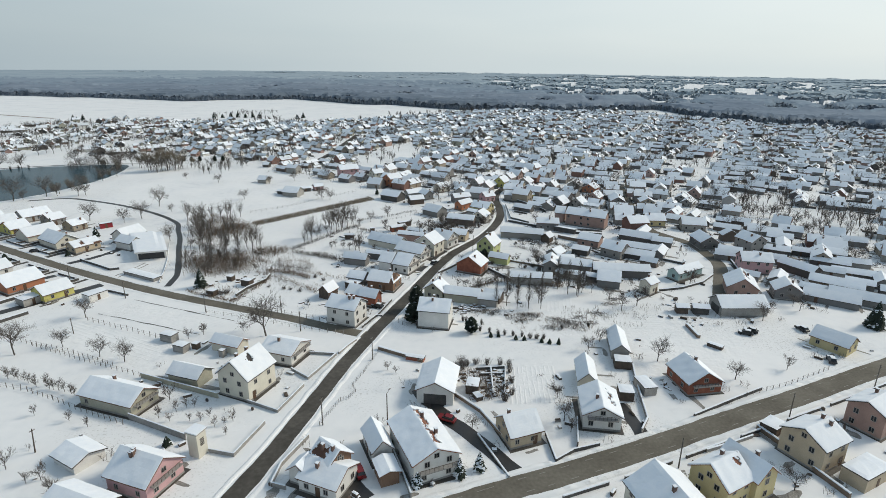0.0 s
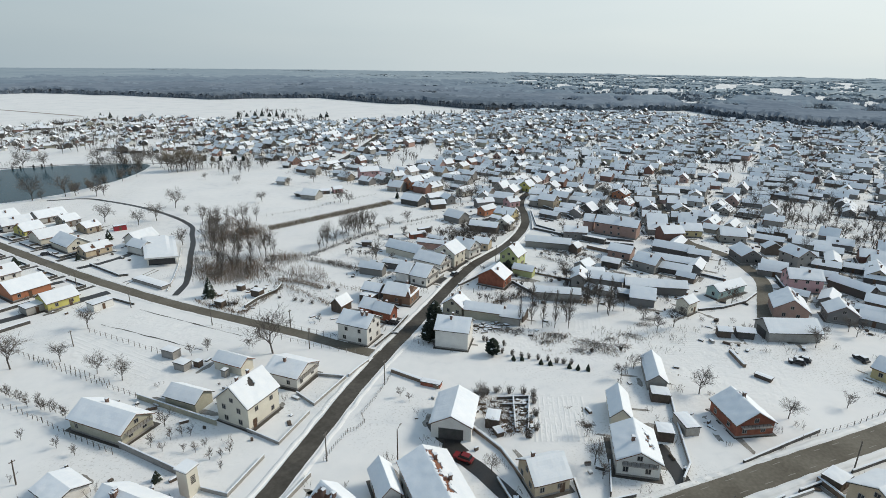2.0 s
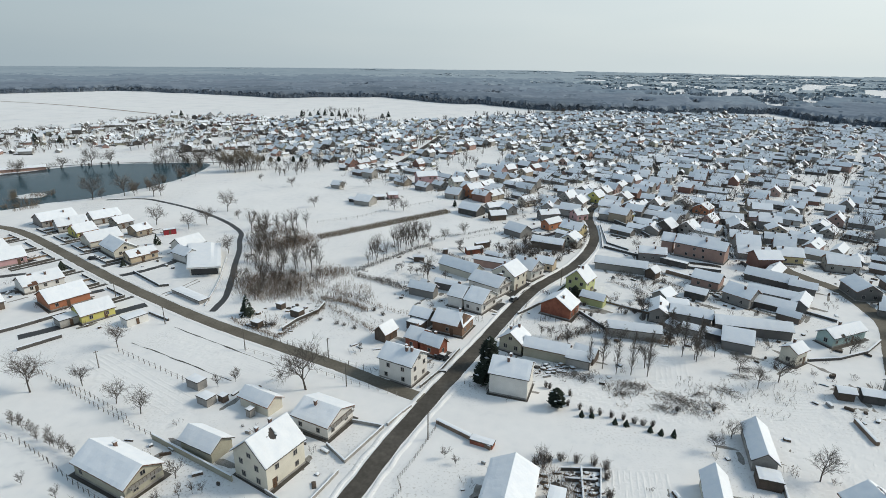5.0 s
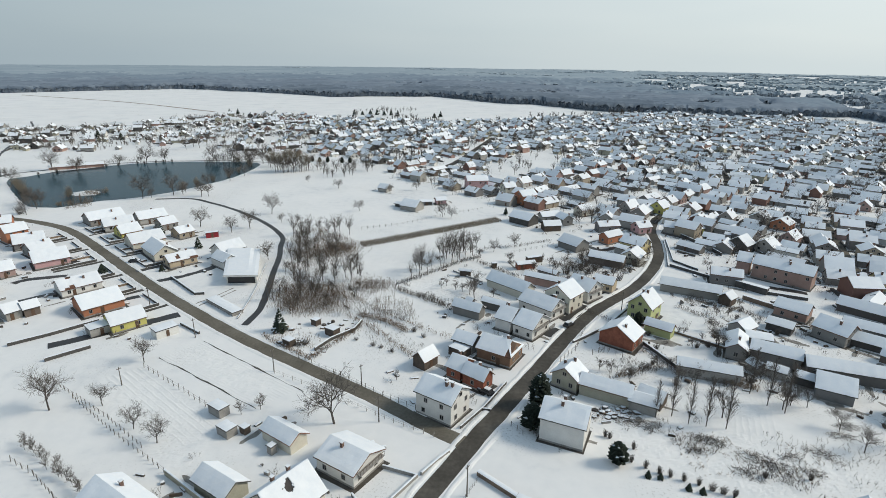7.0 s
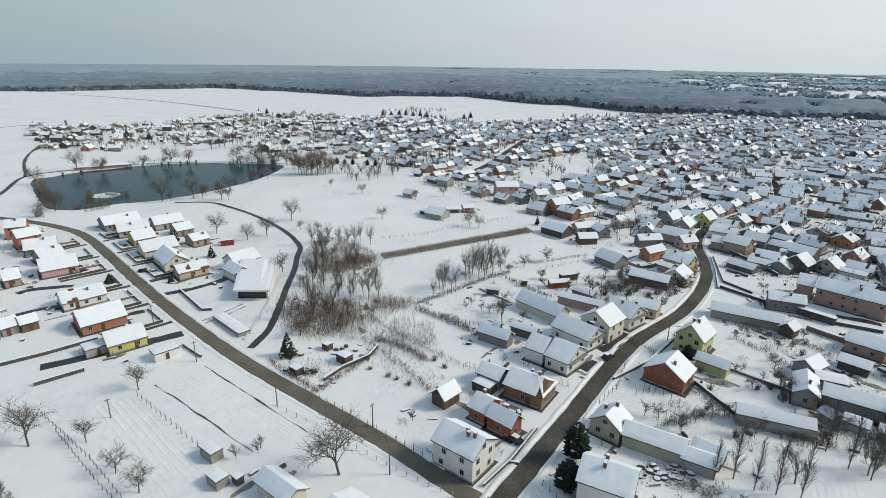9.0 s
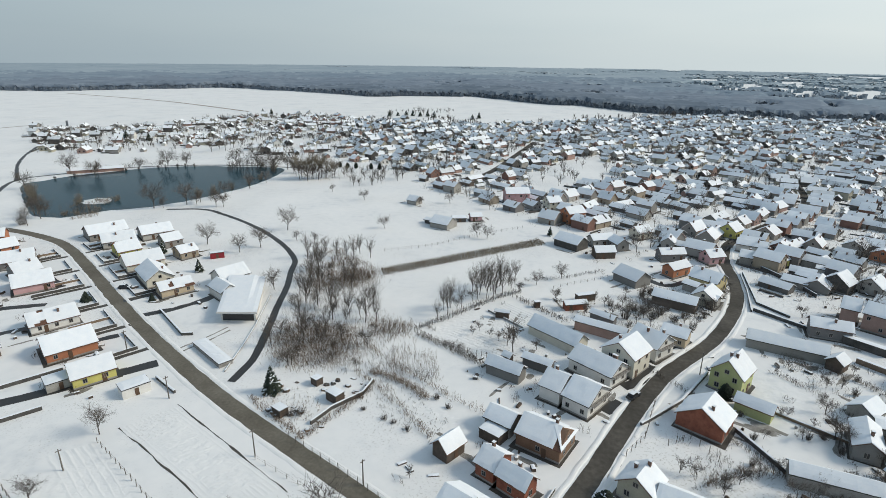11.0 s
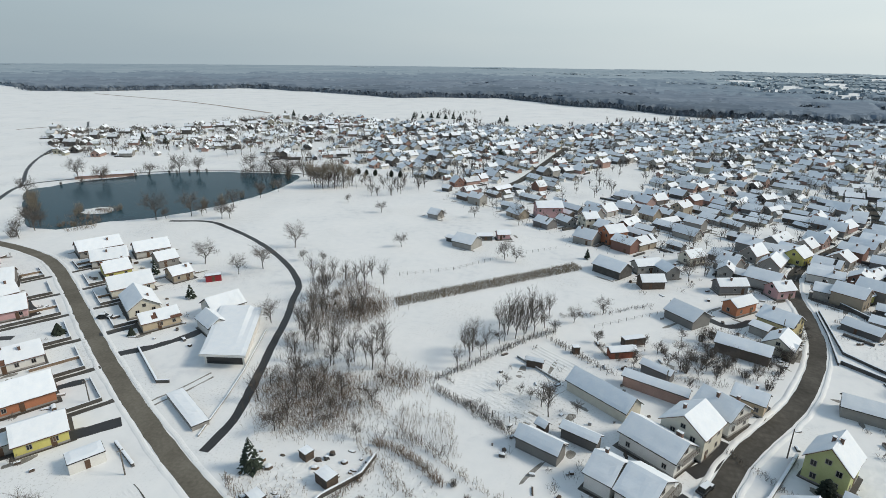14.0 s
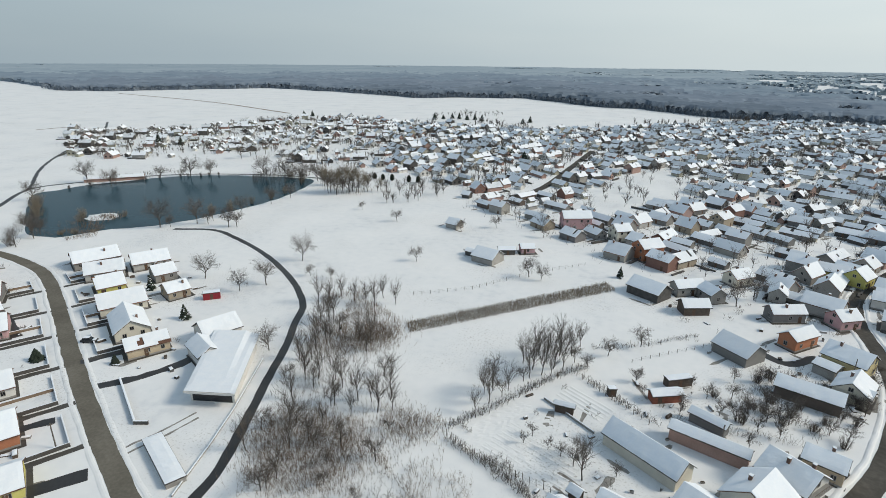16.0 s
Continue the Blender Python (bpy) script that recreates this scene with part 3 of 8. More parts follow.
def house(x, y, ang, L, W, eave, ridge, wall="mixed_wall", roof="tile", label="", category="house", name="house", wins=(1, 1, 1, 1), chimneys=1,
          melt=0.0, snow=0.22, bare=(None, None), balcony=0, hip=0, detail=0.75, plinth=True, seed=None, group="", gate=0):
    """A gabled house: ridge along local x. wins: windows on the gables at -x, +x and the long walls at -y, +y; balcony: a gable with one."""
    rng = random.Random(int(x * 13 + y * 7) if seed is None else seed)
    top = new(name)
    tagged(top, label or "small gabled house with a snowy roof", category, group=group)
    oh = 0.45
    lx, wy = L / 2 - oh, W / 2 - oh
    rise = ridge - eave
    slope = rise / (W / 2)
    wall_top = eave + slope * oh - 0.14
    peak = ridge - 0.16
    b = Build()
    b.extrude([(-wy, 0), (wy, 0), (wy, wall_top), (0, peak), (-wy, wall_top)], -lx, lx)
    part("wall", b, wall, top)
    if plinth:
        b = Build()
        b.box(-lx - 0.05, lx + 0.05, -wy - 0.05, wy + 0.05, 0, 0.45)
        part("plinth", b, "concrete", top, "grey concrete plinth")
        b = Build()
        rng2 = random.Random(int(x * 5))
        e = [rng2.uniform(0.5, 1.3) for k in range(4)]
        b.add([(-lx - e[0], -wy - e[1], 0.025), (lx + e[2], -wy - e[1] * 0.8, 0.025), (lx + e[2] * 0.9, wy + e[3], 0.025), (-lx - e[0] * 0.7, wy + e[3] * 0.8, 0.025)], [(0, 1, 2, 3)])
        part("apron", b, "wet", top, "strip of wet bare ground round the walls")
    b = Build()
    th = 0.16
    hx = L / 2
    if hip:
        hh = min(W * 0.32, L * 0.3)
        for s in (-1, 1):
            b.add([(-hx, s * W / 2, eave), (hx, s * W / 2, eave), (hx - hh, 0, ridge), (-hx, 0, ridge), (-hx, s * W / 2, eave - th), (hx, s * W / 2, eave - th)],
                  [(0, 1, 2, 3) if s < 0 else (3, 2, 1, 0), (4, 5, 1, 0) if s < 0 else (0, 1, 5, 4)])
        b.add([(hx, -W / 2, eave), (hx, W / 2, eave), (hx - hh, 0, ridge)], [(0, 1, 2)])
    else:
        b.extrude([(-W / 2, eave), (-W / 2, eave - th), (0, ridge - th), (W / 2, eave - th), (W / 2, eave), (0, ridge)], -hx, hx)
    roof_ob = part("roof", b, roof, top)
    for k, s in enumerate((-1, 1)):
        b = Build()
        slab_snow(b, -hx + 0.06, hx - 0.06 - (W * 0.2 if hip else 0), s * (W / 2 - 0.05), eave + 0.02, 0, ridge, snow, detail, melt, rng, bare[k])
        part("snow", b, "roof_snow", roof_ob, "thick white snow lying on the roof")
    if hip:
        b = Build()
        hh = min(W * 0.32, L * 0.3)
        b.add([(hx - 0.05, -W / 2 + 0.1, eave + 0.18), (hx - 0.05, W / 2 - 0.1, eave + 0.18), (hx - hh, 0, ridge + 0.22), (hx - hh - 0.5, -0.6, ridge), (hx - hh - 0.5, 0.6, ridge), (hx - 0.02, -W / 2 + 0.1, eave), (hx - 0.02, W / 2 - 0.1, eave)],
              [(0, 1, 2), (5, 6, 1, 0), (0, 2, 3), (2, 1, 4)])
        part("snow", b, "roof_snow", roof_ob, "thick white snow lying on the roof")
    for k in range(chimneys):
        cx, cy = rng.uniform(-0.3, 0.3) * L, rng.choice((-1, 1)) * W * rng.uniform(0.05, 0.2)
        zc = ridge - abs(cy) * slope
        b = Build()
        b.box(cx - 0.28, cx + 0.28, cy - 0.28, cy + 0.28, zc - 0.5, zc + 1.15)
        b.box(cx - 0.36, cx + 0.36, cy - 0.36, cy + 0.36, zc + 1.15, zc + 1.27)
        ch = part("chimney", b, "chimney", top, "dark brick chimney")
        b = Build()
        b.box(cx - 0.33, cx + 0.33, cy - 0.33, cy + 0.33, zc + 1.27, zc + 1.38)
        part("snow_cap", b, "roof_snow", ch)
    floors = [1.0] if eave < 4.2 else [0.9, 3.6]
    for side, on in enumerate(wins):
        if not on:
            continue
        span, wide = (2 * wy, True) if side < 2 else (2 * lx, False)
        n = max(1, int(span / 3.2))
        for z in floors:
            for k in range(n):
                if n > 2 and rng.random() < 0.4:
                    continue
                o = -span / 2 + span * (k + rng.uniform(0.4, 0.6)) / n
                if side == 0:
                    window(top, -lx, o, z, 180)
                elif side == 1:
                    window(top, lx, o, z, 0)
                elif side == 2:
                    window(top, o, -wy, z, -90, 1.0, 1.2)
                else:
                    window(top, o, wy, z, 90, 1.0, 1.2)
        if side < 2 and rise > 2.2 and W > 6:
            window(top, (-lx if side == 0 else lx), 0, eave + 0.25, 180 if side == 0 else 0, 1.1, 1.1)
    if balcony:
        s = -1 if balcony < 0 else 1
        z = eave - 0.35 if eave < 4.2 else 3.1
        b = Build()
        x0, x1 = (lx, lx + 1.1) if s > 0 else (-lx - 1.1, -lx)
        b.box(x0, x1, -wy * 0.8, wy * 0.8, z - 0.16, z)
        bal = part("balcony", b, "concrete", top, "concrete balcony with a railing")
        b = Build()
        xr = x1 - 0.05 if s > 0 else x0 + 0.05
        b.box(xr - 0.03, xr + 0.03, -wy * 0.8, wy * 0.8, z + 0.9, z + 0.97)
        for k in range(9):
            yy = -wy * 0.8 + wy * 1.6 * k / 8
            b.box(xr - 0.02, xr + 0.02, yy - 0.03, yy + 0.03, z, z + 0.9)
        part("railing", b, "wood", bal)
    # no real opening: a dark panel on the closed gable stands for its shade
    if gate:
        b = Build()
        x0, x1 = (lx - 0.02, lx + 0.06) if gate > 0 else (-lx - 0.06, -lx + 0.02)
        b.box(x0, x1, -wy * 0.62, wy * 0.62, 0.03, min(eave, 3.0) * 0.88)
        part("gate", b, "dark_wall", top, "dark panel in place of a shaded barn opening")
    b = Build()
    b.box(-0.5, 0.5, -wy - 0.06, -wy + 0.02, 0.05, 2.15)
    d = part("door", b, "door", top, "brown house door")
    d.location.x = rng.uniform(-0.3, 0.3) * L
    top.matrix_basis = pose(x, y, 0, 0, 0, ang)
    return top


def shed(x, y, ang, L, W, eave, ridge, wall="shed_wall", roof="dark_tile", label="", **k):
    args = dict(category="shed", name="shed", wins=(0, 0, 0, 0), chimneys=0, plinth=False, snow=0.2)
    args.update(k)
    return house(x, y, ang, L, W, eave, ridge, wall, roof, label or "long low outbuilding with a snowy roof", **args)


house(-64.8, 121.1, 157, 16.0, 8.6, 3.0, 5.5, "olive", "tile", "long olive-grey house with a wooden gable balcony", balcony=-1, wins=(1, 0, 0, 1))
shed(-63.6, 101.4, 147, 8.0, 7.0, 1.9, 3.1, "white", label="low white open-sided barn under deep snow")
house(-47.8, 94.2, 156, 10.5, 9.5, 3.4, 6.8, "pink", "tile", "pink house with a carved balcony on its gable", balcony=-1, chimneys=3, wins=(1, 0, 0, 1))
shed(-51.8, 129.9, 157, 9.7, 6.1, 2.6, 4.5, "olive", label="olive-grey yard shed with snowy roof")
house(-36.7, 125.5, 63, 10.4, 9.8, 5.6, 9.8, "cream", "dark_tile", "two-storey cream house with a partly melted snowy roof", bare=((0.36, 0.56, 0.55, 0.92), None), detail=0.17, chimneys=2, wins=(1, 0, 1, 0))
house(-30.6, 140.8, 157, 10.3, 9.7, 3.2, 5.2, "white", "tile", "white bungalow with gable balcony beside a fenced yard", balcony=-1, wins=(1, 0, 0, 1))
shed(-46.5, 145.4, 155, 9.7, 5.3, 2.6, 4.2, "cream", "red_tile", "cream garage with a brick gable top")
shed(-2.5, 92.1, 108, 5.5, 4.5, 2.8, 3.5, "umber", "tile", "flat-roofed brown garage with snow cap")
house(4.7, 97.4, 109, 15.2, 10.2, 5.0, 7.5, "white", "red_tile", "white two-storey house with orange tiles showing through snow", balcony=-1, bare=((0.12, 0.92, 0.66, 1.02), None), detail=0.17, chimneys=2, wins=(1, 0, 0, 1))
shed(9.5, 121.2, 78, 12.2, 9.5, 3.5, 5.9, "white", "tile", "broad white barn with a dark open front", chimneys=0, gate=-1)
house(25.4, 102.8, 16, 8.1, 8.0, 3.0, 6.0, "tan", "tile", "small tan brick bungalow by the road", chimneys=1, wins=(1, 0, 1, 0))
house(45.1, 108.6, 78, 11.4, 9.0, 3.6, 6.0, "white", "tile", "white house with porch balcony facing the road", balcony=-1, bare=((0.3, 0.8, 0.35, 0.7), None), detail=0.17, wins=(1, 0, 0, 0))
shed(46.9, 123.3, 77, 10.9, 5.1, 2.8, 5.2, "cream", label="narrow cream outbuilding behind a white house")
shed(61.2, 138.7, 76, 12.9, 5.3, 2.6, 4.7, "grey", label="long grey shed with lean-to")
house(73.5, 120.0, 95, 10.4, 9.6, 3.2, 6.2, "brick", "tile", "red brick house with dark plinth and bay gable", bare=((0.5, 0.95, 0.6, 0.98), None), detail=0.17, balcony=-1, wins=(1, 0, 0, 1))
shed(123.5, 136.0, 120, 10.3, 7.7, 2.8, 5.2, "yellow", "tile", "long tan-yellow shed by the road", wins=(1, 0, 0, 1))
house(84.0, 92.4, 22, 8.9, 9.6, 5.6, 8.0, "tan", "dark_tile", "tall beige house with small gable windows", chimneys=2, wins=(1, 0, 1, 0))
house(104.9, 101.1, 25, 9.4, 8.3, 5.6, 7.6, "rose", "dark_tile", "tall greyish-pink house with snowy roof", chimneys=1, wins=(1, 0, 1, 0))
house(59.0, 83.5, 24, 7.8, 8.6, 5.0, 8.2, "yellow", "red_tile", "pale yellow house with dormer and bared tiles", bare=((0.6, 0.95, 0.5, 0.98), None), detail=0.17, chimneys=1, wins=(1, 0, 1, 0))
house(46.5, 78.2, 99, 10.6, 11.8, 5.0, 8.7, "cream", "dark_tile", "big cream house under a broad snowy roof", chimneys=1, wins=(1, 0, 0, 1))
house(-116.1, 186.6, 54, 10.1, 9.5, 2.7, 5.1, "lemon", "tile", "lemon-yellow house with arched porch", chimneys=0, wins=(0, 0, 1, 0))
house(-132.9, 195.9, 57, 12.5, 12.0, 2.7, 5.7, "orange", "tile", "orange house with white upper storey", chimneys=0, wins=(0, 0, 1, 0))
house(-150.1, 207.0, 57, 12.9, 9.9, 2.7, 5.2, "white", "tile", "white house with shrubs at its corner", melt=0.28, wins=(0, 0, 1, 0))
house(-180.8, 227.7, 52, 12.2, 12.3, 2.7, 5.8, "pink", "tile", "salmon-pink bungalow with snowy roof", chimneys=0, wins=(0, 0, 1, 0))
house(-193.6, 235.8, 66, 9.0, 11.0, 2.7, 5.5, wins=(1, 0, 1, 0))
house(-217.6, 248.2, 64, 9.1, 8.8, 5.0, 7.7, "orange", "tile", "tan and orange two-storey house", chimneys=0, wins=(0, 0, 1, 0))
house(-233.6, 257.9, 39, 8.4, 8.8, 5.0, 7.7, "orange", "tile", "orange-red house by the bend", chimneys=1, wins=(0, 0, 1, 0))
house(-206.4, 244.1, 48, 11.6, 11.7, 2.7, 5.6, wins=(0, 0, 1, 0))
house(-203.0, 282.4, 58, 16.1, 12.0, 2.7, 5.7, wins=(0, 0, 1, 0))
house(-188.8, 274.1, 49, 13.1, 11.3, 2.7, 5.5, wins=(0, 0, 1, 0))
house(-176.2, 264.7, 57, 9.2, 11.3, 2.7, 5.5, "lemon", "red_tile", "house with reddish gable tiles", melt=0.25, wins=(1, 0, 1, 0))
house(-160.7, 255.3, 55, 13.8, 12.0, 2.7, 5.7, "cream", "red_tile", "cream house with red-edged roof", chimneys=0, wins=(0, 0, 1, 0))
house(-145.8, 244.2, 144, 15.5, 9.7, 2.7, 5.9, "cream", "dark_tile", "cream house with grey gable", wins=(1, 0, 0, 0))
house(-131.9, 236.8, 55, 11.1, 8.1, 2.7, 4.7, "tan", "tile", "tan house with a small gabled bay", melt=0.3, wins=(1, 0, 1, 0))
house(-181.8, 287.6, 53, 13.3, 11.3, 2.7, 5.5, wins=(0, 0, 1, 0))
house(-167.7, 279.4, 59, 8.0, 9.7, 2.7, 5.1, wins=(1, 0, 1, 0))
house(-151.9, 268.5, 62, 7.7, 8.8, 2.7, 4.9, wins=(1, 0, 1, 0))
shed(-153.7, 184.6, 66, 5.0, 6.7, 2.6, 4.7)
shed(-150.2, 188.0, 60, 5.0, 5.8, 2.6, 4.4)
house(-186.8, 214.2, 57, 5.5, 10.0, 2.7, 5.2, wins=(0, 0, 1, 0))
house(-15.8, 161.9, 155, 10.4, 8.5, 5.6, 8.2, "white", "dark_tile", "white two-storey house on the street corner", chimneys=3, wins=(1, 0, 0, 1))
shed(-23.7, 181.1, 59, 6.1, 4.9, 2.6, 4.9, "wood", "tile", "small weathered wooden barn with bright snowy roof")
house(-14.1, 178.1, 153, 5.0, 7.0, 3.2, 5.4, "brick", "tile", "low red brick house with snow", wins=(1, 0, 0, 1))
house(-9.2, 174.1, 151, 7.1, 4.9, 3.2, 5.5, "brick", "tile", "red brick house with snowy yard", wins=(1, 0, 0, 1))
house(-4.8, 188.8, 338, 10.6, 8.8, 3.3, 5.9, "umber", "tile", "brown rendered house with hipped street end", hip=1, wins=(0, 1, 1, 0))
shed(-14.1, 192.1, 156, 7.1, 6.1, 3.0, 4.9, "grey", label="grey back wing of a brown house")
house(3.3, 205.2, 150, 7.4, 10.6, 3.6, 6.7, "white", "dark_tile", "white semi-detached house with tan gable balcony", balcony=-1, chimneys=0, wins=(1, 0, 0, 1))
house(-3.3, 207.7, 154, 6.0, 8.8, 3.8, 6.5, "white", "dark_tile", "white semi-detached back half", wins=(0, 0, 0, 0), chimneys=1)
shed(-15.8, 213.4, 156, 9.0, 4.8, 2.8, 4.3)
house(13.3, 225.4, 57, 9.4, 10.1, 5.4, 8.7, "cream", "tile", "two-storey yellow house with white corner stripes", chimneys=1, wins=(1, 0, 1, 0))
house(6.3, 219.7, 145, 13.1, 8.7, 3.6, 6.3, "white", "dark_tile", "white house with arched gable balcony", balcony=-1, chimneys=2, wins=(1, 0, 0, 1))
house(20.6, 235.3, 140, 9.7, 9.0, 4.0, 7.0, "white", "dark_tile", "white house with a brick-trimmed gable", balcony=-1, chimneys=2, wins=(1, 0, 0, 1))
house(28.2, 242.9, 155, 7.7, 6.0, 3.2, 5.1, "tan", "dark_tile", "tan house with a small dormer", wins=(0, 0, 0, 1))
shed(-4.5, 235.0, 144, 17.4, 6.6, 2.8, 5.5, "cream", label="very long cream shed with snowy roof")
shed(7.6, 242.3, 159, 15.8, 3.8, 3.0, 4.2, "rose", label="long rose-coloured outbuilding with snow")
shed(8.6, 250.8, 148, 8.6, 3.2, 2.4, 3.4)
shed(-16.4, 212.9, 158, 10.2, 4.3, 2.8, 4.8)
shed(-8.6, 218.7, 158, 8.7, 3.4, 2.6, 3.7)
shed(-21.7, 245.7, 175, 5.0, 1.8, 2.2, 2.8, "wood", label="small open slatted timber shelter")
shed(19.6, 287.0, 135, 11.1, 8.8, 2.8, 5.5)
house(36.4, 299.2, 43, 10.3, 6.0, 3.4, 5.3, "orange", "tile", "orange-brown brick bungalow with snow", chimneys=0, wins=(1, 0, 1, 0))
house(45.1, 288.0, 143, 10.7, 8.8, 4.2, 6.9, "yellow", "dark_tile", "house with pale yellow gable by the bend", wins=(1, 0, 0, 1))
shed(31.8, 269.1, 158, 14.2, 6.2, 3.0, 4.9)
house(49.4, 325.8, 150, 11.6, 8.8, 3.4, 6.1, wins=(0, 0, 0, 1))
house(38.0, 222.2, 57, 8.7, 8.3, 5.0, 8.9, "green", "tile", "lime-green gabled house with a lower wing", chimneys=2, wins=(1, 0, 1, 0))
house(28.7, 203.6, 61, 8.7, 10.6, 3.4, 6.8, "brick", "tile", "dark red-brown house with bright snowy roof", chimneys=1, wins=(0, 0, 1, 0))
house(13.1, 178.8, 62, 6.7, 7.4, 3.4, 6.0, "olive", "tile", "olive-grey cottage with long side wing", chimneys=2, wins=(1, 0, 1, 0))
shed(21.7, 175.1, 161, 12.7, 5.9, 3.0, 4.8, "olive", "tile", "long low olive-grey side wing")
house(11.4, 158.4, 165, 10.1, 8.8, 5.6, 8.3, "white", "dark_tile", "large plain white house with one tall window", wins=(0, 0, 0, 0), chimneys=2, melt=0.0)
shed(57.2, 245.0, 163, 19.9, 6.2, 2.8, 4.7)
house(72.7, 258.6, 169, 11.1, 6.6, 3.5, 5.5, wins=(0, 0, 0, 1))
house(94.1, 263.9, 146, 20.1, 8.8, 5.5, 8.2, "rose", "dark_tile", "long two-storey rose-brown building", chimneys=2, wins=(0, 0, 0, 1))
house(83.2, 272.3, 154, 5.3, 8.8, 5.0, 7.7, "rose", "dark_tile", "rose-brown building end with snowy roof", chimneys=1, wins=(0, 0, 0, 0))
shed(48.2, 188.8, 170, 15.5, 4.7, 3.0, 4.5, "grey", "dark_tile", "long grey-walled barn beside an orchard")
house(59.6, 203.9, 72, 10.6, 5.8, 3.2, 5.0, wins=(1, 0, 0, 0))
shed(68.5, 200.7, 158, 12.6, 6.2, 3.2, 5.1)
house(85.1, 232.0, 144, 10.0, 8.0, 3.2, 5.4, "rose", "dark_tile", "pinkish low house above a snowy yard", wins=(0, 0, 0, 1), chimneys=0)
house(138.6, 197.1, 165, 11.8, 8.8, 5.0, 7.7, "pink", "dark_tile", "faded red two-storey house by the curve", wins=(0, 1, 0, 1))
house(120.7, 176.8, 66, 12.3, 10.5, 3.4, 7.0, "rose", "tile", "rose-coloured gabled house with bared roof edge", bare=((0.3, 0.9, 0.6, 0.98), None), detail=0.17, wins=(1, 0, 0, 0))
shed(110.4, 161.1, 177, 16.0, 9.0, 3.0, 5.8, "grey", label="long grey barn with metal doors", gate=1)
house(134.4, 172.0, 68, 8.3, 9.1, 3.2, 6.0, wins=(1, 0, 0, 1))
house(135.3, 227.8, 86, 11.7, 8.8, 3.4, 6.1, wins=(1, 0, 0, 1))
house(153.0, 222.0, 102, 10.1, 8.8, 5.0, 7.7, wins=(1, 0, 0, 1))
house(108.6, 192.7, 27, 15.1, 5.7, 3.0, 4.8, "teal", "dark_tile", "pale teal cottage with patched roof", melt=0.2, wins=(1, 0, 1, 0))
house(87.9, 178.4, 34, 6.0, 5.2, 4.0, 5.6, "cream", "tile", "cream gabled house above a garden", wins=(1, 0, 1, 0))
shed(84.1, 194.7, 170, 21.4, 6.2, 3.0, 4.9)
shed(76.4, 186.2, 159, 8.6, 8.8, 2.8, 5.5)
house(91.0, 218.1, 132, 9.8, 8.8, 3.4, 6.1, wins=(1, 0, 0, 1))
house(128.2, 262.8, 171, 10.1, 8.8, 3.2, 5.9, "yellow", "tile", "tan-yellow cottage on the bend", wins=(0, 1, 0, 1))
house(144.0, 254.4, 164, 11.6, 8.8, 3.2, 5.9, wins=(0, 1, 0, 1))
shed(151.4, 235.5, 82, 5.0, 8.0, 3.0, 5.5)
shed(154.6, 193.3, 113, 14.4, 6.2, 3.0, 4.9)
house(-34.5, 394.4, 22, 14.0, 8.8, 5.5, 8.2, "pink", "red_tile", "long pink two-storey house by gardens", chimneys=0, wins=(1, 0, 1, 0))
house(-2.9, 360.7, 38, 10.4, 8.8, 5.5, 8.2, "orange", "red_tile", "tall orange-red brick house", chimneys=1, wins=(1, 0, 1, 0))
house(-14.0, 381.8, 33, 8.1, 8.4, 5.0, 7.6, "cream", "tile", "pale yellow two-storey house", wins=(1, 0, 1, 0))
shed(-62.3, 335.9, 160, 10.5, 9.4, 2.5, 5.3, "grey", "dark_tile", "grey board barn alone on the snowy meadow")
shed(-69.5, 340.2, 160, 6.0, 4.6, 1.9, 2.7, "dark_wall", "dark_tile", "low dark lean-to beside the meadow barn")
shed(-57.2, 347.0, 19, 7.6, 4.6, 2.1, 3.0, "dark_wall", "dark_tile", "low dark open shed behind the meadow barn")
house(-49.6, 351.0, 25, 6.4, 5.2, 2.4, 3.9, "pink", "tile", "small salmon-pink hut with a snowy roof", wins=(0, 0, 1, 0), chimneys=0)
shed(-88.0, 374.5, 160, 7.0, 6.5, 2.2, 4.6, "grey", "dark_tile", "small grey gabled hut at the meadow's edge")
shed(-99.0, 433.0, 165, 5.5, 5.0, 2.0, 3.8, "dark_wall", "dark_tile", "small dark field hut in the snow")
shed(-2.7, 322.0, 145, 12.7, 8.8, 3.0, 5.7, "dark_wall", "dark_tile", "dark open-sided barn at the field edge", gate=-1)
shed(-6.6, 376.3, 146, 6.8, 8.8, 3.0, 5.7, "grey", label="small grey cottage with snowy roof")
house(-13.2, 94.1, -45, 6.2, 6.6, 4.2, 6.8, "umber", "tile", "tall brown house with bared brown tiles on one slope", wins=(0, 1, 1, 0), bare=((0.0, 0.75, 0.05, 0.9), None), detail=0.17, chimneys=2)
house(-13.4, 91.3, -27, 9.0, 8.4, 3.0, 5.0, "white", "tile", "white cottage wing at a corner garden", wins=(0, 1, 1, 0), chimneys=1)
house(-18.3, 92.8, -116, 4.4, 4.7, 3.0, 4.8, "white", "tile", "white gabled wing at a corner garden", wins=(0, 1, 0, 1), chimneys=0)
house(-4.5, 99.5, -72, 8.8, 4.7, 3.4, 5.8, "white", "tile", "white house wing with a steep snowy roof", wins=(0, 1, 1, 0), chimneys=0)
shed(-178, 196, 60, 9, 7, 3.0, 4.8, "tan", label="tan side house with snowy roof")


# ---- the rest of the village, street by street ----
def rotated(u, v, ang):
    c, s = math.cos(radians(ang)), math.sin(radians(ang))
    return u * c - v * s, u * s + v * c


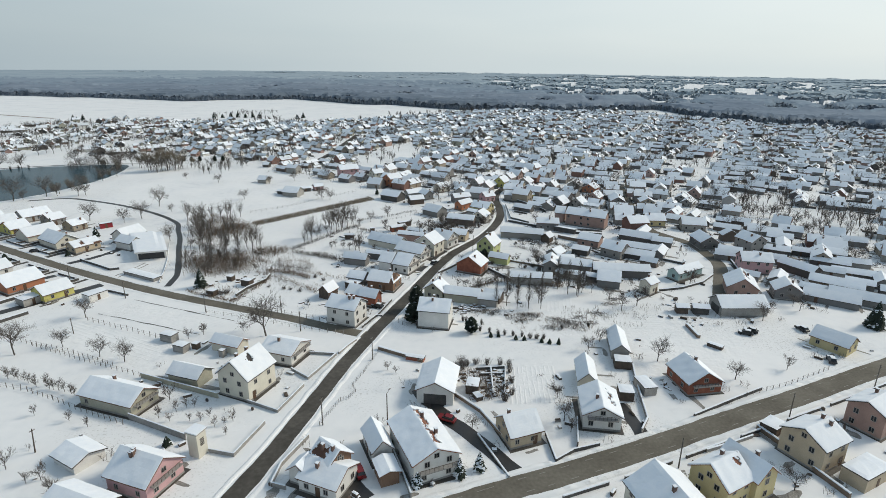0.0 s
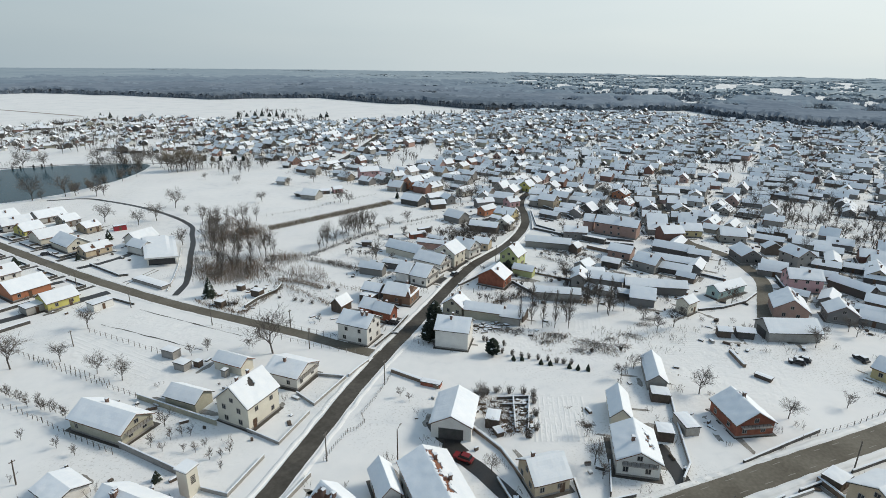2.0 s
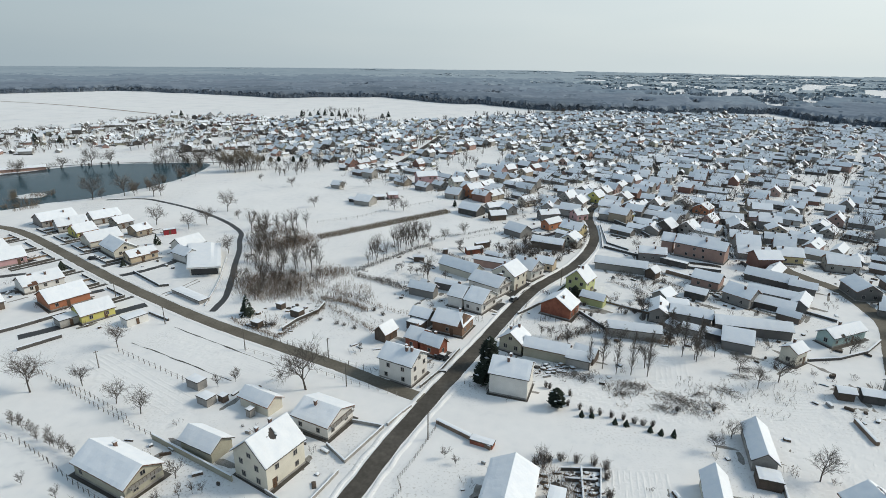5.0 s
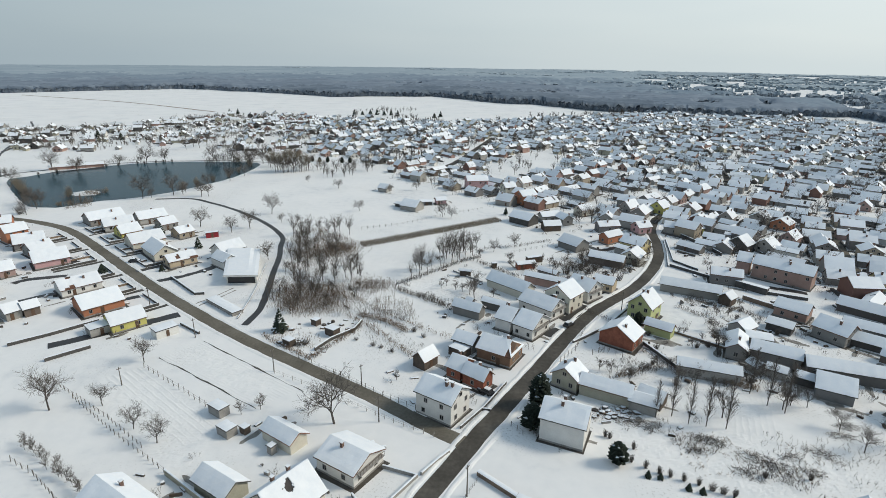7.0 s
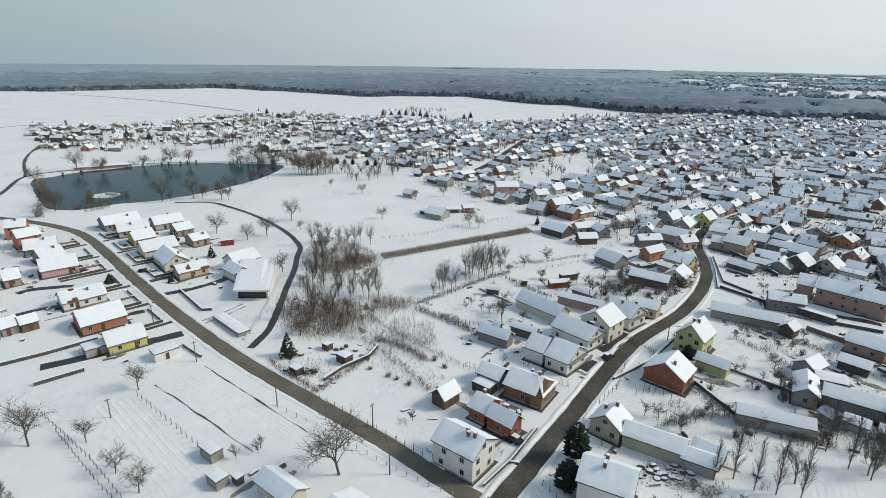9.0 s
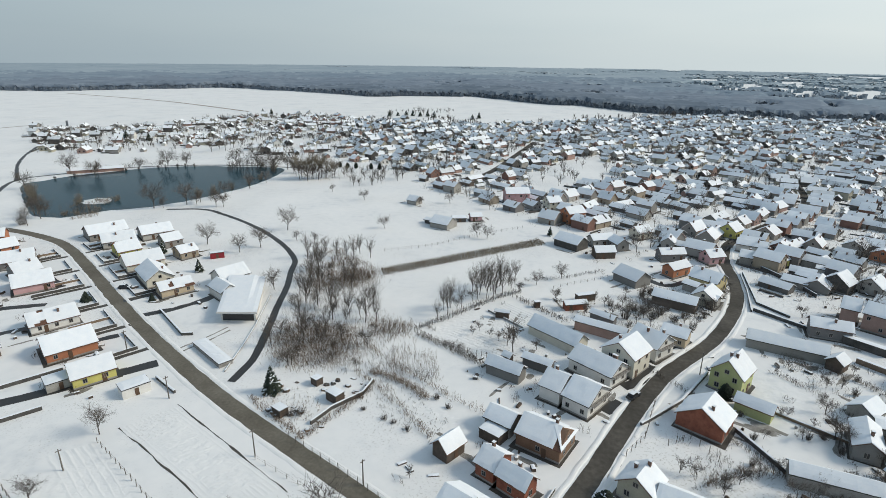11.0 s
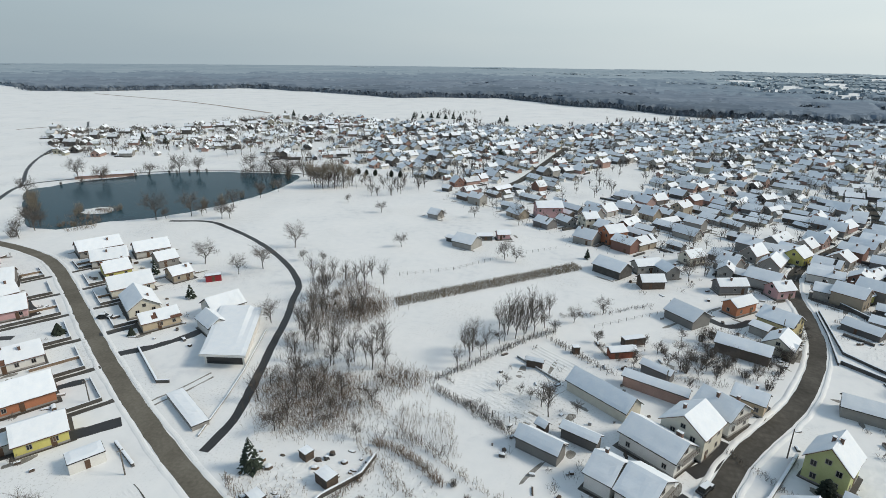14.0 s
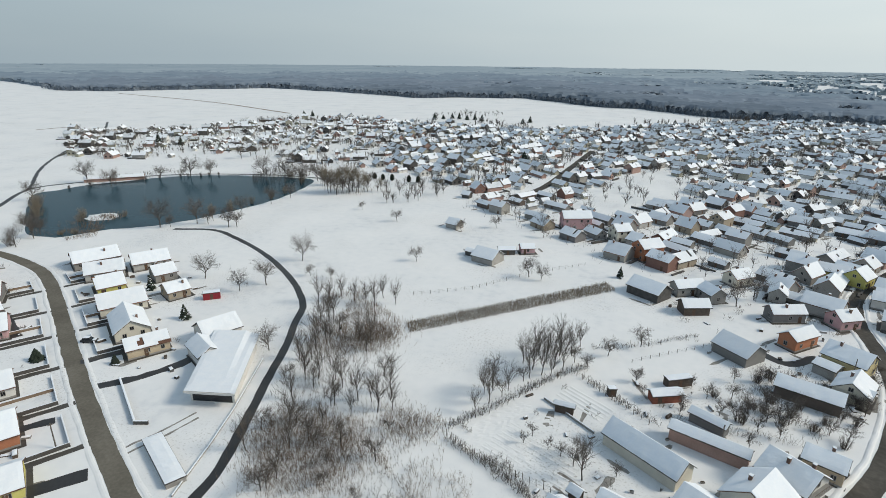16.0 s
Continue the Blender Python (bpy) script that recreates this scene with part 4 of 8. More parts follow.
ROADS = [p for line in (MAIN, LEFT, RIGHT, FAR, LANE) for p in smooth(line, 6.0)] + smooth([(-75, 445), (-62, 475), (-53, 550), (-44, 636)], 6.0)
BUILT = [(o.location.x, o.location.y, 9.5) for o in scene.objects if o.parent is None and o.type == "EMPTY"]
VILLAGE = [(-167, 487), (-108, 455), (-85, 412), (-60, 388), (-35, 372), (0, 348), (40, 335), (70, 292), (110, 278), (160, 272), (168, 190), (190, 178), (243, 240), (440, 440),
           (660, 690), (529, 758), (478, 810), (416, 898), (352, 1060), (175, 985), (33, 874), (-94, 763), (-239, 774), (-319, 781), (-237, 657), (-188, 492)]
BEYOND = [(-470, 480), (-573, 572), (-480, 617), (-432, 755), (-363, 804), (-319, 781), (-237, 657), (-190, 495), (-229, 482), (-316, 528), (-337, 490), (-362, 460), (-417, 448)]
OPEN = [[(200.5, 319.8), (250.2, 330.6), (199.7, 255.6), (167.2, 251.1)], [(226.0, 291.0), (261.4, 283.3), (218.7, 230.5), (195.8, 238.6)], [(227.4, 454.2), (266.9, 462.4), (244.8, 414.3), (208.5, 405.6)], [(-24.4, 412.5), (2.8, 450.2), (27.0, 494.9), (16.0, 557.4), (-25.0, 530.4)]]


def plots():
    """Where the other houses, sheds and trees of the village stand."""
    rng = random.Random(11)
    homes, trees = [], []
    for road, first in ((MAIN, 338), (FAR, 250)):
        street = [p for p in smooth(road, 1.0) if p.y > first]
        for side in (-1, 1):
            k = 4
            while k < len(street) - 4:
                d = (street[k + 3] - street[k - 3]).normalized()
                p = street[k] + Vector((-d.y, d.x, 0)) * side * rng.uniform(7.2, 8.4)
                k += rng.choice((10, 11, 12, 14))
                if any((q[0] - p.x) ** 2 + (q[1] - p.y) ** 2 < 80 for q in BUILT):
                    continue
                BUILT.append((p.x, p.y, 7.5))
                homes.append((p.x, p.y, math.degrees(math.atan2(d.y, d.x)) + rng.choice((0, 90, 90)) + rng.uniform(-5, 5), 0, rng.random()))
    for poly, base in ((VILLAGE, 53), (BEYOND, 28)):
        cx = sum(p[0] for p in poly) / len(poly)
        cy = sum(p[1] for p in poly) / len(poly)
        for row in range(-9, 10):
            bend = rng.uniform(-3, 3)
            for k in range(-60, 60):
                for side in (-1, 1):
                    for off, chance, kind in ((10, 0.95, 0), (22, 0.7, 1), (33, 0.6, 0), (43, 0.35, 1), (46, 0.9, 2), (40, 0.6, 2), (35, 0.5, 2), (28, 0.7, 2), (16, 0.6, 2)):
                        if rng.random() > chance * (0.62 if poly is BEYOND and kind < 2 else 1):
                            continue
                        u = k * 10.8 + rng.uniform(-3, 3)
                        v = row * 90 + side * off + rng.uniform(-4, 4) + 14 * math.sin(u * 0.006 + row)
                        x, y = rotated(u, v, base + bend)
                        x, y = x + cx, y + cy
                        if not inside(x, y, poly) or any(inside(x, y, o) for o in OPEN):
                            continue
                        if min((p.x - x) ** 2 + (p.y - y) ** 2 for p in ROADS) < (56 if kind < 2 else 20):
                            continue
                        if kind == 2:
                            trees.append((x, y, rng.uniform(3.5, 8.5)))
                            continue
                        if any((q[0] - x) ** 2 + (q[1] - y) ** 2 < q[2] ** 2 for q in BUILT if abs(q[0] - x) < 12):
                            continue
                        BUILT.append((x, y, 8.3 if kind == 0 else 6.8))
                        turn = base + bend + (90 if rng.random() < (0.6 if kind == 0 else 0.85) else 0) + rng.uniform(-10, 10)
                        homes.append((x, y, turn, kind, rng.random()))
    return homes, trees


INNER = [[(98, 200), (120, 228), (116, 246), (100, 232)], [(128, 168), (170, 160), (185, 200), (165, 270), (138, 268), (136, 235), (134, 205)]]


def infill():
    """Sheds and back buildings crowded between the older houses."""
    rng = random.Random(17)
    out = []
    for poly in INNER:
        xs, ys = [p[0] for p in poly], [p[1] for p in poly]
        for k in range(260):
            x, y = rng.uniform(min(xs), max(xs)), rng.uniform(min(ys), max(ys))
            if not inside(x, y, poly) or min((p.x - x) ** 2 + (p.y - y) ** 2 for p in ROADS) < 50:
                continue
            if any((q[0] - x) ** 2 + (q[1] - y) ** 2 < (9.8 if q[2] > 9 else 8.4) ** 2 for q in BUILT):
                continue
            BUILT.append((x, y, 6.5))
            out.append((x, y, 146 + rng.choice((0, 0, 0, 90)) + rng.uniform(-8, 8), 1, rng.random()))
    return out


BACKYARD = infill()
HOMES, YARD_TREES = plots()
HOMES.sort(key=lambda h: h[0] ** 2 * 0.6 + (h[1] - 60) ** 2)
KINDS = {}


def far_mass(rows):
    """Houses too far and too many to tell apart: walls, roofs and snow of each."""
    rng = random.Random(3)
    b = Build()
    for x, y, turn, kind, r in rows:
        L, W = (rng.uniform(7, 11.5), rng.uniform(5.8, 8)) if kind == 0 else ((rng.uniform(7, 15), rng.uniform(4, 5.6)) if kind == 1 else (rng.uniform(3.5, 8), rng.uniform(3, 4.5)))
        e = (2.4 if r < 0.86 else 4.4) if kind == 0 else rng.uniform(1.7, 2.2)
        g = e + W / 2 * rng.uniform(0.55, 0.8)
        c, s = math.cos(radians(turn)), math.sin(radians(turn))

        def put(verts, faces, slot):
            b.add([(x + a * c - d * s, y + a * s + d * c, z) for a, d, z in verts], faces, slot)

        l, w = L / 2 - 0.4, W / 2 - 0.4
        tone = 3 + int(r * 97) % 5
        put([(-l, -w, 0), (l, -w, 0), (l, w, 0), (-l, w, 0), (-l, -w, e), (l, -w, e), (l, w, e), (-l, w, e), (-l, 0, g - 0.2), (l, 0, g - 0.2)],
            [(0, 1, 5, 4), (2, 3, 7, 6), (1, 2, 6, 9, 5), (3, 0, 4, 8, 7)], tone)
        h, q = L / 2, W / 2
        for sd in (-1, 1):
            put([(-h, sd * q, e - 0.35), (h, sd * q, e - 0.35), (h, 0, g - 0.1), (-h, 0, g - 0.1), (-h, sd * q, e - 0.1), (h, sd * q, e - 0.1)], [(0, 1, 5, 4) if sd < 0 else (1, 0, 4, 5)], 1)
            put([(-h, sd * q, e - 0.1), (h, sd * q, e - 0.1), (h, 0, g + 0.15), (-h, 0, g + 0.15)], [(0, 1, 2, 3) if sd < 0 else (3, 2, 1, 0)], 8 if int(r * 331 + (sd > 0)) % 4 == 0 else 0)
        put([(-h, -q, e - 0.3), (-h, q, e - 0.3), (-h, 0, g - 0.1), (-h, -q, e - 0.08), (-h, q, e - 0.08), (-h, 0, g + 0.15)], [(0, 3, 5, 2), (2, 5, 4, 1)], 1)
        put([(h, -q, e - 0.3), (h, q, e - 0.3), (h, 0, g - 0.1), (h, -q, e - 0.08), (h, q, e - 0.08), (h, 0, g + 0.15)], [(3, 0, 2, 5), (5, 2, 1, 4)], 1)
        if kind == 0:
            for sx in (-1, 1):
                for dy in (-w * 0.45, w * 0.45):
                    fx = sx * (l + 0.03)
                    put([(fx, dy - 0.6, 1), (fx, dy + 0.6, 1), (fx, dy + 0.6, 2.3), (fx, dy - 0.6, 2.3)], [(0, 1, 2, 3) if sx > 0 else (3, 2, 1, 0)], 2)
            a = rng.uniform(-0.3, 0.3) * L
            put([(a - 0.3, -0.9, g - 1), (a + 0.3, -0.9, g - 1), (a + 0.3, -0.3, g - 1), (a - 0.3, -0.3, g - 1), (a - 0.3, -0.9, g + 0.9), (a + 0.3, -0.9, g + 0.9), (a + 0.3, -0.3, g + 0.9), (a - 0.3, -0.3, g + 0.9)],
                [(0, 1, 5, 4), (1, 2, 6, 5), (2, 3, 7, 6), (3, 0, 4, 7), (4, 5, 6, 7)], 1)
    ob = part("far_houses", b, ("roof_snow", "dark_tile", "glass", "white", "grey", "rose", "olive", "dark_wall", "thin_snow"))
    tagged(ob, "snow-roofed village houses in the distance", "house", kind="stuff")


def village():
    rng = random.Random(21)
    near, far = BACKYARD + HOMES[:250], HOMES[250:]
    for x, y, turn, kind, r in near:
        key = (kind, int(r * (6 if kind == 0 else 5)))
        m = pose(x, y, 0, 0, 0, turn + (180 if rng.random() < 0.5 else 0))
        if key in KINDS:
            copy_thing(KINDS[key], m @ Matrix.Diagonal((rng.uniform(0.7, 1.02), rng.uniform(0.74, 0.98), rng.uniform(0.78, 1.0), 1)))
            continue
        q = key[1]
        if kind == 0:
            e = (2.7, 2.8, 3.0, 4.6, 2.7, 2.9)[q]
            W = (8.8, 8.0, 9.4, 8.8, 7.6, 9.4)[q]
            ob = house(x, y, turn, (11.5, 13.5, 10, 10.5, 14.5, 10)[q], W, e, e + W * (0.36, 0.32, 0.4, 0.3, 0.34, 0.38)[q], "mixed_wall", ("tile", "dark_tile", "red_tile")[q % 3],
                       "village house with a thick snowy roof", wins=(1, 0, 0, 0), detail=1.3, melt=(0.0, 0.22, 0.0, 0.0, 0.28, 0.0)[q], plinth=False, seed=40 + q, group="village houses")
        else:
            W = (5.6, 6.2, 5.2, 6.8, 5.8)[q]
            ob = shed(x, y, turn, (11, 15, 9, 17, 13)[q], W, 2.4, 2.4 + W * 0.32, "shed_wall", "dark_tile", "farm shed with a long snowy roof", detail=1.3, seed=60 + q, group="village sheds",
                      melt=(0, 0, 0.2, 0, 0.24)[q])
        KINDS[key] = ob
    far_mass(far + back_sheds())


def back_sheds():
    """Small sheds, garages and coops in the back gardens of the far streets."""
    rng = random.Random(29)
    cells = {}
    for x, y, r in BUILT:
        cells.setdefault((int(x // 12), int(y // 12)), []).append((x, y))
    out = []
    for poly, count, base in ((VILLAGE, 5200, 53), (BEYOND, 420, 28)):
        xs, ys = [p[0] for p in poly], [p[1] for p in poly]
        for k in range(count):
            x, y = rng.uniform(min(xs), max(xs)), rng.uniform(min(ys), max(ys))
            if y < 410 or not inside(x, y, poly) or any(inside(x, y, o) for o in OPEN) or min((p.x - x) ** 2 + (p.y - y) ** 2 for p in ROADS) < 40:
                continue
            i, j = int(x // 12), int(y // 12)
            if any((q[0] - x) ** 2 + (q[1] - y) ** 2 < 44 for a in (-1, 0, 1) for b in (-1, 0, 1) for q in cells.get((i + a, j + b), ())):
                continue
            cells.setdefault((i, j), []).append((x, y))
            out.append((x, y, base + rng.choice((0, 90)) + rng.uniform(-14, 14), 2, rng.random()))
    return out


village()


# ---- trees and shrubs ----
def grow(b, bt, rng, at, way, length, r, level, spread, droop, levels, kids):
    """One limb with its forks; the finest go into the crown."""
    if level == levels:
        bt.spike(at, at + way * length + Vector((0, 0, 0.06 * length)), r * 1.25)
        return
    mid = at + way * length * 0.5 + Vector((rng.uniform(-1, 1), rng.uniform(-1, 1), 0)) * length * 0.06
    end = at + way * length + Vector((rng.uniform(-1, 1), rng.uniform(-1, 1), rng.uniform(-0.5, 0.5))) * length * 0.08
    tgt = b if level < 2 else bt
    sides = 5 if level == 0 else (4 if level == 1 else 3)
    tgt.tube(at, mid, r, r * 0.75, sides)
    if level < 2:
        tgt.tube(mid, end, r * 0.75, r * 0.4, sides)
    else:
        tgt.spike(mid, end, r * 0.8)
    for k in range(kids[level]):
        f = rng.uniform((0.35 if level else 0.3) if droop < 0.4 else 0.12, 1.0)
        p = at + (mid - at) * min(1, f * 2) if f < 0.5 else mid + (end - mid) * (f * 2 - 1)
        side = way.orthogonal().normalized()
        side.rotate(Matrix.Rotation(rng.uniform(0, 6.283), 3, way))
        w = (way * rng.uniform(0.5, 1.0) + side * spread * rng.uniform(0.6, 1.3) + Vector((0, 0, droop))).normalized()
        reach = rng.uniform(0.46, 0.78) if droop < 0.4 else rng.uniform(0.3, 0.42) * (1.25 - f)
        grow(b, bt, rng, p, w, length * reach, max(r * 0.42, 0.013 if droop < 0.4 else 0.02), level + 1, spread, droop, levels, kids)


def bare_tree(seed, height, spread, trunk, droop, kids, label, levels=3, name="bare_tree", twig="twig"):
    """A leafless tree one metre-scale template: trunk with limbs, and a crown of twigs."""
    rng = random.Random(seed)
    b, bt = Build(), Build()
    grow(b, bt, rng, Vector((0, 0, -0.1)), Vector((0, 0, 1)), height * trunk, height * (0.021 if droop < 0.4 else 0.011), 0, spread, droop, levels, kids)
    top = new(name)
    tagged(top, label, "tree", group="bare trees")
    part("trunk", b, "bark", top)
    part("crown", bt, twig, top, "crown of fine bare twigs")
    return top


TREES = {}
SPECS = {"wide": (31, 7, 0.95, 0.6, 0.14, (11, 9, 9), "broad leafless fruit tree with a dense crown"),
         "tall": (32, 7, 0.52, 0.78, 0.3, (12, 7, 6), "tall slender leafless tree in snow"),
         "oak": (33, 8, 0.8, 0.64, 0.18, (11, 9, 8), "leafless garden tree with spreading limbs"),
         "small": (34, 3.2, 0.6, 0.62, 0.3, (9, 7, 6), "small pruned fruit tree without leaves"),
         "shrub": (35, 2.0, 0.9, 0.35, 0.35, (12, 6, 5), "leafless garden shrub in snow"),
         "willow": (37, 16, 0.72, 0.78, 0.24, (14, 10, 10), "tall brownish leafless willow with a high crown"),
         "spire": (36, 7.5, 0.5, 0.97, 0.5, (36, 7, 3), "narrow upright leafless poplar")}
PLACED = random.Random(77)


def poplar(spec, name):
    """A slim trunk with rising twigs from near the ground to the tip, longest below."""
    rng = random.Random(spec[0])
    h = spec[1]
    b, bt = Build(), Build()
    b.tube((0, 0, -0.1), (0.05, 0, h * 0.55), 0.07, 0.045, 5)
    b.tube((0.05, 0, h * 0.55), (0, 0.04, h), 0.045, 0.015, 5)
    for k in range(80):
        f = 0.1 + 0.88 * k / 79
        a = rng.uniform(0, 6.283)
        p = Vector((0, 0, h * f))
        d = Vector((math.cos(a) * 0.42, math.sin(a) * 0.42, 1)).normalized() * h * (0.27 * (1.05 - f) ** 0.7 + 0.02) * rng.uniform(0.8, 1.2)
        bt.spike(p, p + d, 0.026)
        for q in range(3):
            w = (d.normalized() + Vector((rng.gauss(0, 0.3), rng.gauss(0, 0.3), 0))).normalized() * d.length * 0.5
            s0 = p + d * rng.uniform(0.25, 0.85)
            bt.spike(s0, s0 + w, 0.018)
    top = new(name)
    tagged(top, spec[6], "tree", group="bare trees")
    part("trunk", b, "bark", top)
    part("crown", bt, "twig", top, "rising fine bare twigs")
    return top


def tree(kind, x, y, h=None):
    spec = SPECS[kind]
    k = (h * (1.0 if kind in ("small", "shrub", "spire", "tall", "willow") else 1.06) if h else spec[1] * PLACED.uniform(0.8, 1.15)) / spec[1]
    m = pose(x, y, 0, 0, 0, PLACED.uniform(0, 360)) @ Matrix.Diagonal((k * PLACED.uniform(0.9, 1.1), k * PLACED.uniform(0.9, 1.1), k, 1))
    if kind in TREES:
        return copy_thing(TREES[kind], m)
    TREES[kind] = poplar(spec, "bare_tree") if kind == "spire" else bare_tree(*spec, name="shrub" if kind == "shrub" else "bare_tree", twig="willow" if kind == "willow" else "twig")
    TREES[kind].matrix_basis = m
    if kind == "shrub":
        TREES[kind]["category"], TREES[kind]["group"] = "shrub", "bare shrubs"
    return TREES[kind]


def conifer(x, y, h, r, label="dark green fir tree dusted with snow", snow=0.12, column=False):
    """A trunk and a crown of many short needle sprays in uneven tiers."""
    rng = random.Random(int(x * 31 + y))
    top = new("conifer")
    tagged(top, label, "tree", group="conifers")
    b = Build()
    b.tube((0, 0, -0.1), (0, 0, h * 0.95), r * 0.09 + 0.04, 0.02, 6)
    part("trunk", b, "bark", top)
    b = Build()
    n = int(230 * max(1, h / 2.5))
    for k in range(n):
        f = (k / n) ** 0.8
        z = h * (0.06 + 0.92 * f)
        a = rng.uniform(0, 6.283)
        rad = r * ((1 - f) ** 0.85 if not column else (1 - f ** 3) * 0.95) * rng.uniform(0.65, 1.12) + 0.05
        base = Vector((math.cos(a), math.sin(a), 0)) * rad * 0.25 + Vector((0, 0, z))
        tip = Vector((math.cos(a), math.sin(a), 0)) * rad + Vector((0, 0, z - (0.18 * rad if not column else -0.3 * rad)))
        side = Vector((-math.sin(a), math.cos(a), 0)) * (0.22 * rad + 0.1)
        up = Vector((0, 0, 0.12 * rad + 0.07))
        slot = 1 if rng.random() < snow else 0
        b.add([tuple(base - up), tuple((base + tip) / 2 + side), tuple(tip), tuple((base + tip) / 2 - side), tuple((base + tip) / 2 + up)], [(0, 1, 4), (1, 2, 4), (2, 3, 4), (3, 0, 4), (0, 3, 2, 1)], slot)
    part("crown", b, ("needles", "roof_snow"), top)
    top.matrix_basis = pose(x, y, 0, 0, 0, rng.uniform(0, 360))
    return top


def brush(name, poly, count, height, mat, label, category="brush", lean=0.35, seed=1, thick=0.03, even=False):
    """A thicket of thin stems over an area."""
    rng = random.Random(seed)
    b = Build()
    xs, ys = [p[0] for p in poly], [p[1] for p in poly]
    made = 0
    while made < count:
        x, y = rng.uniform(min(xs), max(xs)), rng.uniform(min(ys), max(ys))
        if not inside(x, y, poly):
            continue
        made += 1
        if not even and noise.noise(Vector((x * 0.12, y * 0.12, seed))) < -0.12:
            continue
        if even and category == "brush":
            x, y = x + rng.gauss(0, 2.4), y + rng.gauss(0, 2.4)
        h = height * rng.uniform(0.5, 1.2)
        d = Vector((rng.gauss(0, lean), rng.gauss(0, lean), 1)).normalized()
        a = Vector((x, y, -0.05))
        b.spike(a, a + d * h, thick)
        for k in range(5):
            f = rng.uniform(0.2, 0.85)
            e = Vector((rng.gauss(0, 0.6), rng.gauss(0, 0.6), 0.8)).normalized()
            b.spike(a + d * h * f, a + d * h * f + e * h * rng.uniform(0.25, 0.5), thick * 0.62)
    return tagged(part(name, b, mat), label, category, kind="stuff")


# gardens beside the two near roads
for x, y, h in (-103.4, 145.7, 9.8), (-93.0, 149.5, 3.6), (-80.2, 143.2, 3.8), (-72.3, 140.0, 4.0), (-38.5, 153.0, 8.2), (-60.2, 152.3, 3.2), (-57.2, 156.5, 3.0), (-96.5, 168.4, 4.5), (-249.0, 284.6, 6), (-29.3, 172.4, 2.6):
    tree("wide" if h > 3.5 else "small", x, y, h)
for x, y, h in (69.7, 131.4, 6.2), (85.5, 121.3, 6.0), (102.1, 125.0, 4.2), (36.8, 107.3, 6.5), (37.7, 116.1, 4.5), (37.2, 103.3, 4.0), (15.8, 105.7, 4.6), (4.6, 118.2, 3.5), (70.5, 87.1, 4.5), (74.2, 83.4, 5.5), (52.9, 138.6, 5.0), (57.8, 143.3, 5.0), (16.9, 118.6, 3.0), (21.0, 117.2, 3.4), (25.0, 118.1, 3.6):
    tree("oak" if h > 4.4 else "small", x, y, h)
for x, y, h in (-53.8, 121.3, 4.2), (-50.6, 116.6, 2.8), (-48.7, 117.8, 2.5), (-47.0, 118.1, 2.4), (-53.6, 114.3, 3.2), (-50.7, 113.0, 2.2), (-43.9, 112.6, 2.4), (-42.5, 114.0, 2.2), (-40.2, 110.3, 2.4), (-38.1, 110.8, 2.0), (-46.4, 112.8, 2.0), (-36.9, 107.2, 2.0), (-36.8, 112.1, 2.2), (-81.6, 117.2, 2.6), (-72.7, 114.5, 2.6), (-67.6, 112.1, 2.4), (-76.4, 99.4, 4.5), (-67.8, 95.8, 3.6), (-63.2, 90.9, 4.5), (-70.2, 95.2, 2.6), (-3.0, 131.6, 2.6), (-0.8, 130.0, 2.0), (-46.0, 156.6, 3.0), (-56.8, 154.8, 3.0):
    tree("small", x, y, h)
for k in range(15):
    t = k / 14
    x, y = (1 - t) * -98.6 + t * -76.7, (1 - t) * 133.0 + t * 123.5
    tree("small", x + PLACED.uniform(-0.6, 0.6), y + PLACED.uniform(-0.6, 0.6) + 1.5, PLACED.uniform(2.2, 3.1))
# the row of poplars and the orchard behind the long barn
for x, y in (31.9, 168.4), (35.7, 169.7), (38.7, 167.3), (42.4, 167.1), (46.5, 166.9), (56.5, 182.7), (61.7, 175.6), (58.8, 178.1):
    tree("spire", x, y, PLACED.uniform(8.8, 10.5))
for x, y, h in (28.7, 184.5, 4.5), (36.1, 189.5, 4.5), (40.2, 191.5, 4), (21.3, 186.9, 3.5), (33.3, 208.3, 3), (55.1, 205.8, 6), (57.0, 203.7, 5), (57.6, 188.6, 6), (69.7, 270.1, 5), (55.4, 236.3, 2), (61.4, 230.7, 2.5), (65.0, 228.3, 3), (51.2, 231.6, 2), (70.7, 236.5, 3), (46.3, 211.5, 2.5), (52.2, 208.9, 2.5), (39.7, 212.8, 2.5):
    tree("oak" if h > 3.5 else "small", x, y, h)
# gardens behind the street houses
for x, y, h in (-38.6, 243.5, 7), (-36.3, 247.0, 6), (-32.8, 255.4, 5), (-31.7, 257.3, 7), (-29.0, 259.7, 7), (-26.6, 263.8, 8), (-24.3, 263.9, 7), (-21.8, 268.8, 6), (-18.4, 266.5, 5), (-15.9, 225.4, 6.5), (-20.6, 230.7, 4), (-27.0, 235.1, 3.5), (-9.8, 228.4, 4), (14.5, 254.8, 6), (16.8, 258.1, 5), (21.9, 262.4, 6), (24.1, 260.5, 6), (22.3, 273.9, 5), (29.8, 270.5, 5), (16.6, 272.0, 4.5), (3.8, 256.3, 4), (32.8, 256.1, 4), (35.9, 254.8, 4.5), (42.6, 266.7, 5), (48.9, 279.8, 5), (-6.4, 264.2, 4), (-5.0, 258.9, 3.5):
    tree("tall" if h > 6 else "oak", x, y, h)
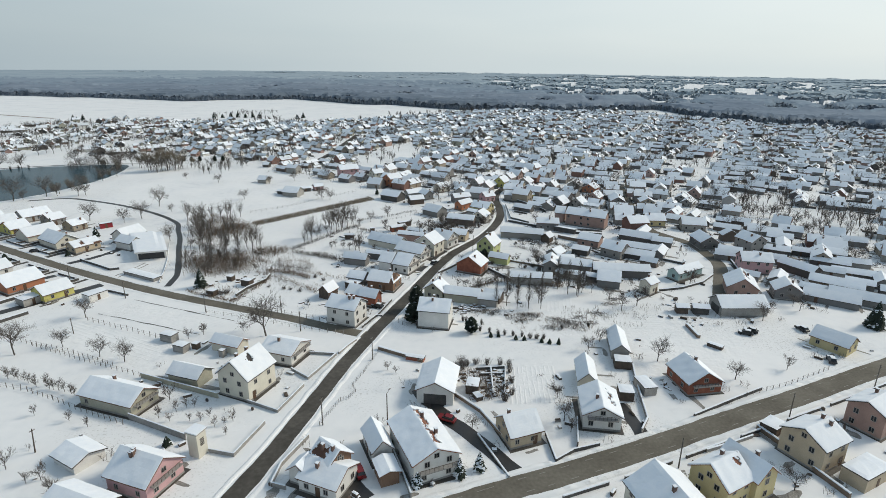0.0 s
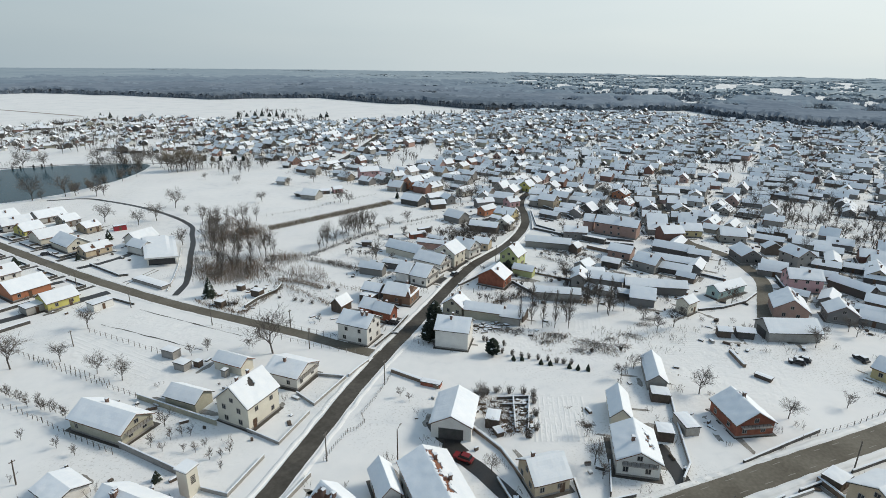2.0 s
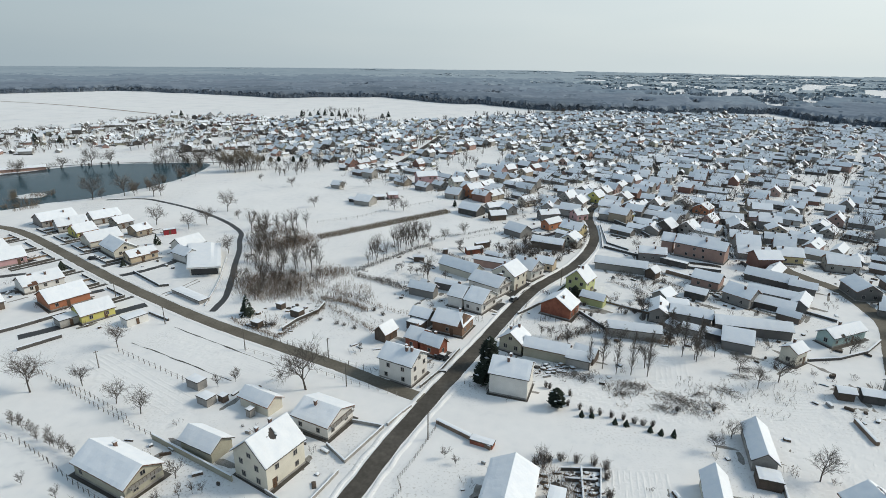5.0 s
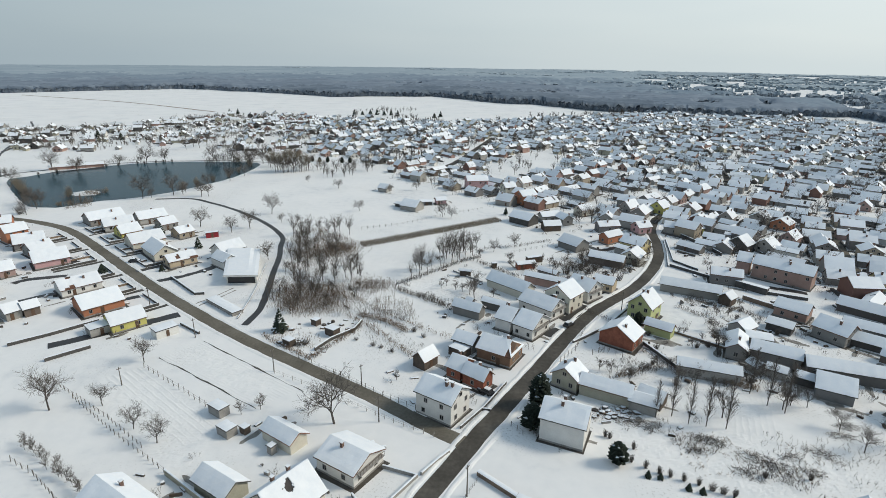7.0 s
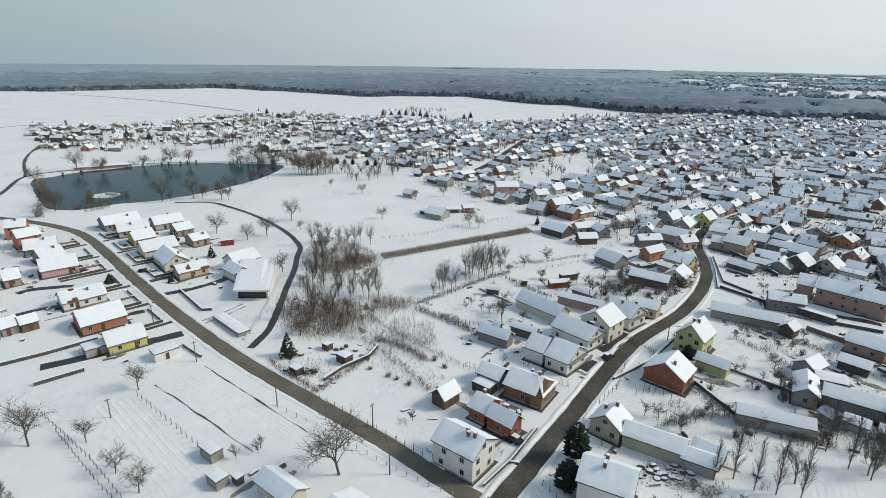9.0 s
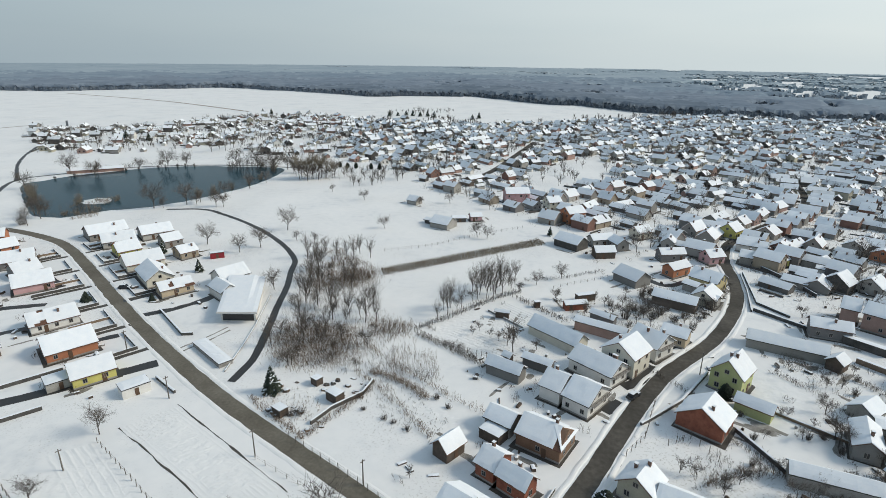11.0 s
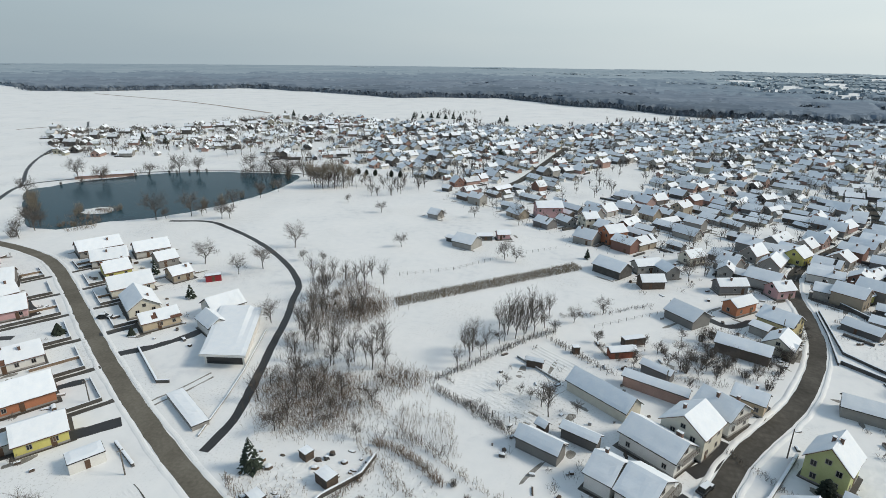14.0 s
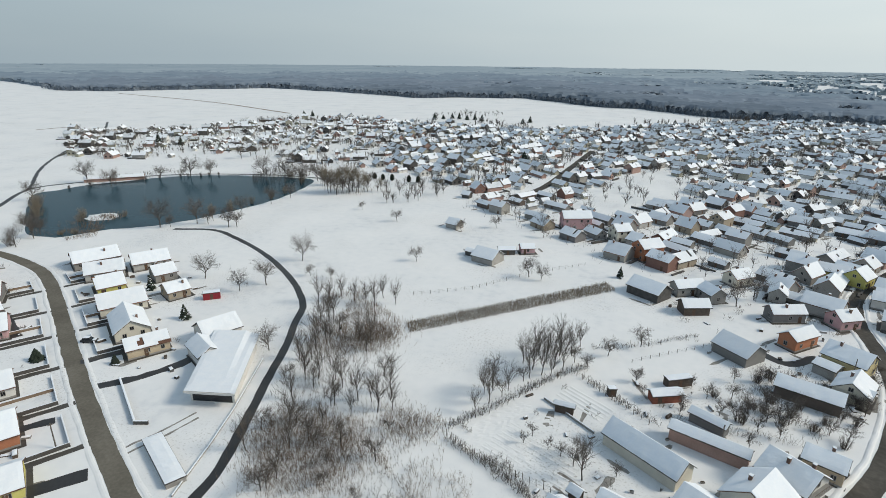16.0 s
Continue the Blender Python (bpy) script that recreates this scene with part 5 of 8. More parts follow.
for x, y, h in (-13.6, 275.0, 3.5), (-5.2, 283.4, 4), (24.3, 322.0, 6), (30.7, 329.5, 6), (-43.8, 324.2, 5), (-39.2, 322.6, 4), (-88.3, 325.7, 4), (-69.3, 380.2, 4), (-117.1, 373.8, 4), (-142.9, 388.2, 3), (-130.4, 311.0, 7), (-118.9, 298.1, 3), (-110.5, 298.0, 3), (-128.9, 285.6, 6), (-152.9, 283.3, 6), (-134.2, 278.1, 5), (-100.8, 247.3, 5), (-186.9, 338.2, 6), (-183.2, 339.6, 5), (-199.0, 339.1, 4), (-212.0, 329.3, 3.5), (-104.9, 454.0, 3), (-83.5, 370.0, 3.5), (-46.2, 373.6, 4):
    tree("wide", x, y, h)
for x, y, h in (-34.5, 263.8, 6), (-31.6, 261.4, 7), (-31.4, 269.0, 6.5), (-28.5, 265.8, 7), (-26.0, 270.8, 7), (-22.9, 271.9, 6), (-40.5, 246.4, 6), (-38.9, 248.9, 6.5), (-35.5, 250.0, 5), (-40.7, 238.9, 4.5), (-21.1, 278.0, 5), (-26.8, 259.9, 5):
    tree("tall", x, y, h)
for x, y, h in (9.5, 262.3, 4), (11.5, 256.3, 4), (15.0, 264.1, 5), (15.9, 254.0, 4), (18.5, 252.5, 4), (21.0, 256.9, 5), (22.5, 251.5, 4), (25.3, 257.2, 4.5), (15.8, 245.9, 3.5), (41.4, 268.9, 4.5), (46.3, 277.5, 4.5), (50.9, 286.6, 4.5), (36.6, 262.1, 3.5), (6.3, 265.5, 3.5), (3.0, 253.4, 4), (-6.4, 264.2, 4), (-16.5, 232.1, 5), (-17.9, 228.6, 5.5), (-28.4, 232.3, 3), (-23.3, 231.9, 3):
    tree("oak" if h > 4 else "small", x, y, h)
for x, y, h in (63.4, 184.4, 5), (64.2, 179.1, 5.5), (67.2, 187.1, 5), (60.5, 187.8, 4.5), (71.1, 191.9, 5), (64.5, 192.3, 4.5), (57.8, 192.3, 4), (48.3, 204.1, 4), (56.8, 215.6, 4.5):
    tree("oak", x, y, h)
# thicket between lane and field
THICKET = [(-104, 276), (-76, 262), (-50, 231), (-46, 214), (-54, 203), (-71, 202), (-84, 211), (-88, 228), (-93, 245), (-101, 262)]
brush("brush", [(-94.9, 260.8), (-84.6, 272.8), (-74.6, 273.2), (-70.5, 262.4), (-81.1, 250.8), (-88.1, 250.5)], 2300, 1.8, "brush", "dense brown leafless brush at the reeds' end", seed=3, thick=0.026, even=True)
brush("brush", [(-78.3, 208.2), (-84.6, 220.5), (-77.5, 226.6), (-62.4, 226.3), (-57.1, 216.6), (-58.2, 207.0), (-71.2, 203.2)], 4600, 1.9, "brush", "dense brown leafless brush in snow", seed=31, thick=0.026, even=True)
brush("brush", [(-60.5, 232.3), (-49.2, 234.0), (-47.1, 229.0), (-54.3, 223.8)], 600, 1.8, "brush", "low brown brush patch in snow", seed=32, thick=0.035, even=True)
brush("brush", THICKET, 2000, 1.5, "twig", "thin leafless undergrowth on snow", seed=4, thick=0.022)
brush("brush", [(-106, 282), (-96, 292), (-76, 276), (-70, 266), (-80, 260)], 1400, 2.4, "brush", "brown thicket at the field's end", seed=5)
made = 0
while made < 34:
    x, y = PLACED.uniform(-108, -46), PLACED.uniform(202, 290)
    if inside(x, y, THICKET):
        made += 1
        tree(PLACED.choice(("tall", "oak")), x, y, PLACED.uniform(3.5, 6.8))
for x, y in (-98.9, 284.9), (-93.8, 284.1), (-89.4, 283.0), (-85.8, 281.8), (-86.0, 289.3), (-80.4, 286.1), (-103.8, 278.1), (-101.4, 281.4):
    tree("tall", x, y, PLACED.uniform(5, 7))
# the stand of slender trees between the two brush patches, beside the lane
for x, y, h in (-85.5, 240.5, 7.5), (-83.8, 238.0, 6.5), (-81.0, 239.6, 8.0), (-76.8, 240.5, 6.2), (-73.5, 238.1, 7.2), (-67.5, 234.4, 7.6), (-64.4, 235.2, 6.0), (-61.4, 231.9, 7.8), (-58.6, 233.6, 6.2), (-82.0, 229.8, 6.4), (-71.8, 231.0, 6.8), (-87.4, 246.8, 6.6), (-89.6, 252.4, 7.4), (-91.8, 257.6, 7.2), (-93.4, 266.5, 7.4), (-96.0, 271.2, 6.8), (-66.4, 228.6, 5.8):
    tree("tall", x, y, 0.86 * h)
brush("brush", [(-90, 250), (-80, 250), (-60, 232), (-64, 226), (-82, 226), (-87, 236)], 350, 1.6, "brush", "sparse brown undergrowth below slender trees", seed=33, thick=0.024)
brush("brush", [(-84, 268), (-72, 274), (-69.5, 269), (-71, 258), (-80, 252), (-90, 255)], 900, 1.8, "brush", "dense brown leafless brush at the reeds' end", seed=34, thick=0.026, even=True)
brush("brush", [(-52, 232), (-44, 236), (-40, 205), (-33, 186), (-38, 184), (-47, 204)], 260, 1.4, "brush", "low brush along the garden hedge", seed=6)
brush("brush", [(-71.6, 188.1), (-55.4, 179.0), (-55.9, 183.5), (-53.4, 188.3), (-62.8, 194.8), (-70.9, 191.3)], 260, 1.2, "brush", "brambles heaped in a snowy garden corner", seed=7)
brush("reeds", [(-72.0, 274.8), (-68.5, 269.2), (-13.2, 322.0), (-17.0, 327.4)], 7000, 1.25, "reed", "strip of dry brown reeds across the field", "reeds", 0.16, 8, 0.028, True)
# orchard and grove round the far street
for x, y in (173.5, 288.0), (179.7, 293.4), (185.1, 283.0), (185.3, 278.1), (185.9, 273.3), (193.4, 278.2), (193.5, 273.4), (195.8, 271.5), (200.8, 273.5), (197.1, 259.9), (197.9, 255.7), (194.0, 243.7), (193.6, 240.0), (202.1, 247.6), (61.7, 176.9), (67.8, 179.0), (46.9, 171.1), (114.3, 153.7), (118.5, 158.5), (131.4, 163.6), (131.3, 160.1), (72.5, 163.8), (71.1, 171.1), (79.1, 167.3), (105.8, 183.2):
    tree("oak", x, y, PLACED.uniform(5, 8))
brush("brush", [(53.6, 167.4), (84.2, 167.3), (74.9, 150.9), (47.2, 151.1)], 350, 1.4, "twig", "pruned twigs and brush in a snowy garden", seed=9)
# shores of the pond
for x, y in (-253.5, 295.4), (-318.3, 342.6), (-264.9, 302.2), (-255.3, 299.9), (-330.6, 386.2), (-306.6, 382.5), (-313.5, 391.6), (-297.3, 410.8), (-287.2, 420.3), (-285.0, 423.2), (-273.5, 429.1), (-204.0, 337.4), (-215.8, 326.8), (-238.2, 440.4), (-242.5, 443.5), (-227.0, 444.0), (-203.4, 426.5), (-200.8, 344.5), (-197.5, 351.8), (-195.5, 359.0), (-193.6, 381.1), (-192.3, 397.4):
    tree("wide", x, y, PLACED.uniform(4, 9))
for x, y in (-177.1, 416.0), (-171.3, 412.5), (-170.3, 418.1), (-165.3, 416.1), (-162.7, 420.5), (-162.2, 428.0), (-189.9, 430.8), (-201.2, 441.4), (-162.5, 435.5), (-299.1, 504.6), (-291.2, 501.0), (-298.6, 492.5), (-293.3, 516.1), (-271.6, 507.5), (-241.4, 475.2), (-229.1, 466.6), (-216.3, 456.4):
    tree("oak", x, y, PLACED.uniform(8, 13))
brush("brush", [(-321.3, 341.7), (-330.3, 354.5), (-258.4, 304.2), (-247.2, 300.7), (-258.2, 296.8)], 500, 1.3, "brush", "brown brush on the pond's shore", seed=12)
brush("brush", [(-253.3, 305.7), (-244.9, 322.7), (-228.8, 309.9), (-237.4, 297.3)], 700, 1.8, "brush", "dry sedge on the pond's shore", seed=13)
b = Build()
b.add([(-255.5 + 7.5 * math.cos(k * 0.45) * (1 + 0.2 * math.sin(k * 3)), 331 + 7 * math.sin(k * 0.45), 0.05) for k in range(14)] + [(-255.5 + 4.5 * math.cos(k * 0.45), 331 + 4.2 * math.sin(k * 0.45), 0.7) for k in range(14)],
      [(k, (k + 1) % 14, 14 + (k + 1) % 14, 14 + k) for k in range(14)] + [tuple(range(14, 28))])
tagged(part("islet", b, "snow"), "small snowy islet in the pond", "island", kind="structure")
brush("brush", [(-251, 326), (-247, 327), (-248, 333), (-252, 334)], 120, 2.6, "brush", "leafless bushes on the islet", seed=14, even=True, thick=0.06)
brush("brush", [(-252.2, 446.1), (-229.9, 474.2), (-210.7, 443.6), (-220.9, 422.2), (-236.6, 422.1)], 420, 6.0, "twig", "tall bare thicket at the pond's tip", seed=15, thick=0.07, lean=0.2)
def bush(x, y, r, h, label, mat="willow", seed=0):
    """A leafless bush: shoots fanning out from a few stools into a rounded crown."""
    rng = random.Random(int(x * 3 + y * 11) + seed)
    top = tagged(new("bush"), label, "bush", group="bare bushes")
    b = Build()
    lobes = [(rng.uniform(0, 6.283), rng.uniform(0.15, 0.6) * r, rng.uniform(0.65, 1.05)) for k in range(5)]
    for k in range(int(34 + 9 * r)):
        la, lr, lh = rng.choice(lobes)
        a, q = rng.uniform(0, 6.283), rng.random() ** 0.5 * 0.65
        tip = Vector((math.cos(la) * lr + math.cos(a) * q * r, math.sin(la) * lr + math.sin(a) * q * r, h * lh * math.sqrt(1 - 0.9 * q * q) * rng.uniform(0.7, 1.12)))
        foot = Vector((tip.x * 0.45, tip.y * 0.45, -0.1))
        b.spike(foot, tip, 0.032 + 0.003 * h)
        for i in range(7):
            f = rng.uniform(0.3, 0.95)
            w = Vector((rng.gauss(0, 0.6), rng.gauss(0, 0.6), 0.6)).normalized() * h * rng.uniform(0.12, 0.3)
            s0 = foot + (tip - foot) * f
            b.spike(s0, s0 + w, 0.016 + 0.002 * h)
    part("crown", b, mat, top)
    top.matrix_basis = pose(x, y, 0)
    return top


for x, y, r, h in (-302, 333, 5.5, 7.5), (-294, 327, 5.0, 6.5), (-285, 321, 4.5, 5.5), (-310, 339, 4.5, 6.0):
    bush(x, y, r, h, "broad olive-brown willow bush leaning over the pond")
bush(-262.5, 327.5, 3.2, 5.5, "brown willow bush at the islet's edge")
bush(-259.0, 322.0, 3.0, 4.5, "brown willow bush at the islet's edge")
bush(-246.5, 335.0, 2.6, 3.6, "low brown willow bush on the islet")
bush(-254.0, 330.0, 1.8, 2.4, "dark snow-dusted shrub on the islet", "twig")
bush(-252.5, 285.5, 4.4, 4.8, "pale leafless bush beside the bending road", "twig")
for x, y, r, h in (-248, 303.5, 2.4, 2.2), (-243, 306.5, 2.6, 2.4), (-238, 310.5, 2.4, 2.0):
    bush(x, y, r, h, "low brown sedge clump on the pond's bank")
for x, y, r, h in (-209.5, 354, 3.0, 6.0), (-205.0, 364, 3.2, 6.5), (-203.5, 378, 2.6, 5.0), (-201.0, 392, 2.4, 4.5), (-200.5, 405, 2.6, 5.0), (-207, 432, 4.0, 6.0), (-214, 443, 4.2, 6.0), (-224, 446, 4.0, 5.5):
    bush(x, y, r, h, "leafless willow bush on the pond's bank")
for x, y in (-290.7, 420.6), (-285.9, 422.4), (-279.9, 427.1), (-276.6, 431.3), (-271.3, 434.0), (-299.9, 412.0), (-304.5, 405.9), (-325.7, 369.7), (-320.7, 380.0):
    bush(x, y, 1.3, 2.8, "small dark bush on the pond's far bank", "twig")
brush("brush", [(-263.8, 314.7), (-251.5, 326.2), (-237.4, 311.8), (-246.8, 299.6)], 260, 2.2, "brush", "brown sedge on the near bank", seed=17, thick=0.05)
brush("brush", [(-332.3, 389.5), (-315.8, 429.7), (-296.0, 462.7), (-287.7, 451.2), (-305.8, 417.8), (-319.5, 376.6)], 420, 2.8, "twig", "bare bushes along the far bank", seed=18, thick=0.06)
brush("brush", [(-188.7, 436.1), (-167.2, 447.0), (-154.8, 420.4), (-174.0, 410.9)], 90, 6.0, "twig", "bare undergrowth of a grove beside the meadow", seed=19, thick=0.07, lean=0.3, even=True)
for x, y, h in (-177.9, 414.4, 11.5), (-173.2, 416.1, 14), (-169.7, 417.3, 14.5), (-167.6, 421.3, 15.5), (-166.7, 423.2, 15), (-161.5, 420.3, 13.5), (-158.4, 426.3, 11), (-191.4, 431.3, 8), (-183.0, 434.3, 9), (-187.2, 433.0, 9), (-150.5, 428.0, 8):
    tree("willow", x, y, h)
brush("brush", [(-159.8, 440.1), (-99.3, 502.5), (-93.1, 483.4), (-143.1, 419.8)], 420, 3.0, "twig", "bare bushes along the meadow's edge", seed=20, thick=0.06)
# crowded back gardens beside the street
for x, y, h in (31.9, 186.4, 4.5), (41.0, 184.6, 5), (43.4, 184.2, 5), (40.3, 202.2, 3), (54.9, 203.3, 7), (24.2, 186.6, 3.5), (60.4, 196.5, 6), (61.1, 193.5, 5.5), (61.6, 190.6, 5), (61.1, 227.4, 3.5), (57.5, 220.2, 3), (47.7, 212.0, 3), (28.3, 182.5, 4), (46.1, 187.8, 5):
    tree("oak", x, y, h)
for x, y, h in (22.0, 274.0, 4), (21.0, 260.7, 4), (23.4, 265.5, 3.5), (23.9, 257.2, 3.5), (26.5, 260.9, 4), (29.2, 264.8, 4.5), (30.1, 257.0, 3.5), (33.0, 260.1, 3), (34.5, 252.5, 3), (44.1, 275.8, 4.5), (43.1, 269.2, 3.5), (15.4, 254.6, 3.5), (10.9, 263.7, 3), (25.4, 276.8, 4), (18.7, 261.5, 3.5), (29.2, 272.8, 3.5), (39.3, 262.1, 3), (39.3, 183.2, 2.4), (48.3, 191.4, 2.6), (53.3, 192.7, 2.8), (55.9, 190.2, 3), (58.4, 187.8, 3), (35.6, 192.7, 2), (49.6, 204.4, 2), (53.0, 205.3, 2.2), (54.8, 200.8, 2.4), (38.0, 201.6, 2), (37.6, 209.5, 1.8), (66.9, 225.6, 2.2), (70.1, 233.0, 2.2), (75.2, 217.4, 2.4):
    bush(x, y, h * 0.55, h, "dense leafless garden bush", "twig")
LOOSE = []
for x, y, h in YARD_TREES:
    if y < 470 and -160 < x < 260 and PLACED.random() < 0.02:
        tree(PLACED.choice(("oak", "wide", "tall", "small")), x, y, h)
    elif y < 470 and -160 < x < 260 and PLACED.random() < 0.8:
        LOOSE.append((x, y, h))
b, bt = Build(), Build()
rng = random.Random(8)
for x, y, h in YARD_TREES:
    if not (y < 470 and -160 < x < 260):
        for k in range(2):
            a = Vector((x + rng.uniform(-3, 3), y + rng.uniform(-3, 3), 0))
            b.tube(a, a + Vector((0, 0, h * 0.5)), 0.2, 0.12, 3)
            for q in range(17):
                d = Vector((rng.gauss(0, 0.7), rng.gauss(0, 0.7), 1)).normalized()
                s0 = a + Vector((rng.gauss(0, 0.06 * h), rng.gauss(0, 0.06 * h), h * rng.uniform(0.2, 0.6)))
                b.spike(s0, s0 + d * h * rng.uniform(0.25, 0.6), 0.075)
for x, y, h in LOOSE:
    a = Vector((x, y, 0))
    b.tube(a, a + Vector((0, 0, h * 0.5)), 0.13, 0.08, 4)
    for q in range(10):
        d = Vector((rng.gauss(0, 0.6), rng.gauss(0, 0.6), 1)).normalized()
        s0 = a + Vector((0, 0, h * rng.uniform(0.25, 0.5)))
        e0 = s0 + d * h * rng.uniform(0.4, 0.75)
        b.spike(s0, e0, 0.055)
        for p in range(9):
            f = rng.uniform(0.2, 0.95)
            w = (d + Vector((rng.gauss(0, 0.6), rng.gauss(0, 0.6), 0.2))).normalized()
            b.spike(s0 + (e0 - s0) * f, s0 + (e0 - s0) * f + w * h * rng.uniform(0.12, 0.3), 0.027)
for (ax, ay), (bx, by) in zip(((-250, 800), (-94, 775), (33, 886), (175, 996)), ((-110, 772), (33, 886), (175, 996), (330, 1050))):
    for k in range(46):
        g = rng.random()
        x, y, h = ax + (bx - ax) * g + rng.gauss(0, 9), ay + (by - ay) * g + rng.gauss(0, 9), rng.uniform(4, 11)
        if noise.noise(Vector((x * 0.02, y * 0.02, 4))) < -0.1:
            continue
        a = Vector((x, y, 0))
        b.tube(a, a + Vector((0, 0, h * 0.6)), 0.2, 0.1, 3)
        for q in range(34):
            d = Vector((rng.gauss(0, 0.55), rng.gauss(0, 0.55), 1)).normalized()
            s0 = a + Vector((0, 0, h * rng.uniform(0.15, 0.6)))
            b.spike(s0, s0 + d * h * rng.uniform(0.25, 0.55), 0.1)
ORCHARDS = [[(-290.9, 870.1), (-195.6, 950.0), (-179.4, 885.1), (-269.8, 813.8)], OPEN[0], OPEN[1], OPEN[0], OPEN[1], OPEN[2], [(-24.4, 412.5), (2.8, 450.2), (29.0, 495.5), (21.6, 591.2), (-26.9, 559.8)], [(158.3, 713.3), (207.8, 753.2), (175.3, 656.8), (133.4, 625.7)], [(-159.8, 440.1), (-119.6, 475.5), (-112.0, 422.9), (-134.4, 398.1)], [(68.1, 616.1), (103.7, 653.5), (98.4, 591.8), (66.2, 557.9)], [(165.4, 474.7), (200.4, 503.1), (179.1, 446.3), (149.3, 423.8)]]
for poly in ORCHARDS:
    xs, ys = [p[0] for p in poly], [p[1] for p in poly]
    for k in range(60):
        x, y, h = rng.uniform(min(xs), max(xs)), rng.uniform(min(ys), max(ys)), rng.uniform(4, 8)
        if not inside(x, y, poly) or any((q[0] - x) ** 2 + (q[1] - y) ** 2 < 36 for q in BUILT):
            continue
        a = Vector((x, y, 0))
        b.tube(a, a + Vector((0, 0, h * 0.5)), 0.16, 0.1, 4)
        for q in range(12):
            d = Vector((rng.gauss(0, 0.5), rng.gauss(0, 0.5), 1)).normalized()
            s0 = a + Vector((0, 0, h * rng.uniform(0.2, 0.5)))
            e0 = s0 + d * h * rng.uniform(0.4, 0.7)
            b.spike(s0, e0, 0.07)
            for p in range(7):
                w = (d + Vector((rng.gauss(0, 0.6), rng.gauss(0, 0.6), 0.2))).normalized()
                f = rng.uniform(0.3, 1)
                b.spike(s0 + (e0 - s0) * f, s0 + (e0 - s0) * f + w * h * 0.22, 0.036)
tagged(part("far_trees", b, "twig"), "leafless garden trees among far houses", "tree", kind="stuff")
# conifers
for x, y in (26.9, 148.3), (29.2, 148.2), (33.9, 146.1), (36.3, 145.7), (41.0, 144.0), (43.1, 143.2), (45.6, 142.7):
    conifer(x, y, PLACED.uniform(1.5, 2.0), 0.75, "small round fir in a planted row", 0.0)
conifer(-69.4, 191.6, 7.5, 2.6)
conifer(6.0, 168.4, 9.0, 2.9, "tall dark green cypress beside a white house", 0.02, True)
conifer(4.4, 159.4, 7.0, 2.6, "dark green cypress by a garden fence", 0.02, True)
conifer(21.5, 151.2, 5.4, 2.2, "ragged dark green cypress behind a white house", 0.03, True)
conifer(35.2, 215.2, 5.0, 1.7, "dark evergreen against a lime-green house", 0.0, True)
for x, y, h in (11.5, 91.4, 4.6), (15.6, 92.9, 4.4), (3.2, 89.7, 4.2):
    conifer(x, y, h, 1.5, "snow-laden spruce in a front garden", 0.45)
conifer(145.9, 147.1, 9, 3.2)
conifer(-88.5, 265.0, 1, 0.5)
conifer(-162.8, 268.9, 5.5, 1.8)
conifer(-136.0, 255.1, 5, 2.0)
conifer(-154.4, 223.0, 3.5, 2.2, "round dark juniper in a front garden", 0.0)
conifer(-12.3, 335.1, 4.5, 1.5)
conifer(-133.8, 228.3, 2.8, 1.4, "round green thuja at a garden wall", 0.0)
conifer(-48.0, 104.6, 2.4, 1.2, "small round pine beside a garden wall", 0.1)
for x, y in (-169.5, 459.9), (-163.0, 458.4), (-156.7, 458.8), (-145.3, 459.2), (-139.1, 459.6):
    conifer(x, y, PLACED.uniform(4.2, 5.0), 1.7, "dark rounded evergreen in a clipped row", 0.0, True)
for x, y in (-255.4, 820.7), (-247.1, 832.0), (-238.6, 843.5), (-227.7, 839.5), (-216.2, 835.8), (-206.8, 839.3), (-194.4, 828.2), (-228.4, 635.6), (-134.6, 835.6), (-140.5, 818.6), (35.5, 877.3), (-113.2, 586.8), (-91.5, 567.5), (-104.6, 582.8), (-8.6, 689.7), (-414.4, 528.4), (-390.2, 529.0), (-412.2, 784.8), (-422.6, 780.8):
    conifer(x, y, PLACED.uniform(6, 10), 3.4)


# ---- fences, walls, poles, vehicles and small things ----
def fence(points, spacing, h, label, mat="post", rail=True, r=0.075):
    """Posts along a line with thin wires or rails between them."""
    top = new("fence")
    tagged(top, label, "fence")
    b = Build()
    b.tube((0, 0, -0.1), (0, 0, h), r, r * 0.9, 5)
    b.add([(r * math.cos(k * 1.2566), r * math.sin(k * 1.2566), h) for k in range(5)], [(0, 1, 2, 3, 4)])
    post = b.mesh("post", mat)
    rng = random.Random(int(points[0][0] * 10))
    rails = Build()
    for (ax, ay), (bx, by) in zip(points, points[1:]):
        d = math.hypot(bx - ax, by - ay)
        n = max(1, round(d / spacing))
        for k in range(n + 1):
            ob = part("post", post, None, top)
            f = k / n
            ob.matrix_basis = pose(ax + (bx - ax) * f, ay + (by - ay) * f, 0, rng.gauss(0, 2.5), rng.gauss(0, 2.5), 0)
            ob.scale.z = rng.uniform(0.85, 1.1)
        if rail:
            for z in (0.45, 0.85):
                rails.tube((ax, ay, h * z), (bx, by, h * z), 0.015, 0.015, 3)
    if rail:
        part("wire", rails, "post", top)
    return top


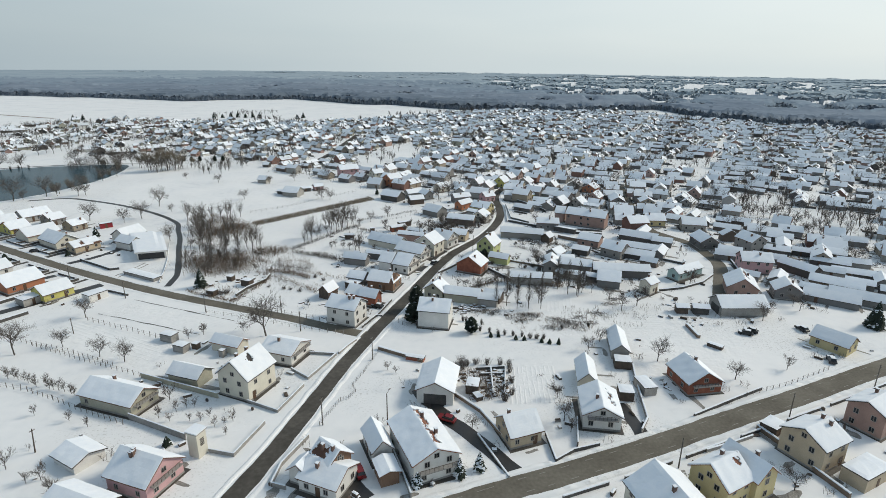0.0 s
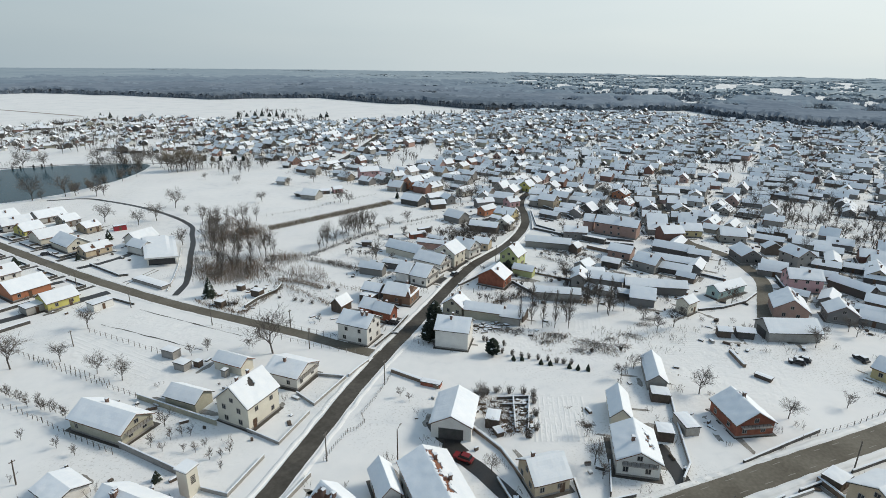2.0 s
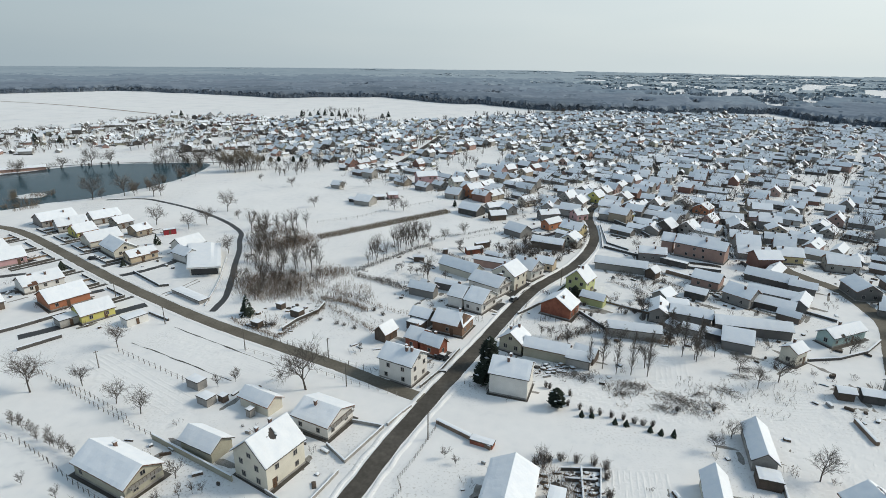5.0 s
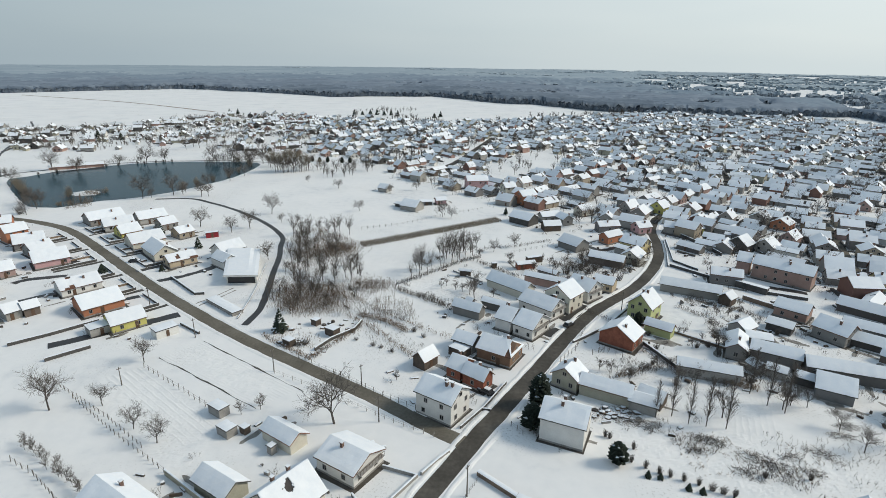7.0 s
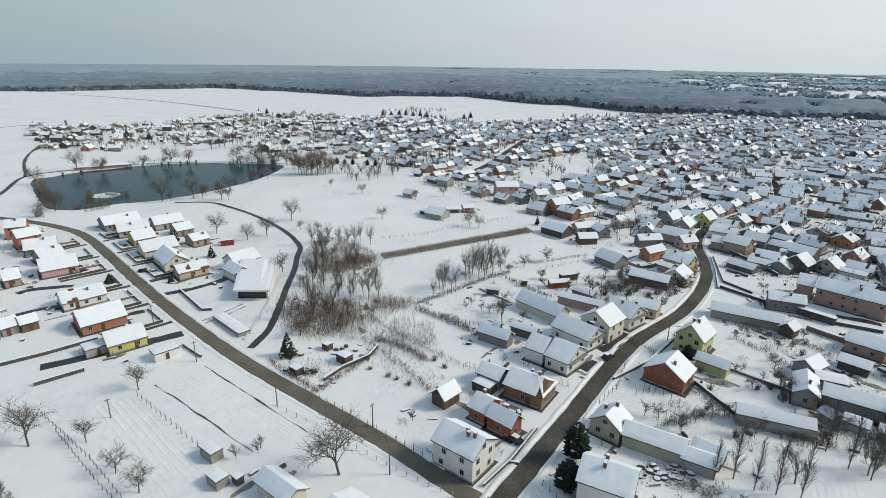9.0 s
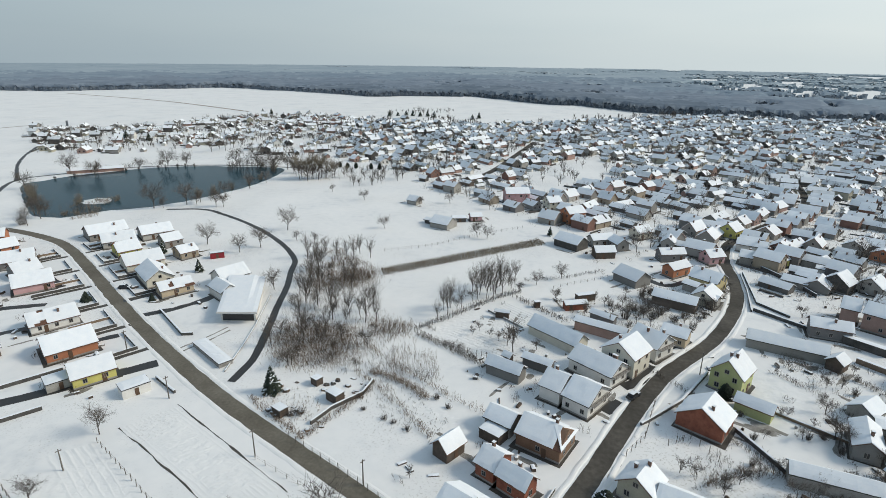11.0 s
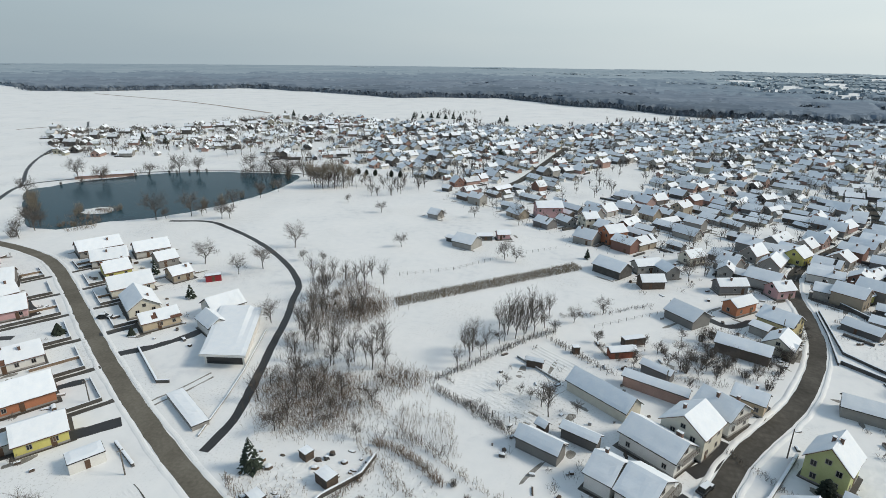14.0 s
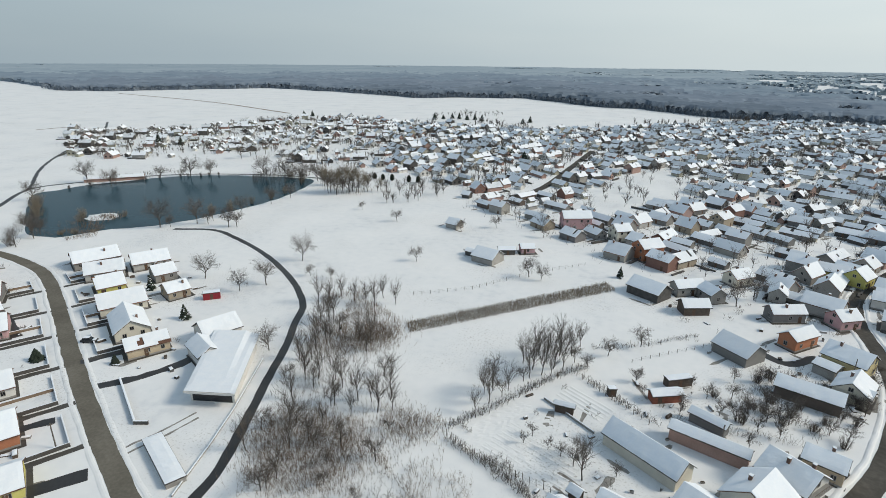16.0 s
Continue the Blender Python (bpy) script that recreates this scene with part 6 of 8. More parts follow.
def wall(points, h, t, label, mat="concrete", snow=0.09, name="garden_wall"):
    """A low wall along a line, with snow along its top."""
    top = new(name)
    tagged(top, label, "wall")
    b, s = Build(), Build()
    for (ax, ay), (bx, by) in zip(points, points[1:]):
        d = Vector((bx - ax, by - ay, 0))
        n = Vector((-d.y, d.x, 0)).normalized()
        a, c = Vector((ax, ay, 0)) - d.normalized() * t * 0.49, Vector((bx, by, 0)) + d.normalized() * t * 0.49
        q = [a - n * t / 2, c - n * t / 2, c + n * t / 2, a + n * t / 2]
        b.add([tuple(p - Vector((0, 0, 0.1))) for p in q] + [tuple(p + Vector((0, 0, h))) for p in q], [(4, 5, 6, 7), (0, 1, 5, 4), (1, 2, 6, 5), (2, 3, 7, 6), (3, 0, 4, 7)])
        if snow:
            m = max(1, int(d.length / 1.2))
            for k in range(m):
                p0, p1 = a + (c - a) * (k / m), a + (c - a) * ((k + 1) / m)
                z0, z1 = (h + snow * (0.9 + 0.5 * noise.noise(p * 0.8)) for p in (p0, p1))
                o = n * (t / 2 + 0.05)
                up = Vector((0, 0, 1))
                s.add([tuple(p0 - o + up * h), tuple(p1 - o + up * h), tuple(p1 + o + up * h), tuple(p0 + o + up * h), tuple(p0 - o * 0.6 + up * z0), tuple(p1 - o * 0.6 + up * z1), tuple(p1 + o * 0.6 + up * z1), tuple(p0 + o * 0.6 + up * z0)],
                      [(4, 5, 6, 7), (0, 1, 5, 4), (2, 3, 7, 6), (1, 2, 6, 5), (3, 0, 4, 7)])
    part("wall", b, mat, top)
    if snow:
        part("snow", s, "roof_snow", top, "snow along the wall top")
    return top


def pole(x, y, h, label="wooden utility pole with crossarm", mat="post", lamp=False, lean=0):
    top = new("utility_pole")
    tagged(top, label, "pole", group="roadside poles")
    b = Build()
    b.tube((0, 0, -0.2), (0, 0, h), 0.15, 0.10, 8)
    part("pole", b, mat, top)
    b = Build()
    if lamp:
        b.tube((0, 0, h - 0.1), (1.1, 0, h + 0.35), 0.05, 0.04, 6)
        part("arm", b, mat, top)
        b = Build()
        b.box(1.0, 1.6, -0.12, 0.12, h + 0.28, h + 0.42)
        part("lamp_head", b, "concrete", top)
    else:
        b.box(-0.55, 0.55, -0.05, 0.05, h - 0.5, h - 0.38)
        part("crossarm", b, mat, top)
        for k in (-0.45, 0.0, 0.45):
            b = Build()
            b.tube((k, 0, h - 0.36), (k, 0, h - 0.18), 0.05, 0.03, 6)
            part("insulator", b, "frame", top)
    top.matrix_basis = pose(x, y, 0, lean, 0, 62)
    return top


def car(x, y, ang, paint, label, snow=True):
    """A parked hatchback: body, cabin with windows, wheels, lights and a snow cap."""
    top = new("car")
    tagged(top, label, "car", group="parked cars")
    b = Build()
    b.extrude([(-0.82, 0.3), (0.82, 0.3), (0.86, 0.6), (0.8, 0.86), (-0.8, 0.86), (-0.86, 0.6)], -2.05, 2.05)
    body = part("body", b, paint, top)
    b = Build()
    b.add([(-1.7, -0.76, 0.86), (1.0, -0.76, 0.86), (1.0, 0.76, 0.86), (-1.7, 0.76, 0.86), (-1.35, -0.62, 1.42), (0.3, -0.62, 1.42), (0.3, 0.62, 1.42), (-1.35, 0.62, 1.42)],
          [(4, 5, 6, 7), (0, 1, 5, 4), (1, 2, 6, 5), (2, 3, 7, 6), (3, 0, 4, 7)])
    part("cabin", b, "glass", top, "dark car windows")
    b = Build()
    b.box(-1.38, 0.33, -0.64, 0.64, 1.42, 1.47)
    part("roof", b, paint, top)
    w = Build()
    w.tube((0, -0.1, 0), (0, 0.1, 0), 0.31, 0.31, 12)
    w.add([(0.31 * math.cos(k * 0.5236), -0.1, 0.31 * math.sin(k * 0.5236)) for k in range(12)], [tuple(range(12))])
    w.add([(0.31 * math.cos(k * 0.5236), 0.1, 0.31 * math.sin(k * 0.5236)) for k in range(12)], [tuple(range(11, -1, -1))])
    tyre = w.mesh("wheel", "tyre")
    for px in (-1.25, 1.3):
        for py in (-0.78, 0.78):
            part("wheel", tyre, None, top).location = (px, py, 0.31)
    for py in (-0.6, 0.6):
        b = Build()
        b.box(2.05, 2.07, py - 0.18, py + 0.18, 0.6, 0.75)
        part("headlight", b, "frame", body)
    if snow:
        b = Build()
        b.box(-1.3, 0.25, -0.58, 0.58, 1.47, 1.58)
        b.box(1.05, 1.95, -0.7, 0.7, 0.865, 0.93)
        part("snow", b, "roof_snow", top, "snow on roof and bonnet")
    top.matrix_basis = pose(x, y, 0.05, 0, 0, ang)
    return top


def furrows(corner_a, corner_b, corner_c, gap, h, label, seed=1):
    """Snowed-over garden rows: low ridges running from a towards b, repeated towards c."""
    a, bb, c = (Vector((*p, 0)) for p in (corner_a, corner_b, corner_c))
    n = int((c - a).length / gap)
    side = (c - a).normalized()
    b = Build()
    for k in range(n):
        o = a + (c - a) * (k / n)
        m = max(2, int((bb - a).length / 1.6))
        rows = []
        for i in range(m + 1):
            p = o + (bb - a) * (i / m) + side * 0.22 * noise.noise(Vector((k * 3.1, i * 0.5, seed)))
            z = h * (0.75 + 0.7 * noise.noise(Vector((k * 2.3, i * 0.6, seed + 4))))
            rows.append((tuple(p - side * gap * 0.36), tuple(p + Vector((0, 0, max(z, 0.02)))), tuple(p + side * gap * 0.36)))
        for i in range(m):
            b.add([rows[i][0], rows[i][1], rows[i][2], rows[i + 1][0], rows[i + 1][1], rows[i + 1][2]], [(0, 3, 4, 1), (1, 4, 5, 2)])
    return tagged(part("garden_rows", b, "snow"), label, "garden rows", kind="stuff")


def box_thing(name, x, y, ang, L, W, h, mat, label, category, snow=0.2, z=0.0):
    top = new(name)
    tagged(top, label, category)
    b = Build()
    b.box(-L / 2, L / 2, -W / 2, W / 2, -0.05, h)
    part("body", b, mat, top)
    b = Build()
    b.box(-L / 2 - 0.15, L / 2 + 0.15, -W / 2 - 0.15, W / 2 + 0.15, h, h + 0.1)
    part("roof", b, "dark_tile", top)
    if h > 1.5:
        b = Build()
        b.box(-0.45, 0.45, -W / 2 - 0.05, -W / 2 + 0.02, 0.05, min(h - 0.2, 1.95))
        part("door", b, "door", top)
    h += 0.1
    if snow:
        b = Build()
        nx, ny = max(2, int(L / 0.8)), max(2, int(W / 0.8))

        def at(i, j):
            e = 0.35 if i in (0, nx) or j in (0, ny) else 1.0
            return (-L / 2 - 0.08 + (L + 0.16) * i / nx, -W / 2 - 0.08 + (W + 0.16) * j / ny, h + 0.01 + snow * e * (1 + 0.3 * noise.noise(Vector((i + x, j + y, 2)))))
        for i in range(nx):
            for j in range(ny):
                b.add([at(i, j), at(i + 1, j), at(i + 1, j + 1), at(i, j + 1)], [(0, 1, 2, 3)])
        part("snow", b, "roof_snow", top, "snow heaped on top")
    top.matrix_basis = pose(x, y, z, 0, 0, ang)
    return top


# post-and-wire fences of the gardens
fence([(-96.9, 129.8), (-88.9, 127.1), (-80.8, 123.0), (-72.0, 118.0), (-60.3, 112.3)], 2.0, 1.5, "grey post and wire fence along a snowy garden")
fence([(-101.7, 150.6), (-82.8, 140.8), (-65.4, 132.5)], 1.9, 1.4, "grey post and wire fence between orchards")
fence([(-94.7, 166.0), (-79.9, 158.7), (-65.7, 151.5)], 2.4, 1.6, "row of crooked garden posts")
fence([(-60.6, 169.7), (-49.0, 165.4), (-35.2, 159.6), (-25.7, 155.6), (-16.1, 152.4)], 2.8, 1.3, "pale concrete post fence along the road", "frame")
fence([(-57.5, 177.3), (-43.4, 171.1), (-30.8, 164.8), (-22.0, 161.1)], 2.6, 1.7, "tall wire fence posts along the road")
fence([(83.8, 113.8), (98.7, 118.4), (113.1, 124.3)], 2.2, 1.3, "grey post fence along the wide road")
fence([(-46.6, 230.6), (-33.5, 223.8), (-19.7, 219.7)], 1.4, 1.6, "rough vine posts along a garden edge")
fence([(-22.0, 263.7), (-11.7, 254.4), (-3.6, 247.5)], 2.0, 1.4, "post and wire fence between gardens")
fence([(-46.6, 230.6), (-37.5, 239.9), (-22.1, 265.3)], 2.0, 1.3, "thin wire fence along the field edge")
fence([(-77.6, 294.9), (-60.2, 306.4), (-43.3, 327.6), (-25.5, 344.0)], 3.0, 1.3, "thin post fence across the open field")
fence([(-7.4, 273.6), (-0.5, 279.4), (15.9, 292.4)], 3.0, 1.2, "thin garden post fence in snow")
fence([(19.5, 210.7), (15.7, 196.0), (11.4, 189.0)], 2.2, 1.8, "vine posts between cottage and road")
fence([(20.2, 194.7), (25.2, 198.4), (29.4, 192.2)], 2.2, 1.8, "vine posts in a snowy garden")
fence([(-0.1, 159.2), (2.6, 156.6)], 1.5, 1.4, "dark iron garden fence")
fence([(-109.8, 154.8), (-87.8, 145.1), (-74.4, 138.1)], 2.0, 1.4, "orchard fence of grey posts")
fence([(-17.5, 109.4), (-13.8, 118.3), (-11.9, 119.1), (-10.5, 121.8), (-11.5, 124.6), (-9.1, 130.3), (-5.2, 142.2)], 0.8, 1.1, "low dark mesh fence with uneven line", "wood", True, 0.04)
# walls and hedges
wall([(-35.4, 119.2), (-27.6, 114.7), (-23.4, 125.4)], 0.8, 0.2, "low concrete yard wall with snow cap")
wall([(-27.7, 133.1), (-22.8, 128.4), (-17.1, 140.1), (-24.1, 141.4)], 0.8, 0.3, "low dark yard wall with snow cap")
wall([(-59.8, 114.3), (-44.9, 106.2)], 1.6, 0.25, "tall grey concrete garden wall")
wall([(-38.7, 101.9), (-33.4, 100.2), (-29.6, 110.6)], 0.9, 0.25, "low roadside wall with snow cap")
wall([(-64.6, 131.9), (-42.9, 121.5)], 1.4, 0.3, "olive-grey rendered yard wall", "olive")
wall([(-5.2, 142.8), (1.0, 138.7), (6.0, 135.3)], 1.0, 0.9, "dark clipped hedge in snow", "brush", 0.1, "hedge")
wall([(-16.3, 141.0), (-14.0, 145.3), (-12.2, 148.2)], 0.7, 0.4, "low wall at the road junction")
wall([(-21.3, 90.2), (-24.1, 91.3), (-23.3, 96.7), (-19.3, 105.1)], 1.0, 0.25, "curved roadside wall of a corner garden")
wall([(-1.9, 101.2), (0.9, 91.1), (2.0, 86.6)], 1.2, 0.25, "yard wall beside a garage")
wall([(13.5, 118.8), (18.6, 111.7), (22.1, 102.3)], 0.9, 0.5, "snow-topped hedge beside a drive", "brush", 0.2, "hedge")
wall([(16.8, 103.6), (21.0, 90.5)], 0.5, 0.3, "low kerb wall of a drive")
wall([(31.4, 102.7), (31.3, 94.1), (35.9, 96.9), (41.7, 98.3)], 0.9, 0.25, "low wall round a roadside plot", "dark_wall")
wall([(39.7, 107.1), (37.2, 98.6)], 1.2, 0.2, "dark board fence beside a house", "wood")
wall([(61.6, 128.9), (58.6, 118.4), (55.6, 106.1), (52.6, 102.2)], 1.1, 0.3, "long yard wall with snow cap")
wall([(67.0, 106.8), (72.7, 109.3), (80.2, 112.6), (89.2, 116.4)], 0.9, 0.35, "broken stone roadside wall", "dark_wall")
wall([(88.3, 151.3), (87.9, 143.9)], 1.0, 0.8, "dark hedge in a snowy garden", "brush", 0.1, "hedge")
wall([(63.4, 95.0), (70.9, 97.2), (75.7, 98.8)], 0.8, 0.3, "low roadside garden wall")
wall([(78.7, 101.5), (80.0, 96.6), (82.1, 85.5), (83.1, 81.0)], 1.1, 0.5, "dark hedge beside a tall house", "brush", 0.15, "hedge")
wall([(-138.5, 169.1), (-132.4, 176.6), (-125.5, 186.7)], 1.0, 0.5, "long dark garden wall", "dark_wall", 0.12)
wall([(-121.9, 164.1), (-116.0, 172.2)], 1.0, 0.6, "dark hedge across a snowy plot", "dark_wall", 0.1, "hedge")
wall([(-100.0, 189.7), (-91.7, 185.5)], 0.8, 0.5, "dark low hedge by the road", "dark_wall", 0.1, "hedge")
wall([(-126.0, 222.6), (-109.0, 210.7), (-106.4, 211.6)], 0.9, 0.4, "low dark wall round a snowy lot", "dark_wall")
wall([(-85.7, 196.7), (-89.1, 210.7), (-92.2, 221.7), (-99.4, 242.6)], 0.4, 0.22, "long low kerb wall beside the lane", "concrete", 0.06)
wall([(-26.7, 249.4), (-14.8, 240.3)], 0.6, 0.18, "low plot wall between gardens", "concrete", 0.06)
wall([(-10.9, 156.3), (-6.5, 164.8), (-2.2, 176.0)], 0.8, 0.2, "dark roadside garden wall with snow", "dark_wall")
wall([(15.4, 200.4), (25.5, 212.2), (33.7, 226.6)], 0.9, 0.5, "dark roadside hedge with snow on top", "dark_wall", 0.2, "hedge")
wall([(56.4, 271.8), (67.4, 262.2), (84.4, 249.3), (95.3, 246.3)], 1.1, 0.6, "long dark hedge behind gardens", "dark_wall", 0.1, "hedge")
wall([(61.4, 306.8), (58.7, 277.9), (65.8, 269.1)], 0.8, 0.3, "dark wall at the road bend", "dark_wall", 0.12)
wall([(68.5, 316.0), (77.1, 299.4), (80.0, 289.1)], 1.4, 0.4, "dark wall behind a garden", "dark_wall", 0.1)
wall([(35.2, 203.4), (41.4, 191.9)], 1.0, 0.5, "dark hedge behind cottages", "dark_wall", 0.1, "hedge")
wall([(45.2, 212.7), (57.4, 205.1)], 0.7, 0.4, "brushy plot boundary in snow", "brush", 0.1, "hedge")
wall([(60.2, 305.5), (58.4, 289.1), (55.3, 270.9)], 0.8, 0.3, "dark wall along the bending road", "dark_wall", 0.15)
wall([(92.5, 178.9), (101.6, 180.6), (111.7, 185.3), (119.6, 192.3)], 0.8, 0.4, "curved dark wall of a garden", "dark_wall", 0.15)
wall([(104.9, 218.1), (108.9, 210.4), (114.6, 204.9)], 0.9, 0.4, "dark garden wall by the far street", "dark_wall", 0.15)
wall([(144.7, 232.5), (137.0, 210.5), (132.7, 197.2)], 1.0, 0.5, "dark wall along the curving street", "dark_wall", 0.15)
# plots of the settlement: front walls along the side road and walls between the gardens
HOUSE_SPOTS = [(o.location.x, o.location.y) for o in scene.objects if o.parent is None and o.name.split(".")[0] in ("house", "shed") and o.location.x < -60]
STREET = [p for p in smooth(LEFT, 1.0) if -222 < p.x < -92]
for side, front in ((1, 5.2), (-1, 5.6)):
    for k in range(4, len(STREET) - 13, 19):
        p, q = STREET[k], STREET[k + 13]
        d = (q - p).normalized()
        n = Vector((-d.y, d.x, 0)) * side
        a, c = p + n * front, q + n * front
        if min((h[0] - a.x) ** 2 + (h[1] - a.y) ** 2 for h in HOUSE_SPOTS) < 40 or (side < 0 and p.x > -134) or (side > 0 and p.x > -104):
            continue
        wall([(a.x, a.y), (c.x, c.y)], 0.8, 0.2, "low dark front fence of a settlement plot", "dark_wall", 0.04)
        deep = 4.0
        while deep < 15 and all((h[0] - (a + n * deep).x) ** 2 + (h[1] - (a + n * deep).y) ** 2 > 42 for h in HOUSE_SPOTS):
            deep += 1.0
        e = a + n * deep
        wall([(a.x, a.y), (e.x, e.y)], 1.0, 0.2, "dark board fence between settlement plots", "dark_wall", 0.04)
        g0, g1 = p + n * 2.0 - d * 1.6, e - d * 1.6
        ribbon("drive_plot", [(g0.x, g0.y), ((g0.x + g1.x) / 2, (g0.y + g1.y) / 2), (g1.x, g1.y)], 1.7, 0.04 + 0.001 * (k % 7), "wet", 0.5, "cleared wet drive beside a garden fence", "driveway", 0.02)
        if k % 38 == 4:
            m0 = (a + c) / 2
            m1 = m0 + n * deep * 0.9
            wall([(m0.x, m0.y), (m1.x, m1.y)], 0.8, 0.35, "dark clipped hedge across a settlement plot", "brush", 0.05, "hedge")
# cleared drives and wet yards
for k, line in enumerate(([(-129.5, 218.5), (-123.3, 225.0), (-118.2, 233.6), (-117.6, 239.9)], [(-163.6, 190.3), (-158.5, 198.9), (-152.7, 204.8)], [(-143.0, 225.9), (-136.4, 234.3)], [(-176.6, 207.1), (-174.6, 211.5), (-164.2, 217.3)], [(-11.8, 94.3), (-8.8, 91.0), (-5.9, 86.9)], [(4.0, 121.9), (5.9, 118.1), (10.7, 111.1)], [(-187.8, 238.2), (-171.7, 229.8)], [(7.7, 203.4), (11.4, 208.7)], [(12.4, 215.2), (17.2, 219.7), (20.9, 227.6)], [(14.5, 222.1), (20.7, 227.2)], [(26.2, 239.3), (32.3, 245.2)], [(25.0, 291.7), (31.5, 286.7), (40.1, 293.2)], [(87.1, 256.1), (98.2, 252.8)], [(-130.3, 201.1), (-126.5, 206.2)])):
    ribbon("yard_paving", line, 2.8, 0.03 + 0.002 * k, "tarmac", 0.7, "cleared wet paving beside a house", "paving")
# poles
for x, y, h in (-16.8, 109.4, 7), (-7.0, 137.0, 7), (55.2, 90.8, 7), (87.8, 104.2, 7), (117.5, 114.6, 7), (-37.1, 168.3, 6), (31.9, 226.1, 7), (-117.6, 199.5, 6), (-29.0, 155.3, 6.5), (-91.3, 183.2, 6), (-61.1, 170.5, 6.5), (44.1, 281.2, 7), (9.9, 242.9, 6.5):
    pole(x, y, h)
pole(-73.8, 104.2, 6, "leaning dark wooden pole in a field", "wood", False, 9)
pole(-2.6, 108.5, 8, "slim steel mast beside a house", "wood", True)
pole(-94.5, 157.7, 5)
# vehicles
car(10.6, 109.2, 150, "car_red", "red hatchback parked on a cleared drive", False)
car(-7.8, 93.5, 110, "car_red", "dark red car in a narrow yard", False)
car(-150.1, 234.7, 20, "car_dark", "dark car parked under snow")
car(-6.8, 171.0, 150, "car_dark", "dark car parked behind a garden wall")
car(14.5, 211.3, 55, "car_dark", "snow-covered car on the verge")
car(117.2, 128.4, 65, "car_dark", "snow-covered car on a road-side bay")
car(105.6, 146.5, 140, "car_dark", "dark pickup trailer in a snowy field")
car(103.2, 145.2, 150, "car_dark", "low flat trailer under snow")
car(122.1, 146.6, 100, "car_dark", "small dark tractor beside a shed")
# transformer tower
tower = new("transformer_tower")
tagged(tower, "narrow cream transformer tower with louvred side", "tower")
b = Build()
b.box(-1.25, 1.25, -1.25, 1.25, 0, 5.6)
part("body", b, "cream", tower)
b = Build()
b.box(-1.5, 1.5, -1.5, 1.5, 5.6, 5.8)
part("roof", b, "concrete", tower)
b = Build()
b.box(-1.48, 1.48, -1.48, 1.48, 5.8, 6.05)
part("snow", b, "roof_snow", tower)
b = Build()
for k in range(5):
    b.box(1.25, 1.31, -0.5, 0.5, 2.6 + k * 0.36, 2.82 + k * 0.36)
part("louvre", b, "dark_wall", tower)
tower.matrix_basis = pose(-40.6, 101.5, 0, 0, 0, -25)
# modern low building with a broad overhanging roof
hall = new("community_hall")
tagged(hall, "modern low white hall with broad overhanging snowy roof", "building")
FOOT = [Vector((*p, 0)) for p in [(-103.7, 219.6), (-91.9, 222.5), (-104.5, 249.4), (-116.5, 245.4)]]
mid = sum(FOOT, Vector()) / 4
inner = [mid + (p - mid) * 0.86 for p in FOOT]
b = Build()
b.add([(p.x, p.y, 0) for p in inner] + [(p.x, p.y, 3.3) for p in inner], [(k, (k + 1) % 4, 4 + (k + 1) % 4, 4 + k) for k in range(4)])
part("wall", b, "white", hall)
b = Build()
g0, g1 = inner[0] + (inner[1] - inner[0]) * 0.05, inner[0] + (inner[1] - inner[0]) * 0.95
nrm = Vector(((inner[1] - inner[0]).y, -(inner[1] - inner[0]).x, 0)).normalized() * 0.05
b.add([tuple(g0 + nrm + Vector((0, 0, 0.2))), tuple(g1 + nrm + Vector((0, 0, 0.2))), tuple(g1 + nrm + Vector((0, 0, 3.1))), tuple(g0 + nrm + Vector((0, 0, 3.1)))], [(0, 1, 2, 3)])
part("glazing", b, "glass", hall, "dark glazed front under the overhang")
b = Build()
b.add([(p.x, p.y, 3.3) for p in FOOT] + [(p.x, p.y, 3.75) for p in FOOT], [(3, 2, 1, 0), (4, 5, 6, 7)] + [(k, (k + 1) % 4, 4 + (k + 1) % 4, 4 + k) for k in range(4)])
part("roof", b, "white", hall)
b = Build()
lift = [mid + (p - mid) * 0.985 for p in FOOT]
n = 10
for i in range(n):
    for j in range(n):
        q = []
        for a, c in ((i, j), (i + 1, j), (i + 1, j + 1), (i, j + 1)):
            p = (lift[0] * (1 - a / n) + lift[1] * (a / n)) * (1 - c / n) + (lift[3] * (1 - a / n) + lift[2] * (a / n)) * (c / n)
            e = min(a, n - a, c, n - c)
            q.append((p.x, p.y, 3.76 + (0.1 if e == 0 else 0.3 + 0.06 * noise.noise(p * 0.3)) + (0.7 * max(0, c / n - 0.12) if c / n > 0.12 and a < 8 else 0)))
        b.add(q, [(0, 1, 2, 3)])
part("snow", b, "roof_snow", hall, "smooth deep snow on the roof")
house(-118.6, 249.0, 62, 11, 9.5, 3.4, 6.4, "white", "dark_tile", "white hall wing with steep snowy gables", wins=(0, 1, 0, 0), chimneys=0)
house(-113.9, 238.3, 150, 10, 7, 3.2, 5.4, "white", "dark_tile", "white hall side wing with snowy roof", wins=(1, 0, 0, 0), chimneys=0)
slab = [Vector((*p, 0)) for p in [(-101.1, 205.8), (-101.0, 209.5), (-87.6, 201.2), (-86.5, 197.3)]]
c0, c1 = (slab[0] + slab[1]) / 2, (slab[2] + slab[3]) / 2
box_thing("bunker_shed", (c0.x + c1.x) / 2, (c0.y + c1.y) / 2, math.degrees(math.atan2(c1.y - c0.y, c1.x - c0.x)), (c1 - c0).length, 3.6, 1.1, "concrete", "long low concrete shelter buried in snow", "shed", 0.25)
